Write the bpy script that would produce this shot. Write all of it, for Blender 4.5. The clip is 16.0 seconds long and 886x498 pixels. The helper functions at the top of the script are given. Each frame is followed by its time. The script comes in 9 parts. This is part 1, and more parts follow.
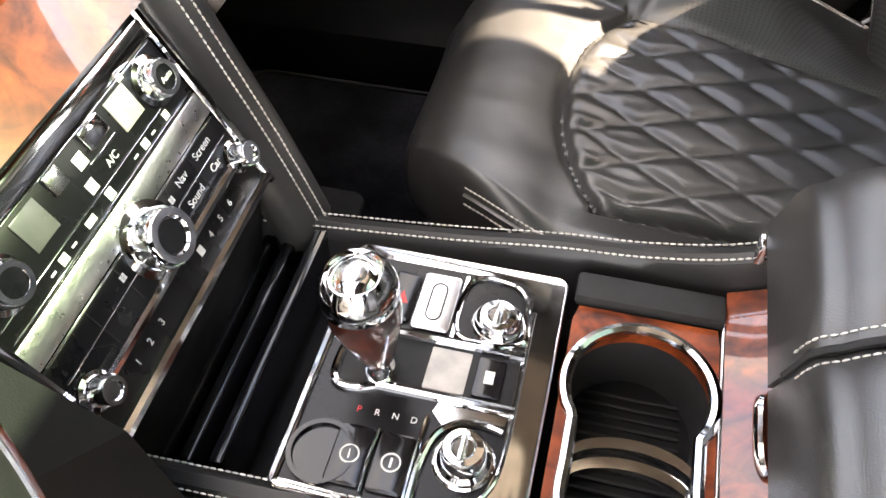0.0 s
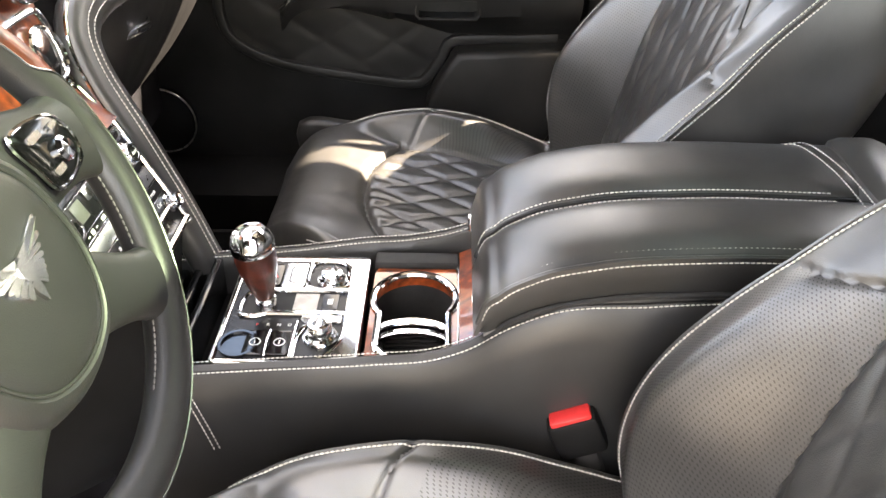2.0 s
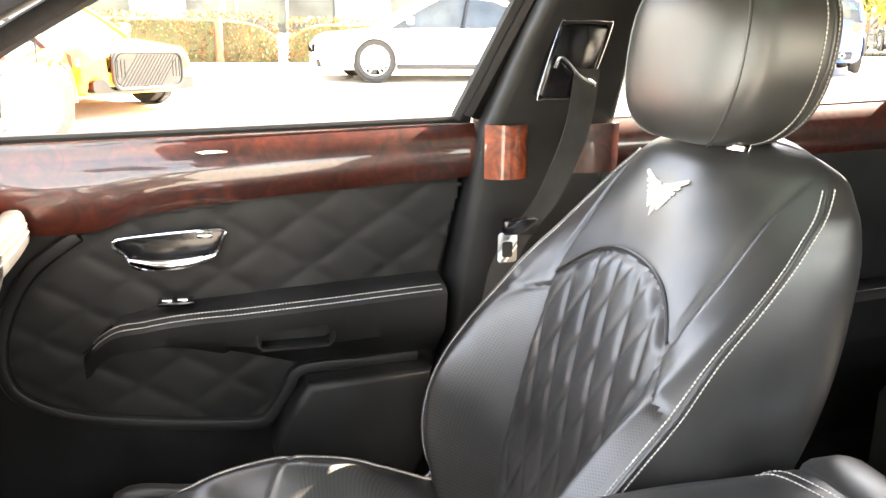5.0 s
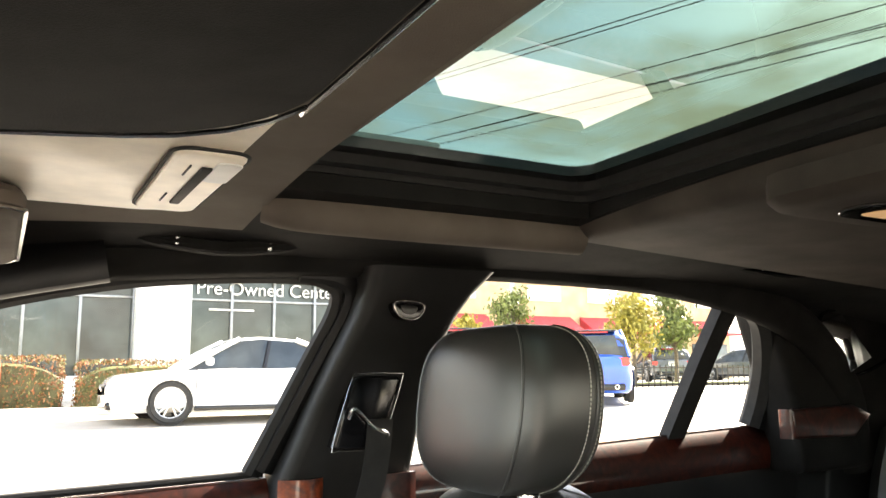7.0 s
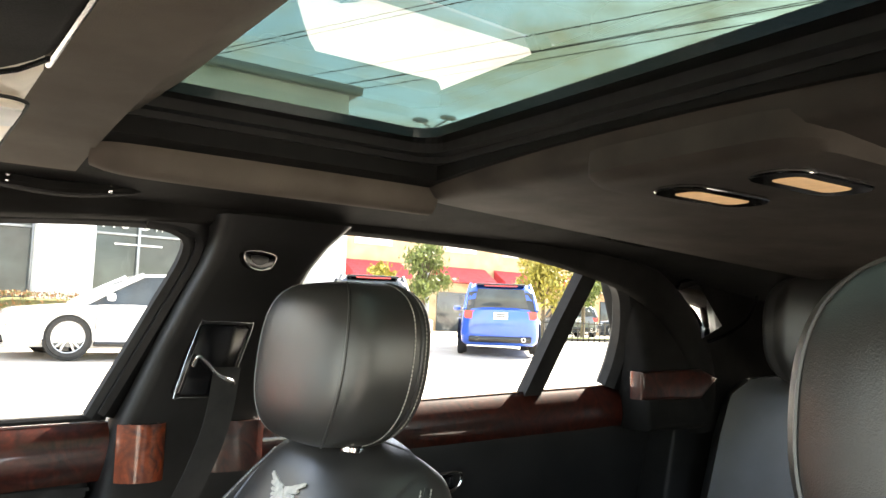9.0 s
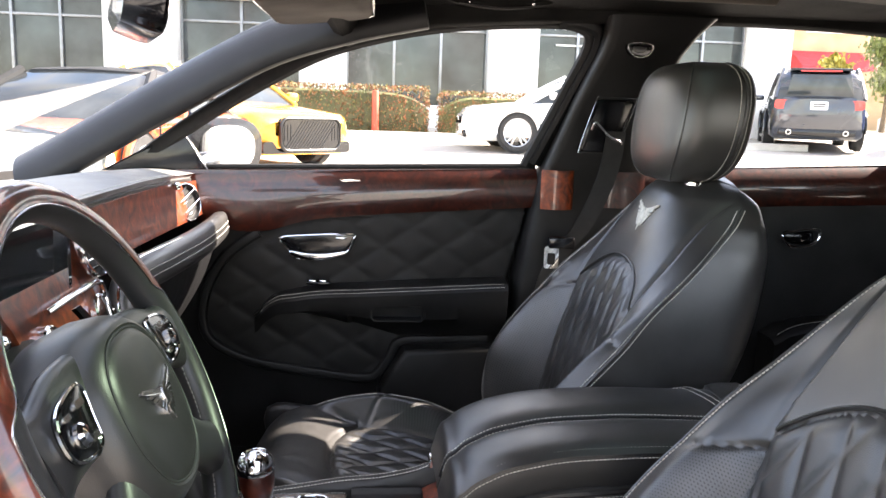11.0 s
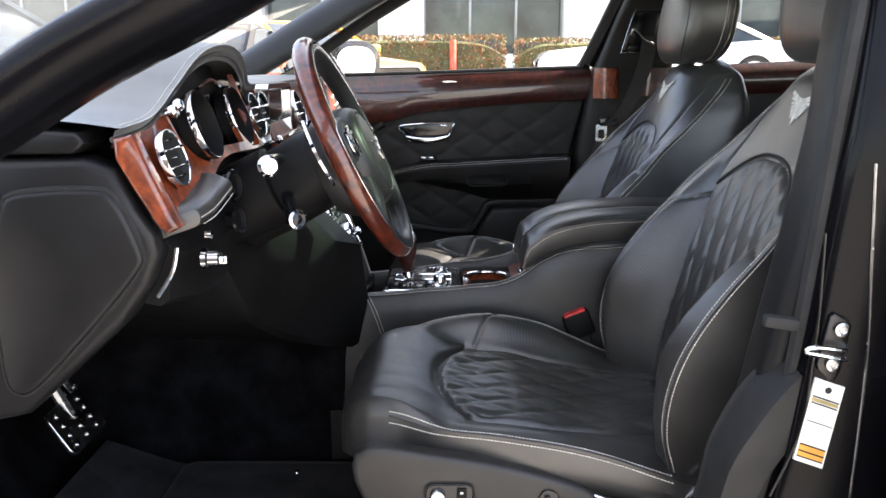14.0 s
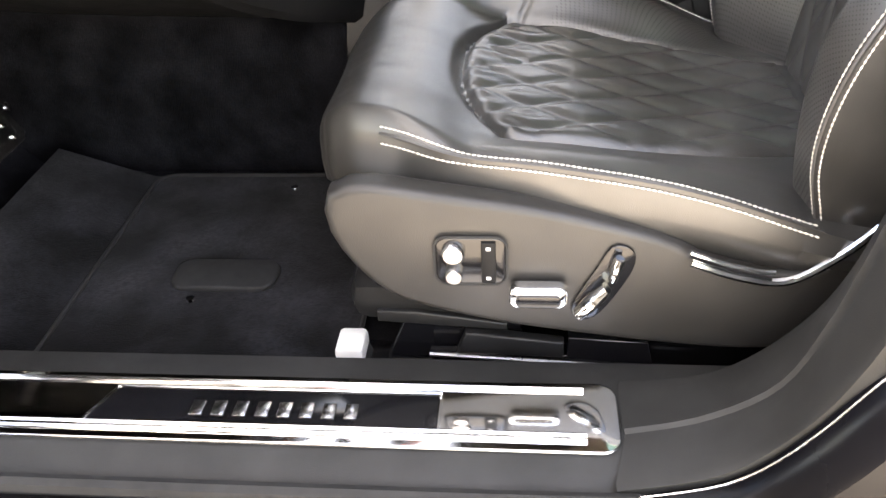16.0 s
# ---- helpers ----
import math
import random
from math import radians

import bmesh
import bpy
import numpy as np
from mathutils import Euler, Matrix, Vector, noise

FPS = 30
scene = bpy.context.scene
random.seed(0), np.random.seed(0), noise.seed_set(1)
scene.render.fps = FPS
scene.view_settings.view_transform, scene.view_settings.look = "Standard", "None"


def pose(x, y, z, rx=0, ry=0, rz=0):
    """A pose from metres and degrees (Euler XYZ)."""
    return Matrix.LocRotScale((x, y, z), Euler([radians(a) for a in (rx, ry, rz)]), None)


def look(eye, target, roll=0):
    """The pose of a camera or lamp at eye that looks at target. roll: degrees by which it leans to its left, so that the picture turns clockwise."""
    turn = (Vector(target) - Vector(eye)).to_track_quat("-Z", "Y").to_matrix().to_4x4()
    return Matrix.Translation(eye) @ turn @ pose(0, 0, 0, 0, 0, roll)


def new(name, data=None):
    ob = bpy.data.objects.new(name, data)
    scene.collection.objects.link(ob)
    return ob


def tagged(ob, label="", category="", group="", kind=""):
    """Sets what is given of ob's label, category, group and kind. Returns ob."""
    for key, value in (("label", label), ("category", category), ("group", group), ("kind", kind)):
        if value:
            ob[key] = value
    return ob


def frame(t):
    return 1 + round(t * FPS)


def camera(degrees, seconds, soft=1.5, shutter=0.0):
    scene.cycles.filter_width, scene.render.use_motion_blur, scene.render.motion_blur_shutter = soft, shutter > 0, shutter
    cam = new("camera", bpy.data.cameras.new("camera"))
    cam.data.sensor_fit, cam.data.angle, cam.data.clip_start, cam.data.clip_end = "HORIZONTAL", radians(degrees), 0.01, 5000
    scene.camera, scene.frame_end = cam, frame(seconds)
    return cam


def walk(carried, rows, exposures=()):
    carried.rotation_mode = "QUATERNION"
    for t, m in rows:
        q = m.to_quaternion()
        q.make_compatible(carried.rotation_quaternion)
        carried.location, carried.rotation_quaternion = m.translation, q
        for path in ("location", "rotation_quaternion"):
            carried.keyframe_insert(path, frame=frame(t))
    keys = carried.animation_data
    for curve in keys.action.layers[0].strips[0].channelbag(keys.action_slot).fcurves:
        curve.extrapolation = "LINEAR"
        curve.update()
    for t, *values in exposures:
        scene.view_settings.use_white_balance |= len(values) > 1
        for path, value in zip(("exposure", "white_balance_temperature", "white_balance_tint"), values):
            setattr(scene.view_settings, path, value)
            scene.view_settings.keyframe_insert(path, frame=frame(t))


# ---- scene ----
cam = camera(57.4, 16.0, soft=1.5)
PATH = [
    (0, (0.025, -0.251, 1.134), (-0.319, 0.979, -0.405), -2.0),
    (0.5, (0.052, -0.348, 1.164), (-0.123, 1.006, -0.298), -1.1),
    (1, (0.089, -0.446, 1.201), (0.024, 1.037, -0.139), -1.2),
    (1.5, (0.115, -0.579, 1.23), (0.094, 1.004, 0.009), -0.3),
    (2, (0.113, -0.691, 1.245), (0.09, 0.959, 0.115), 0.3),
    (2.5, (0.116, -0.699, 1.232), (0.081, 0.997, 0.173), 0.7),
    (3, (0.132, -0.639, 1.212), (0.053, 1.073, 0.18), 1.2),
    (3.5, (0.126, -0.599, 1.197), (0.002, 1.102, 0.151), 1.5),
    (4, (0.1, -0.54, 1.197), (0.028, 1.205, 0.223), 0.5),
    (4.5, (0.025, -0.481, 1.214), (0.261, 1.349, 0.443), 0.7),
    (5, (0.014, -0.46, 1.226), (0.52, 1.41, 0.73), 0.5),
    (7.3, (0.032, -0.465, 1.252), (1.039, 1.225, 1.609), -0.2),
    (7.5, (0.036, -0.467, 1.255), (1.088, 1.194, 1.624), 0.2),
    (8, (0.058, -0.478, 1.261), (1.217, 1.106, 1.644), 1.3),
    (8.2, (0.068, -0.483, 1.263), (1.271, 1.071, 1.638), 1.5),
    (10.3, (0.132, -0.741, 1.235), (0.72, 1.157, 1.005), 1.8),
    (10.5, (0.102, -0.8, 1.229), (0.572, 1.126, 0.966), 2.0),
    (11, (0.048, -0.961, 1.216), (0.218, 1.004, 0.884), 1.9),
    (11.5, (0.054, -1.099, 1.215), (-0.017, 0.862, 0.829), 0.4),
    (12, (0.091, -1.242, 1.205), (-0.096, 0.707, 0.796), -0.6),
    (12.5, (0.062, -1.394, 1.191), (-0.112, 0.556, 0.782), -0.4),
    (13, (0.011, -1.536, 1.158), (-0.09, 0.422, 0.765), -0.3),
    (13.5, (0.002, -1.59, 1.125), (-0.045, 0.367, 0.719), -0.2),
    (14, (0.002, -1.584, 1.116), (-0.021, 0.366, 0.672), -0.2),
    (14.5, (0.02, -1.475, 1.087), (-0.011, 0.439, 0.506), -0.9),
    (15, (0.043, -1.345, 1.045), (-0.036, 0.475, 0.219), -2.3),
    (15.5, (0.044, -1.249, 1.006), (-0.071, 0.45, -0.043), -3.6),
    (16, (0.041, -1.199, 0.985), (-0.147, 0.414, -0.181), -3.4),
]
EXPOSURES = [(0.0, 4.48, 8200, 17), (1.2, 4.58, 8300, 16), (2.2, 4.75, 8350, 16), (3.9, 4.7, 8350, 15), (4.5, 5.0, 8200, 15), (5.2, 4.65, 8000, 14), (7.3, 3.27, 7500, 11), (8.2, 3.27, 7500, 10), (10.3, 3.7, 7000, 14), (11.0, 3.25, 7050, 17), (11.5, 2.95, 7100, 18), (12.0, 2.8, 7150, 18), (13.0, 2.95, 6900, 17), (14.0, 2.9, 6800, 15), (15.0, 3.6, 7200, 14), (16.0, 4.45, 8050, 15)]
walk(cam, [(t, look(eye, target, roll)) for t, eye, target, roll in PATH], EXPOSURES)
SKY_STRENGTH, SUN_STRENGTH = 0.14, 4.0

# ---------------------------------------------------------------- light
world = bpy.data.worlds.new("sky_world")
scene.world = world
world.use_nodes = True
wn = world.node_tree.nodes
wn.clear()
sky = wn.new("ShaderNodeTexSky")
sky.sky_type = "NISHITA"
sky.sun_disc = False
SUN = Vector((1.23, 0.35, 1.0)).normalized()
sky.sun_elevation = math.asin(SUN.z)
sky.sun_rotation = math.atan2(SUN.x, SUN.y)
sky.air_density, sky.dust_density = 1.0, 1.0
bgn = wn.new("ShaderNodeBackground")
bgn.inputs[1].default_value = SKY_STRENGTH
wout = wn.new("ShaderNodeOutputWorld")
# broken white cloud over the blue
wl = world.node_tree.links
wco = wn.new("ShaderNodeTexCoord")
wsep = wn.new("ShaderNodeSeparateXYZ")
wl.new(wco.outputs["Generated"], wsep.inputs[0])
wmax = wn.new("ShaderNodeMath")
wmax.operation, wmax.inputs[1].default_value = "MAXIMUM", 0.12
wl.new(wsep.outputs["Z"], wmax.inputs[0])
wdiv = wn.new("ShaderNodeVectorMath")
wdiv.operation = "DIVIDE"
wl.new(wco.outputs["Generated"], wdiv.inputs[0])
wl.new(wmax.outputs[0], wdiv.inputs[1])
wnoise = wn.new("ShaderNodeTexNoise")
wnoise.inputs["Scale"].default_value, wnoise.inputs["Detail"].default_value, wnoise.inputs["Roughness"].default_value = 1.7, 9, 0.58
wl.new(wdiv.outputs[0], wnoise.inputs["Vector"])
wramp = wn.new("ShaderNodeValToRGB")
wramp.color_ramp.elements[0].position, wramp.color_ramp.elements[1].position = 0.40, 0.64
wl.new(wnoise.outputs["Fac"], wramp.inputs[0])
wmix = wn.new("ShaderNodeMix")
wmix.data_type = "RGBA"
wmix.inputs[7].default_value = (3.2, 3.05, 2.85, 1)
wl.new(wramp.outputs[0], wmix.inputs[0])
wl.new(sky.outputs[0], wmix.inputs[6])
wl.new(wmix.outputs[2], bgn.inputs[0])
world.node_tree.links.new(bgn.outputs[0], wout.inputs[0])
sun_data = bpy.data.lights.new("sun", "SUN")
sun_data.energy, sun_data.angle, sun_data.color = SUN_STRENGTH, radians(0.6), (1.0, 0.95, 0.87)
sun = new("sun", sun_data)
sun.matrix_world = look(SUN * 30, (0, 0, 0))


# ---------------------------------------------------------------- materials
def material(name, color, rough=0.5, metal=0.0, vary=0.15, scale=6.0, grain=0.0, grain_scale=300.0, coat=0.0,
             color2=None, cells=False, wear=0.1, emit=None, transmission=0.0, spec=0.5, sheen=0.0, island=0.0, fine=0.0):
    m = bpy.data.materials.new(name)
    m.use_nodes = True
    nt = m.node_tree
    b = nt.nodes["Principled BSDF"]
    co = nt.nodes.new("ShaderNodeTexCoord")
    n1 = nt.nodes.new("ShaderNodeTexNoise")
    n1.inputs["Scale"].default_value, n1.inputs["Detail"].default_value = scale, 6
    nt.links.new(co.outputs["Object"], n1.inputs["Vector"])
    ramp = nt.nodes.new("ShaderNodeValToRGB")
    c2 = color2 or tuple(min(1, c * (1 + 2 * vary)) for c in color)
    c1 = color if color2 else tuple(c * (1 - vary) for c in color)
    ramp.color_ramp.elements[0].color, ramp.color_ramp.elements[1].color = (*c1, 1), (*c2, 1)
    ramp.color_ramp.elements[0].position, ramp.color_ramp.elements[1].position = 0.35, 0.68
    nt.links.new(n1.outputs["Fac"], ramp.inputs[0])
    tint = ramp.outputs[0]
    if fine:
        n3 = nt.nodes.new("ShaderNodeTexNoise")
        n3.inputs["Scale"].default_value, n3.inputs["Detail"].default_value = grain_scale * 0.4, 4
        nt.links.new(co.outputs["Object"], n3.inputs["Vector"])
        mx = nt.nodes.new("ShaderNodeMix")
        mx.data_type, mx.blend_type = "RGBA", "OVERLAY"
        mx.inputs[0].default_value = fine
        nt.links.new(tint, mx.inputs[6])
        nt.links.new(n3.outputs["Fac"], mx.inputs[7])
        tint = mx.outputs[2]
    if island:
        geo = nt.nodes.new("ShaderNodeNewGeometry")
        hs = nt.nodes.new("ShaderNodeHueSaturation")
        mr = nt.nodes.new("ShaderNodeMapRange")
        mr.inputs[3].default_value, mr.inputs[4].default_value = 1 - island, 1 + island
        nt.links.new(geo.outputs["Random Per Island"], mr.inputs[0])
        nt.links.new(mr.outputs[0], hs.inputs["Value"])
        nt.links.new(tint, hs.inputs["Color"])
        tint = hs.outputs[0]
    nt.links.new(tint, b.inputs["Base Color"])
    n2 = nt.nodes.new("ShaderNodeTexNoise")
    n2.inputs["Scale"].default_value, n2.inputs["Detail"].default_value = scale * 3.1, 5
    nt.links.new(co.outputs["Object"], n2.inputs["Vector"])
    mr = nt.nodes.new("ShaderNodeMapRange")
    mr.inputs[3].default_value, mr.inputs[4].default_value = max(0.0, rough - wear), min(1.0, rough + wear)
    nt.links.new(n2.outputs["Fac"], mr.inputs[0])
    nt.links.new(mr.outputs[0], b.inputs["Roughness"])
    b.inputs["Metallic"].default_value = metal
    b.inputs["Specular IOR Level"].default_value = spec
    b.inputs["Coat Weight"].default_value, b.inputs["Coat Roughness"].default_value = coat, 0.04
    b.inputs["Transmission Weight"].default_value = transmission
    b.inputs["Sheen Weight"].default_value = sheen
    if grain:
        if cells:
            t = nt.nodes.new("ShaderNodeTexVoronoi")
            t.inputs["Scale"].default_value = grain_scale
            h = t.outputs["Distance"]
        else:
            t = nt.nodes.new("ShaderNodeTexNoise")
            t.inputs["Scale"].default_value, t.inputs["Detail"].default_value = grain_scale, 4
            h = t.outputs["Fac"]
        nt.links.new(co.outputs["Object"], t.inputs["Vector"])
        bump = nt.nodes.new("ShaderNodeBump")
        bump.inputs["Strength"].default_value, bump.inputs["Distance"].default_value = grain, 0.001
        nt.links.new(h, bump.inputs["Height"])
        nt.links.new(bump.outputs[0], b.inputs["Normal"])
    if emit:
        b.inputs["Emission Color"].default_value, b.inputs["Emission Strength"].default_value = (*emit[:3], 1), emit[3]
    return m


def perforated(m, pitch):
    """Punches a staggered lattice of small dark holes, seen along x, into a leather."""
    nt = m.node_tree
    b = nt.nodes["Principled BSDF"]
    sep = nt.nodes.new("ShaderNodeSeparateXYZ")
    nt.links.new(nt.nodes["Texture Coordinate"].outputs["Object"], sep.inputs[0])

    def op(kind, x, y=None):
        q = nt.nodes.new("ShaderNodeMath")
        q.operation = kind
        for i, v in enumerate((x, y)):
            if v is None:
                continue
            if isinstance(v, (int, float)):
                q.inputs[i].default_value = v
            else:
                nt.links.new(v, q.inputs[i])
        return q.outputs[0]
    along = op("ADD", op("MULTIPLY", sep.outputs["Z"], 0.8), sep.outputs["X"])
    p, q = op("DIVIDE", op("ADD", sep.outputs["Y"], along), pitch * 1.414), op("DIVIDE", op("SUBTRACT", sep.outputs["Y"], along), pitch * 1.414)
    dp, dq = op("SUBTRACT", op("FRACT", p), 0.5), op("SUBTRACT", op("FRACT", q), 0.5)
    r2 = op("ADD", op("MULTIPLY", dp, dp), op("MULTIPLY", dq, dq))
    hole = op("MULTIPLY", op("LESS_THAN", r2, 0.045), 0.45)
    mix = nt.nodes.new("ShaderNodeMix")
    mix.data_type = "RGBA"
    old = b.inputs["Base Color"].links[0].from_socket
    nt.links.new(hole, mix.inputs[0])
    nt.links.new(old, mix.inputs[6])
    mix.inputs[7].default_value = (0.004, 0.004, 0.004, 1)
    nt.links.new(mix.outputs[2], b.inputs["Base Color"])
    rough = b.inputs["Roughness"].links[0].from_socket
    nt.links.new(op("MAXIMUM", rough, hole), b.inputs["Roughness"])
    nt.links.new(op("SUBTRACT", 1.0, hole), b.inputs["Specular IOR Level"])
    return m


def burl_material(name, dark, light, coat_rough=0.03):
    """Lacquered burr walnut: swirled dark figure under a deep clear coat."""
    m = bpy.data.materials.new(name)
    m.use_nodes = True
    nt = m.node_tree
    b = nt.nodes["Principled BSDF"]
    co = nt.nodes.new("ShaderNodeTexCoord")
    w = nt.nodes.new("ShaderNodeTexNoise")
    w.inputs["Scale"].default_value, w.inputs["Detail"].default_value, w.inputs["Distortion"].default_value = 22, 8, 2.6
    nt.links.new(co.outputs["Object"], w.inputs["Vector"])
    f = nt.nodes.new("ShaderNodeTexNoise")
    f.inputs["Scale"].default_value, f.inputs["Detail"].default_value, f.inputs["Distortion"].default_value = 95, 6, 1.2
    nt.links.new(co.outputs["Object"], f.inputs["Vector"])
    r = nt.nodes.new("ShaderNodeValToRGB")
    e = r.color_ramp.elements
    e[0].position, e[0].color = 0.3, (*dark, 1)
    e[1].position, e[1].color = 0.72, (*light, 1)
    mid = r.color_ramp.elements.new(0.5)
    mid.color = (*[0.55 * a + 0.45 * c for a, c in zip(dark, light)], 1)
    nt.links.new(w.outputs["Fac"], r.inputs[0])
    mx = nt.nodes.new("ShaderNodeMix")
    mx.data_type, mx.blend_type = "RGBA", "OVERLAY"
    mx.inputs[0].default_value = 0.55
    nt.links.new(r.outputs[0], mx.inputs[6])
    nt.links.new(f.outputs["Fac"], mx.inputs[7])
    nt.links.new(mx.outputs[2], b.inputs["Base Color"])
    b.inputs["Roughness"].default_value = 0.35
    b.inputs["Coat Weight"].default_value, b.inputs["Coat Roughness"].default_value = 1.0, coat_rough
    return m


def glass_material(name, color, alpha, rough=0.0):
    """Thin pane: clear sheet with a glossy surface."""
    m = bpy.data.materials.new(name)
    m.use_nodes = True
    nt = m.node_tree
    nt.nodes.clear()
    out = nt.nodes.new("ShaderNodeOutputMaterial")
    tr = nt.nodes.new("ShaderNodeBsdfTransparent")
    tr.inputs[0].default_value = (*color, 1)
    gl = nt.nodes.new("ShaderNodeBsdfGlossy")
    gl.inputs["Roughness"].default_value = rough
    fr = nt.nodes.new("ShaderNodeLayerWeight")
    fr.inputs[0].default_value = 0.5
    pw = nt.nodes.new("ShaderNodeMath")
    pw.operation, pw.inputs[1].default_value = "POWER", 4.5
    nt.links.new(fr.outputs["Facing"], pw.inputs[0])
    mx = nt.nodes.new("ShaderNodeMath")
    mx.operation, mx.use_clamp = "MULTIPLY_ADD", True
    mx.inputs[1].default_value, mx.inputs[2].default_value = alpha, 0.06 * alpha
    nt.links.new(pw.outputs[0], mx.inputs[0])
    sh = nt.nodes.new("ShaderNodeMixShader")
    nt.links.new(mx.outputs[0], sh.inputs[0])
    nt.links.new(tr.outputs[0], sh.inputs[1])
    nt.links.new(gl.outputs[0], sh.inputs[2])
    nt.links.new(sh.outputs[0], out.inputs[0])
    return m


LEATHER = material("black_leather", (0.029, 0.028, 0.0265), 0.35, vary=0.25, scale=9, grain=0.13, grain_scale=975, cells=True, wear=0.06, spec=1.0)
LEATHER_SOFT = material("black_leather_perforated", (0.029, 0.028, 0.0265), 0.32, vary=0.3, scale=11, grain=0.13, grain_scale=930, cells=True, wear=0.06, spec=1.0)
LEATHER_PERF = perforated(material("perforated_leather", (0.029, 0.028, 0.0265), 0.32, vary=0.3, scale=11, grain=0.12, grain_scale=930, cells=True, wear=0.06, spec=1.0), 0.0034)
QUILT = material("quilted_black_leather", (0.029, 0.028, 0.0265), 0.34, vary=0.3, scale=14, grain=0.16, grain_scale=840, cells=True, wear=0.07, spec=1.0)
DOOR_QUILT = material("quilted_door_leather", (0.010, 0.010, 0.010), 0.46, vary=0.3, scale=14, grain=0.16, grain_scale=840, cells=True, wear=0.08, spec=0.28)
WHEEL_LEATHER = material("wheel_leather", (0.020, 0.020, 0.020), 0.38, vary=0.2, scale=9, grain=0.1, grain_scale=975, cells=True, wear=0.06)
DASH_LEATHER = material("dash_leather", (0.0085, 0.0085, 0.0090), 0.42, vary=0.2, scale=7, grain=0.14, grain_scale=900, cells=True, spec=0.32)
# Same dash leather; sky glare through the windscreen is put into its pale colour.
DASH_SKYLIT = material("dash_leather_skylit", (0.15, 0.152, 0.145), 0.42, vary=0.2, scale=7, grain=0.14, grain_scale=900, cells=True, spec=0.7)
JAMB_PAINT = material("black_jamb_paint", (0.003, 0.003, 0.004), 0.22, vary=0.2, scale=9, wear=0.06, spec=0.14)
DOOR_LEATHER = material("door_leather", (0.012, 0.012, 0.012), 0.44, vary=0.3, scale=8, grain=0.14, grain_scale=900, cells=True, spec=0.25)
PLASTIC = material("soft_black_plastic", (0.0065, 0.0065, 0.0068), 0.55, vary=0.2, scale=12, grain=0.2, grain_scale=900, spec=0.16)
GLOSS_BLACK = material("gloss_black", (0.006, 0.006, 0.007), 0.12, vary=0.2, scale=10, wear=0.05)
SHIELD = material("soft_grained_trim", (0.019, 0.018, 0.017), 0.44, vary=0.2, scale=9, grain=0.12, grain_scale=1050, cells=True, spec=0.5)
SILL_TRIM = material("grained_sill_plastic", (0.018, 0.018, 0.0175), 0.6, vary=0.2, scale=12, grain=0.25, grain_scale=900, spec=0.35)
PIANO = material("piano_black_panel", (0.006, 0.006, 0.007), 0.28, vary=0.2, scale=10, wear=0.06, spec=0.3)
CARPET = material("black_carpet", (0.006, 0.006, 0.007), 0.95, vary=0.5, scale=16, grain=1.0, grain_scale=700, fine=0.6, spec=0.05)
MAT = material("black_pile_mat", (0.009, 0.009, 0.0105), 0.95, vary=0.7, scale=10, grain=1.0, grain_scale=500, sheen=0.08, fine=0.8, spec=0.05)
CHROME = material("chrome", (0.78, 0.79, 0.8), 0.08, 1.0, vary=0.05, scale=30, wear=0.05)
CHROME_SATIN = material("satin_chrome", (0.6, 0.6, 0.6), 0.24, 1.0, vary=0.08, scale=40, wear=0.08)
STEEL_DARK = material("dark_steel", (0.05, 0.05, 0.05), 0.35, 1.0, vary=0.1, scale=60)
STEEL = material("brushed_steel", (0.55, 0.55, 0.55), 0.3, 1.0, vary=0.1, scale=60, grain=0.2, grain_scale=400)
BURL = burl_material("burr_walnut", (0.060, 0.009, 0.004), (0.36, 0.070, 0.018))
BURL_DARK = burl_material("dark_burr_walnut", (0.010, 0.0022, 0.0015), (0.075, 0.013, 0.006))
BURL_RIM = burl_material("wheel_burr_walnut", (0.012, 0.0025, 0.002), (0.15, 0.024, 0.007))
THREAD = material("cream_thread", (0.55, 0.53, 0.48), 0.7, vary=0.2, scale=200)
HEADLINER = material("black_headliner", (0.011, 0.0105, 0.010), 0.9, vary=0.3, scale=10, grain=0.5, grain_scale=900, spec=0.2)
HEADLINER_TAUPE = material("taupe_headliner", (0.115, 0.096, 0.080), 0.85, vary=0.15, scale=8, grain=0.5, grain_scale=800, spec=0.2)
CONSOLE_TAUPE = material("console_cloth", (0.055, 0.046, 0.039), 0.8, vary=0.2, scale=9, grain=0.4, grain_scale=800, spec=0.2)
LAMP_WHITE = material("cream_plastic", (0.80, 0.72, 0.60), 0.4, vary=0.1, scale=20)
BELT = material("seat_belt_webbing", (0.012, 0.012, 0.012), 0.7, vary=0.2, scale=30, grain=0.6, grain_scale=900)
RED = material("red_plastic", (0.62, 0.03, 0.03), 0.35, vary=0.1, scale=30, spec=0.5)
WHITE = material("white_print", (0.75, 0.75, 0.72), 0.5, vary=0.05, scale=30)
ORANGE = material("orange_print", (0.75, 0.32, 0.05), 0.5, vary=0.1, scale=40)
RUBBER = material("black_rubber", (0.012, 0.012, 0.012), 0.75, vary=0.2, scale=30)
BODY_BLACK = material("black_body_paint", (0.006, 0.006, 0.008), 0.12, vary=0.2, scale=5, coat=1.0, wear=0.04)
MIRROR = material("mirror_glass", (0.85, 0.86, 0.87), 0.01, 1.0, vary=0.01, scale=3, wear=0.0)
SCREEN = material("display_glass", (0.03, 0.032, 0.035), 0.08, vary=0.1, scale=5, coat=0.8, wear=0.02)
DIAL = material("dial_face", (0.012, 0.012, 0.013), 0.3, vary=0.1, scale=30)
READOUT = material("pale_readout", (0.42, 0.39, 0.35), 0.25, vary=0.12, scale=60, wear=0.05)
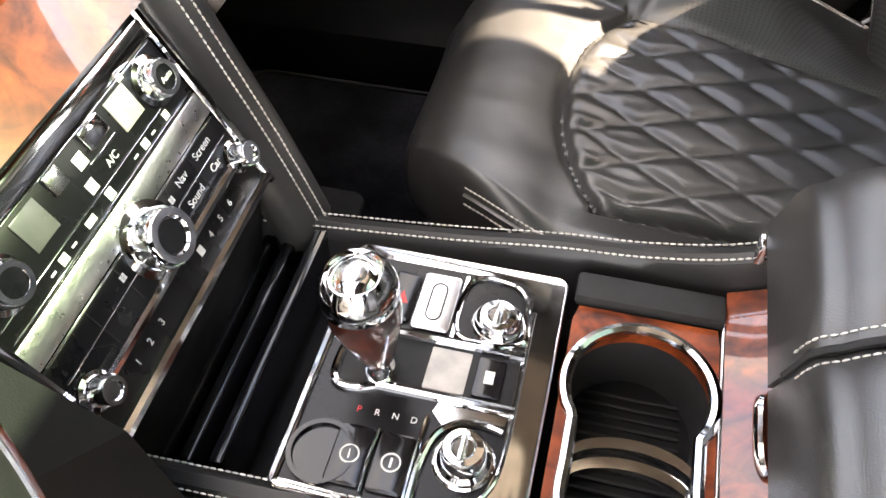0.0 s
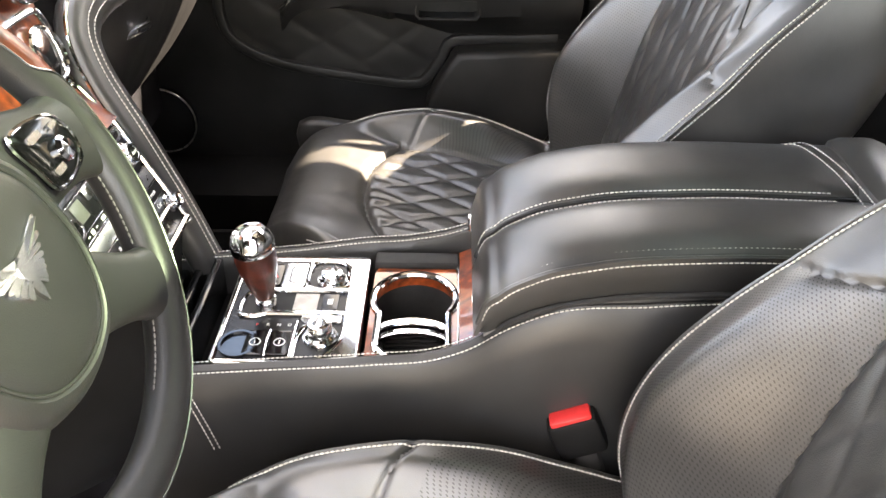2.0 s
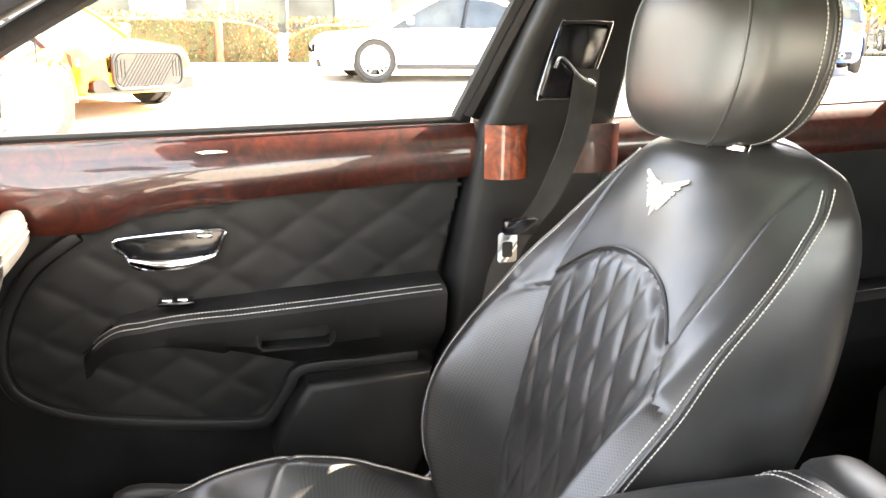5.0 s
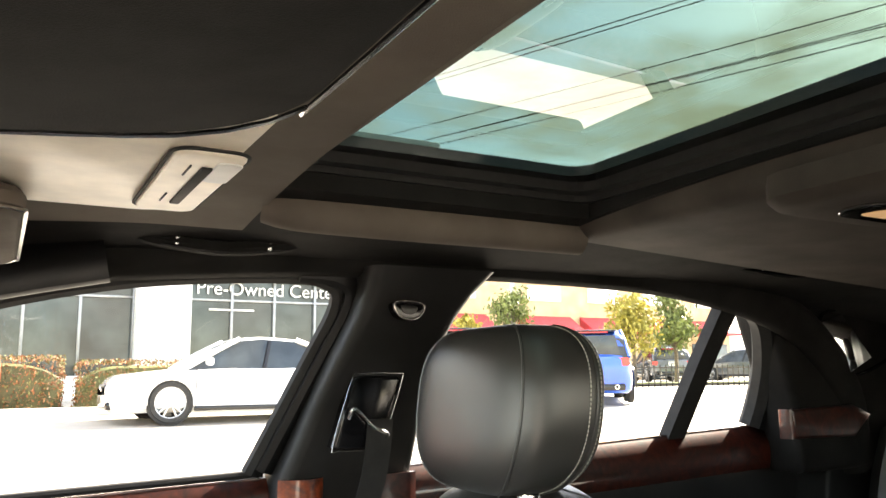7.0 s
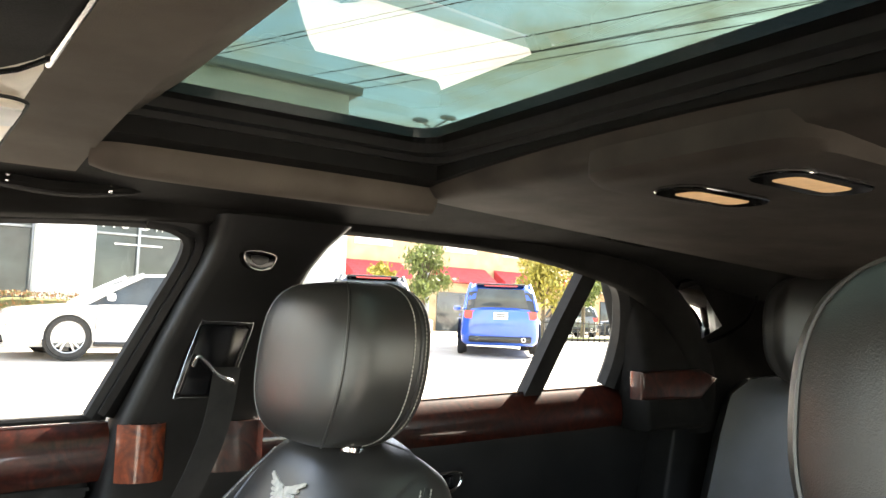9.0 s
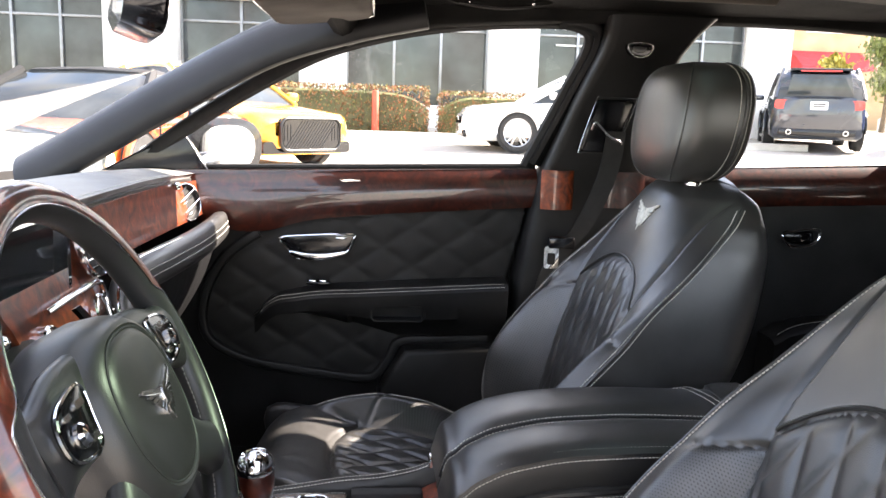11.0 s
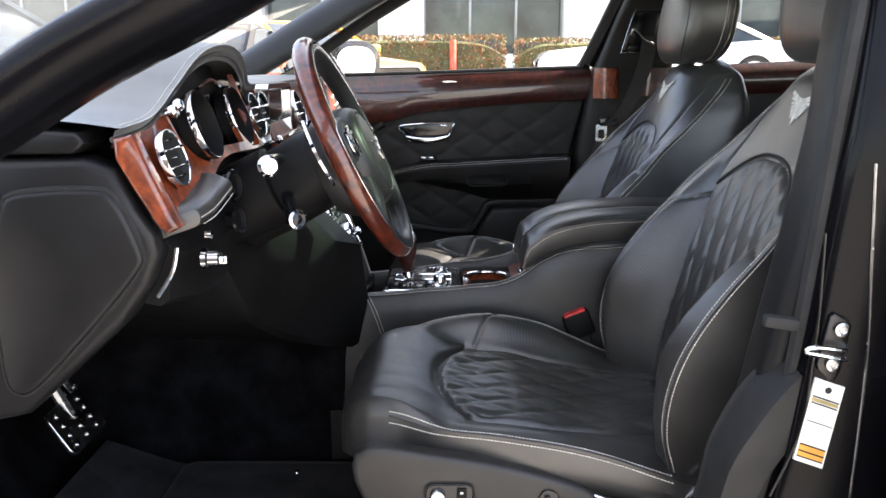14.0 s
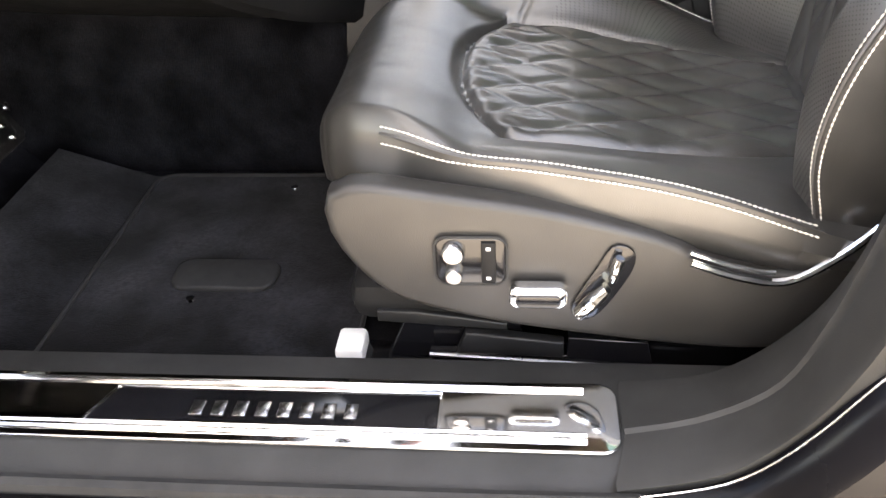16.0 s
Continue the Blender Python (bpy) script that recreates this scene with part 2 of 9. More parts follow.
READOUT_DIM = material("dim_readout", (0.10, 0.10, 0.095), 0.25, vary=0.12, scale=60, wear=0.05)
GLASS = glass_material("clear_glass", (0.93, 0.95, 0.94), 0.8)
ROOF_GLASS = glass_material("green_tinted_glass", (0.075, 0.112, 0.086), 1.0)
BADGE = material("silver_embroidery", (0.62, 0.6, 0.55), 0.55, vary=0.15, scale=90, grain=0.7, grain_scale=500)


# ---------------------------------------------------------------- builders
def smooth_path(pts, n, closed=False):
    """Catmull-Rom through pts, n points evenly along it."""
    P = [Vector(p) for p in pts]
    k = len(P)
    raw = []
    segs = k if closed else k - 1
    for i in range(segs):
        if closed:
            a, b, c, d = P[(i - 1) % k], P[i], P[(i + 1) % k], P[(i + 2) % k]
        else:
            a, b, c, d = P[max(i - 1, 0)], P[i], P[i + 1], P[min(i + 2, k - 1)]
        for j in range(16):
            t = j / 16
            raw.append(0.5 * (2 * b + (c - a) * t + (2 * a - 5 * b + 4 * c - d) * t * t + (3 * b - a - 3 * c + d) * t ** 3))
    raw.append(P[0].copy() if closed else P[-1].copy())
    ln = [0.0]
    for a, b in zip(raw, raw[1:]):
        ln.append(ln[-1] + (b - a).length)
    out, j = [], 0
    m = n if closed else n - 1
    for i in range(n):
        s = ln[-1] * i / m
        while j < len(ln) - 2 and ln[j + 1] < s:
            j += 1
        f = (s - ln[j]) / max(ln[j + 1] - ln[j], 1e-9)
        out.append(raw[j].lerp(raw[j + 1], f))
    return out


def interp(x, xs, ys):
    return float(np.interp(x, xs, ys))


def curve_of(xs, ys):
    """A smooth function through the given knots."""
    xs, ys = np.array(xs, float), np.array(ys, float)
    d = np.gradient(ys, xs)

    def f(x):
        x = min(max(x, xs[0]), xs[-1])
        i = min(max(int(np.searchsorted(xs, x)) - 1, 0), len(xs) - 2)
        h = xs[i + 1] - xs[i]
        t = (x - xs[i]) / h
        return float((2 * t ** 3 - 3 * t * t + 1) * ys[i] + (t ** 3 - 2 * t * t + t) * h * d[i]
                     + (3 * t * t - 2 * t ** 3) * ys[i + 1] + (t ** 3 - t * t) * h * d[i + 1])
    return f


def sstep(a, b, x):
    t = min(max((x - a) / (b - a), 0.0), 1.0)
    return t * t * (3 - 2 * t)


def bm_new():
    return bmesh.new()


def add_rings(bm, rings, cap0=True, cap1=True, closed=True):
    rows = [[bm.verts.new(p) for p in r] for r in rings]
    n = len(rows[0])
    for a, b in zip(rows, rows[1:]):
        for i in range(n if closed else n - 1):
            j = (i + 1) % n
            bm.faces.new((a[i], a[j], b[j], b[i]))
    if closed and cap0:
        bm.faces.new(list(reversed(rows[0])))
    if closed and cap1:
        bm.faces.new(rows[-1])
    return rows


def loft(rings, cap0=True, cap1=True, closed=True):
    bm = bm_new()
    add_rings(bm, rings, cap0, cap1, closed)
    bmesh.ops.recalc_face_normals(bm, faces=bm.faces)
    return bm


def frames_along(path, up=Vector((0, 0, 1)), closed=False):
    out, n = [], len(path)
    last = None
    for i, p in enumerate(path):
        a = path[(i - 1) % n] if closed else path[max(i - 1, 0)]
        b = path[(i + 1) % n] if closed else path[min(i + 1, n - 1)]
        t = (b - a).normalized()
        if last is None:
            u = up - up.dot(t) * t
            if u.length < 1e-3:
                u = Vector((1, 0, 0)) - Vector((1, 0, 0)).dot(t) * t
        else:
            u = last - last.dot(t) * t
        u.normalize()
        last = u
        out.append((p, t, u, t.cross(u)))
    return out


def add_tube(bm, path, r, n=8, closed=False, flat=1.0, up=Vector((0, 0, 1))):
    """A tube along a path; r may be a function of 0..1; flat squeezes it along its second axis."""
    fr = frames_along(path, up, closed)
    rings = []
    for i, (p, t, u, v) in enumerate(fr):
        rr = r(i / max(len(fr) - 1, 1)) if callable(r) else r
        rings.append([p + u * rr * math.cos(2 * math.pi * k / n) + v * rr * flat * math.sin(2 * math.pi * k / n) for k in range(n)])
    if closed:
        rings.append(rings[0])
        rows = [[bm.verts.new(p) for p in q] for q in rings[:-1]]
        for a, b in zip(rows, rows[1:] + rows[:1]):
            for i in range(n):
                j = (i + 1) % n
                bm.faces.new((a[i], a[j], b[j], b[i]))
    else:
        add_rings(bm, rings)
    return bm


def tube(path, r, n=8, closed=False, flat=1.0, up=Vector((0, 0, 1))):
    bm = bm_new()
    add_tube(bm, path, r, n, closed, flat, up)
    bmesh.ops.recalc_face_normals(bm, faces=bm.faces)
    return bm


def box(c, s, bevel=0.0, m=None, seg=2):
    bm = bm_new()
    bmesh.ops.create_cube(bm, size=1.0)
    bmesh.ops.scale(bm, vec=s, verts=bm.verts)
    if bevel:
        bmesh.ops.bevel(bm, geom=list(bm.edges), offset=min(bevel, 0.49 * min(s)), segments=seg, profile=0.5, affect="EDGES")
    bmesh.ops.translate(bm, vec=c, verts=bm.verts)
    if m is not None:
        bmesh.ops.transform(bm, matrix=m, verts=bm.verts)
    return bm


def lathe(profile, m, n=32, cap=True):
    """profile: (radius, height) turned round z, then placed by m."""
    rings = [[m @ Vector((r * math.cos(2 * math.pi * k / n), r * math.sin(2 * math.pi * k / n), h)) for k in range(n)] for r, h in profile]
    return loft(rings, cap, cap)


def prism(pts, axis, a, b, bevel=0.0, seg=3):
    """A plate: outline of 2D points, thickened from a to b along x, y or z."""
    def put(p, w):
        return {"x": (w, p[0], p[1]), "y": (p[0], w, p[1]), "z": (p[0], p[1], w)}[axis]
    bm = bm_new()
    lo = [bm.verts.new(put(p, a)) for p in pts]
    hi = [bm.verts.new(put(p, b)) for p in pts]
    n = len(pts)
    f1, f2 = bm.faces.new(lo), bm.faces.new(hi)
    for i in range(n):
        bm.faces.new((lo[i], lo[(i + 1) % n], hi[(i + 1) % n], hi[i]))
    bmesh.ops.recalc_face_normals(bm, faces=bm.faces)
    if bevel:
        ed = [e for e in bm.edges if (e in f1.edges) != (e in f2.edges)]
        bmesh.ops.bevel(bm, geom=ed, offset=bevel, segments=seg, profile=0.5, affect="EDGES")
    bmesh.ops.triangulate(bm, faces=[f for f in bm.faces if len(f.verts) > 4])
    return bm


def plate_ring(outer, inner, axis, a, b):
    """A frame between two outlines with equal counts of points."""
    def put(p, w):
        return Vector({"x": (w, p[0], p[1]), "y": (p[0], w, p[1]), "z": (p[0], p[1], w)}[axis])
    rings = [[put(p, w) for p in o] for o, w in ((outer, a), (outer, b), (inner, b), (inner, a), (outer, a))]
    bm = bm_new()
    add_rings(bm, rings, False, False)
    bmesh.ops.remove_doubles(bm, verts=bm.verts, dist=1e-6)
    bmesh.ops.recalc_face_normals(bm, faces=bm.faces)
    return bm


def sheet(f, nu, nv, thick=0.0):
    """A surface f(u, v) over 0..1; with thick also a back that follows it."""
    bm = bm_new()
    g = [[bm.verts.new(f(i / nu, j / nv)) for j in range(nv + 1)] for i in range(nu + 1)]
    for i in range(nu):
        for j in range(nv):
            bm.faces.new((g[i][j], g[i + 1][j], g[i + 1][j + 1], g[i][j + 1]))
    bmesh.ops.recalc_face_normals(bm, faces=bm.faces)
    if thick:
        bmesh.ops.solidify(bm, geom=list(bm.faces), thickness=thick)
    return bm


def add_stitches(bm, path, pitch=0.0048, length=0.0037, r=0.0008):
    """Single stitches laid along a path of points."""
    total, d = 0.0, 0.0
    ln = [0.0]
    for a, b in zip(path, path[1:]):
        total += (b - a).length
        ln.append(total)
    j, s = 0, 0.0
    while s + length < total:
        ends = []
        for q in (s, s + length):
            k = j
            while k < len(ln) - 2 and ln[k + 1] < q:
                k += 1
            if q == s:
                j = k
            ends.append(path[k].lerp(path[k + 1], (q - ln[k]) / max(ln[k + 1] - ln[k], 1e-9)))
        a, b = ends
        t = (b - a).normalized()
        u = t.orthogonal().normalized()
        v = t.cross(u)
        rings = [[p + (u * cx + v * cy) * q for cx, cy in ((1, 0), (0, 1), (-1, 0), (0, -1))] for p, q in ((a, r * 0.5), (a.lerp(b, 0.5), r), (b, r * 0.5))]
        add_rings(bm, rings)
        s += pitch
    return bm


def stitches(*paths, pitch=0.0048, length=0.0037, r=0.0008):
    bm = bm_new()
    for p in paths:
        add_stitches(bm, p, pitch, length, r)
    return bm


ORIGIN = {}


def finish(ob, bm, mat, smooth=True):
    bm.to_mesh(ob.data)
    bm.free()
    ob.data.materials.append(mat)
    if smooth:
        ob.data.shade_smooth()
        ob.data.set_sharp_from_angle(angle=radians(38))
    return ob


def thing(name, at, label, category, group="", kind=""):
    """An empty at the thing's base, which carries its parts."""
    e = new(name)
    e.empty_display_size = 0.05
    e.location = at
    ORIGIN[e] = Vector(at)
    return tagged(e, label, category, group, kind)


def part(name, bm, mat, parent, label="", smooth=True):
    ob = finish(new(name, bpy.data.meshes.new(name)), bm, mat, smooth)
    ob.parent = parent
    ob.matrix_parent_inverse = Matrix.Translation(-ORIGIN.get(parent, Vector((0, 0, 0))))
    return tagged(ob, label)


def single(name, bm, mat, label, category, kind="", group="", smooth=True):
    return tagged(finish(new(name, bpy.data.meshes.new(name)), bm, mat, smooth), label, category, group, kind)


def circle(cx, cy, r, n=32, sx=1.0, sy=1.0, a0=0.0):
    return [(cx + r * sx * math.cos(a0 + 2 * math.pi * k / n), cy + r * sy * math.sin(a0 + 2 * math.pi * k / n)) for k in range(n)]


def rrect(cx, cy, w, h, r, n=6):
    out = []
    for qx, qy, a in ((1, 1, 0), (-1, 1, 90), (-1, -1, 180), (1, -1, 270)):
        for k in range(n + 1):
            t = radians(a + 90 * k / n)
            out.append((cx + qx * (w / 2 - r) + r * math.cos(t), cy + qy * (h / 2 - r) + r * math.sin(t)))
    return out


def words(name, text, size, m, mat, parent, align="CENTER"):
    """Printed characters as a flat curve with a little depth."""
    cu = bpy.data.curves.new(name, "FONT")
    cu.body, cu.size, cu.extrude, cu.align_x, cu.align_y = text, size, 0.0002, align, "CENTER"
    cu.materials.append(mat)
    ob = new(name, cu)
    ob.parent = parent
    ob.matrix_parent_inverse = Matrix.Translation(-ORIGIN.get(parent, Vector((0, 0, 0))))
    ob.matrix_basis = m
    return ob

# ---------------------------------------------------------------- ground
def ground_z(x, y):
    return 0.039 * (min(max(y, -1.5), 26.0))


def ground_point(u, v):
    x = (u - 0.5) * 2
    y = (v - 0.5) * 2
    x, y = 600 * x * abs(x) ** 1.6, 600 * y * abs(y) ** 1.6
    return Vector((x, y, ground_z(x, y)))


CONCRETE = material("pale_concrete", (0.36, 0.33, 0.29), 0.85, vary=0.12, scale=0.7, grain=0.4, grain_scale=60, fine=0.25, color2=(0.46, 0.43, 0.38))
single("ground", sheet(ground_point, 60, 60), CONCRETE, "pale concrete parking lot, sunlit", "ground", kind="structure")

# ---------------------------------------------------------------- car floor
floor = thing("floor", (0, 0, 0.2), "black carpeted car floor with pile mats", "floor", kind="structure")
part("carpet", box((-0.05, 0, 0.34), (1.7, 1.5, 0.03), 0.004), CARPET, floor)
part("rear_carpet", box((1.35, 0, 0.34), (1.1, 1.5, 0.03), 0.004), CARPET, floor)
part("underbody", box((0.3, 0, 0.26), (2.8, 1.62, 0.12), 0.02), PLASTIC, floor)
firewall_pts = [(-0.86, 0.34), (-0.70, 0.345), (-0.78, 0.44), (-0.84, 0.62), (-0.86, 0.95), (-0.92, 0.95), (-0.92, 0.3)]
part("tunnel_side", prism([(-0.86, 0.35), (-0.20, 0.35), (-0.20, 0.62), (-0.40, 0.66), (-0.86, 0.66)], "y", -0.122, -0.09, 0.01), CARPET, floor)
part("toe_board", prism(firewall_pts, "y", -0.74, 0.74), CARPET, floor)
part("tunnel", prism([(-0.10, 0.34), (0.12, 0.34), (0.10, 0.46), (-0.08, 0.46)], "x", -0.86, 1.4, 0.02), CARPET, floor)
part("kick_panel", prism([(-0.86, 0.35), (-0.58, 0.36), (-0.545, 0.45), (-0.55, 0.72), (-0.62, 0.78), (-0.86, 0.80)], "y", 0.70, 0.78, 0.01), PLASTIC, floor)
part("kick_panel", prism([(-0.86, 0.35), (-0.66, 0.36), (-0.63, 0.45), (-0.65, 0.68), (-0.86, 0.70)], "y", -0.76, -0.69, 0.01), PLASTIC, floor)
part("far_sill", prism([(0.66, 0.30), (0.66, 0.44), (0.70, 0.47), (0.90, 0.47), (0.92, 0.20), (0.70, 0.20)], "x", -0.92, 1.65, 0.01), PLASTIC, floor)


def mat_sheet(y0, y1):
    def f(u, v):
        x, y = -0.66 + 0.52 * u, y0 + (y1 - y0) * v
        z = 0.368 + 0.0015 * noise.noise(Vector((x * 9, y * 9, 0)))
        if x < -0.52:
            z += (-0.52 - x) * 0.35
        return Vector((x, y, z))
    return sheet(f, 40, 40, 0.006)


for y0, y1 in ((-0.64, -0.16), (0.17, 0.64)):
    m = thing("floor_mat", (-0.4, (y0 + y1) / 2, 0.36), "black pile floor mat with a raised heel pad", "floor mat", group="front floor mats")
    part("pile_surface", mat_sheet(y0, y1), MAT, m)
    edge = [Vector((x, y, 0.370)) for x, y in rrect(-0.325, (y0 + y1) / 2, 0.37, y1 - y0, 0.03)]
    part("binding", tube(edge, 0.003, 6, True), RUBBER, m)
    part("heel_pad", prism(rrect(-0.33, (y0 + y1) / 2 - 0.01, 0.135, 0.06, 0.02), "z", 0.366, 0.375, 0.003), RUBBER, m)
    for px, py in ((-0.29, -0.2), (-0.30, -0.585), (-0.36, -0.46)):
        if y0 < 0:
            part("snap", lathe([(0.006, 0), (0.005, 0.003), (0.0, 0.004)], Matrix.Translation((px, py, 0.371)), 12), CHROME, m)

# ---------------------------------------------------------------- passenger door
door = thing("door_1", (0, 0.76, 0.5), "closed front passenger door with quilted black leather and burr walnut rail", "car door", kind="structure")
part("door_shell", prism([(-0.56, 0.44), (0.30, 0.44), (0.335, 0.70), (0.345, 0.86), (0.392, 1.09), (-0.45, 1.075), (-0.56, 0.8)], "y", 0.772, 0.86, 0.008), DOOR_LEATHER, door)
wood_lo = curve_of([-0.37, -0.30, -0.24, -0.182, -0.104, 0.0, 0.09, 0.25, 0.395], [0.985, 0.975, 0.962, 0.963, 0.985, 0.999, 1.007, 1.018, 1.027])
wood_hi = curve_of([-0.37, 0.0, 0.395], [1.082, 1.092, 1.104])


def wood_rail(u, v):
    x = -0.365 + 0.758 * u
    z = wood_lo(x) + (wood_hi(x) - wood_lo(x)) * v
    return Vector((x, 0.772 - 0.020 * math.sin(math.pi * min(1, 0.15 + 0.95 * v)) ** 0.7, z))


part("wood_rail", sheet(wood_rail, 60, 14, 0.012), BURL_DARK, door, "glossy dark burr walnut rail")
part("rail_inlay", tube([Vector((x, 0.7515, wood_lo(x) * 0.28 + wood_hi(x) * 0.72)) for x in np.linspace(-0.29, 0.34, 40)], 0.0021, 6), STEEL, door, "thin silver inlay line")
part("rail_bead", tube([Vector((x, 0.762, wood_lo(x) - 0.003)) for x in np.linspace(-0.365, 0.39, 60)], 0.003, 6), PLASTIC, door)
part("rail_badge", prism([(-0.022, 0.004), (-0.008, -0.001), (0, -0.006), (0.008, -0.001), (0.022, 0.004), (0.006, 0.006), (-0.006, 0.006)], "y", 0, 0.004), CHROME_SATIN, door, "small winged silver badge").matrix_basis = Matrix.Translation((-0.005, 0.7475, wood_lo(0) * 0.28 + wood_hi(0) * 0.72))
part("belt_seal", tube([Vector((x, 0.79, wood_hi(min(x, 0.39)) + 0.004)) for x in np.linspace(-0.45, 0.395, 30)], 0.006, 8), RUBBER, door)


def in_poly(x, z, poly):
    r, n = False, len(poly)
    for i in range(n):
        (x1, z1), (x2, z2) = poly[i], poly[i - 1]
        if (z1 > z) != (z2 > z) and x < (x2 - x1) * (z - z1) / (z2 - z1) + x1:
            r = not r
    return r


def quilt_height(a, b, w, l, depth):
    """Puffed diamonds, w wide and l long, with sunk seams."""
    p, q = a / w + b / l, a / w - b / l
    dp, dq = abs(p - round(p)), abs(q - round(q))
    d = min(dp, dq)
    return depth * (1 - math.exp(-(d / 0.10) ** 2)) * (0.55 + 0.45 * min(1, 2.2 * min(dp, dq) + 0.5 * (dp + dq))) - depth


insert_edge = [(-0.195, 0.955), (-0.262, 0.905), (-0.303, 0.835), (-0.315, 0.765), (-0.292, 0.712), (-0.21, 0.672), (-0.075, 0.648), (0.035, 0.636), (0.065, 0.652), (0.09, 0.69), (0.112, 0.72), (0.22, 0.724), (0.30, 0.726)]
edge_path = smooth_path([(x, 0, z) for x, z in insert_edge], 90)
insert_poly = [(p.x, p.z) for p in edge_path] + [(0.335, 0.86), (0.375, 1.01), (0.25, 1.010), (0.09, 0.999), (0.0, 0.99), (-0.104, 0.977), (-0.17, 0.958)]
bm = bm_new()
NX, NZ = 130, 76
grid = {}
for i in range(NX + 1):
    for j in range(NZ + 1):
        x, z = -0.325 + 0.715 * i / NX, 0.63 + 0.39 * j / NZ
        if in_poly(x, z, insert_poly):
            grid[i, j] = bm.verts.new((x, 0.762 - 0.0 - quilt_height(x, z - 0.8, 0.13, 0.085, 0.0017), z))
for i in range(NX):
    for j in range(NZ):
        k = [(i, j), (i + 1, j), (i + 1, j + 1), (i, j + 1)]
        if all(c in grid for c in k):
            bm.faces.new([grid[c] for c in k])
bmesh.ops.recalc_face_normals(bm, faces=bm.faces)
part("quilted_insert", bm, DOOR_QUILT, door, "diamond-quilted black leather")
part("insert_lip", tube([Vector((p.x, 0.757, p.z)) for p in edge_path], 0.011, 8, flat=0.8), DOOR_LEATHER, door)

arm_z = curve_of([-0.20, -0.19, -0.166, -0.109, 0.027, 0.18, 0.335], [0.765, 0.782, 0.805, 0.824, 0.838, 0.847, 0.855])
arm_y = curve_of([-0.21, -0.18, -0.12, 0.0, 0.335], [0.756, 0.735, 0.705, 0.688, 0.686])
rings = []
for x in np.linspace(-0.205, 0.332, 60):
    z, y = arm_z(x), arm_y(x)
    low = 0.735 if x > 0.10 else interp(x, [-0.2, 0.10], [z - 0.015, 0.735])
    ring = [(0.775, z + 0.012), (0.745, z + 0.012), (y + 0.022, z + 0.008), (y + 0.008, z + 0.004), (y, z - 0.004), (y + 0.001, z - 0.014), (y + 0.004, z - 0.03),
            (y + 0.012, low + 0.6 * (z - 0.03 - low)), (0.735 if x > -0.1 else 0.752, low + 0.02 * (x > 0)), (0.752, low), (0.775, low)]
    rings.append([Vector((x, a, b)) for a, b in ring])
armrest_bm = loft(rings)
pocket_faces = [f for f in armrest_bm.faces if 0.046 < f.calc_center_median().x < 0.154 and f.calc_center_median().y < 0.72 and 0.784 < f.calc_center_median().z < 0.813]
bmesh.ops.delete(armrest_bm, geom=pocket_faces, context="FACES")
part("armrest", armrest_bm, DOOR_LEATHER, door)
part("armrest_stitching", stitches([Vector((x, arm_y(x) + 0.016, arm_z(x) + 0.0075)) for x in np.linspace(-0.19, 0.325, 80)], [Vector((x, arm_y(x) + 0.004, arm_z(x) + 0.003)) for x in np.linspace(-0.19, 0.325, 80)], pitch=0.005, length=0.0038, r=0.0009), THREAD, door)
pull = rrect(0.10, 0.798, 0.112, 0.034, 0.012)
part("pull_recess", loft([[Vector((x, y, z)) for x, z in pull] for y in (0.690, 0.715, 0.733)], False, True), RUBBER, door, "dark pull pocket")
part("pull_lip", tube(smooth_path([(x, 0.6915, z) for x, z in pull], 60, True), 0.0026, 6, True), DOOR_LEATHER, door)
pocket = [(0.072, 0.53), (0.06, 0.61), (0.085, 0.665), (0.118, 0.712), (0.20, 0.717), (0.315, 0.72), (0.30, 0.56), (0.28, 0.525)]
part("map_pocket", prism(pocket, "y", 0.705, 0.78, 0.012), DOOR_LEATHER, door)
hx = [(-0.150, 0.944), (-0.10, 0.951), (0.0, 0.955), (0.003, 0.943), (-0.012, 0.915), (-0.06, 0.903), (-0.118, 0.903), (-0.133, 0.922)]
part("handle_cup", prism([(p.x, p.z) for p in smooth_path([(x, 0, z) for x, z in hx], 40, True)], "y", 0.749, 0.765, 0.002), GLOSS_BLACK, door)
part("handle_ring", tube(smooth_path([(x, 0.747, z) for x, z in hx], 50, True), 0.0028, 8, True), CHROME, door, "polished chrome surround")
lever = [Vector((x, 0.742, 0.916 - 0.010 * math.sin(math.pi * (x + 0.13) / 0.115))) for x in np.linspace(-0.128, -0.014, 16)]
part("door_handle", tube(lever, lambda s: 0.0045 + 0.004 * math.sin(math.pi * s), 8, flat=0.6), CHROME, door, "chrome pull lever")
part("lock_button", box((-0.022, 0.744, 0.947), (0.022, 0.006, 0.006), 0.002), CHROME, door)
part("switch_panel", box((-0.068, 0.735, 0.853), (0.05, 0.03, 0.006), 0.002), GLOSS_BLACK, door)
for dx in (-0.012, 0.010):
    part("window_switch", box((-0.068 + dx, 0.728, 0.858), (0.016, 0.018, 0.006), 0.002), CHROME, door)

SX, SZ = -0.460, 0.553
part("speaker_grille", prism(circle(SX, SZ, 0.064), "y", 0.752, 0.775, 0.003), PLASTIC, door)
part("speaker_ring", tube([Vector((SX + 0.067 * math.cos(a), 0.751, SZ + 0.067 * math.sin(a))) for a in np.linspace(0, 2 * math.pi, 48, endpoint=False)], 0.0018, 6, True), STEEL, door)
part("speaker_badge", box((SX - 0.02, 0.750, SZ + 0.034), (0.026, 0.004, 0.008), 0.002), CHROME_SATIN, door)

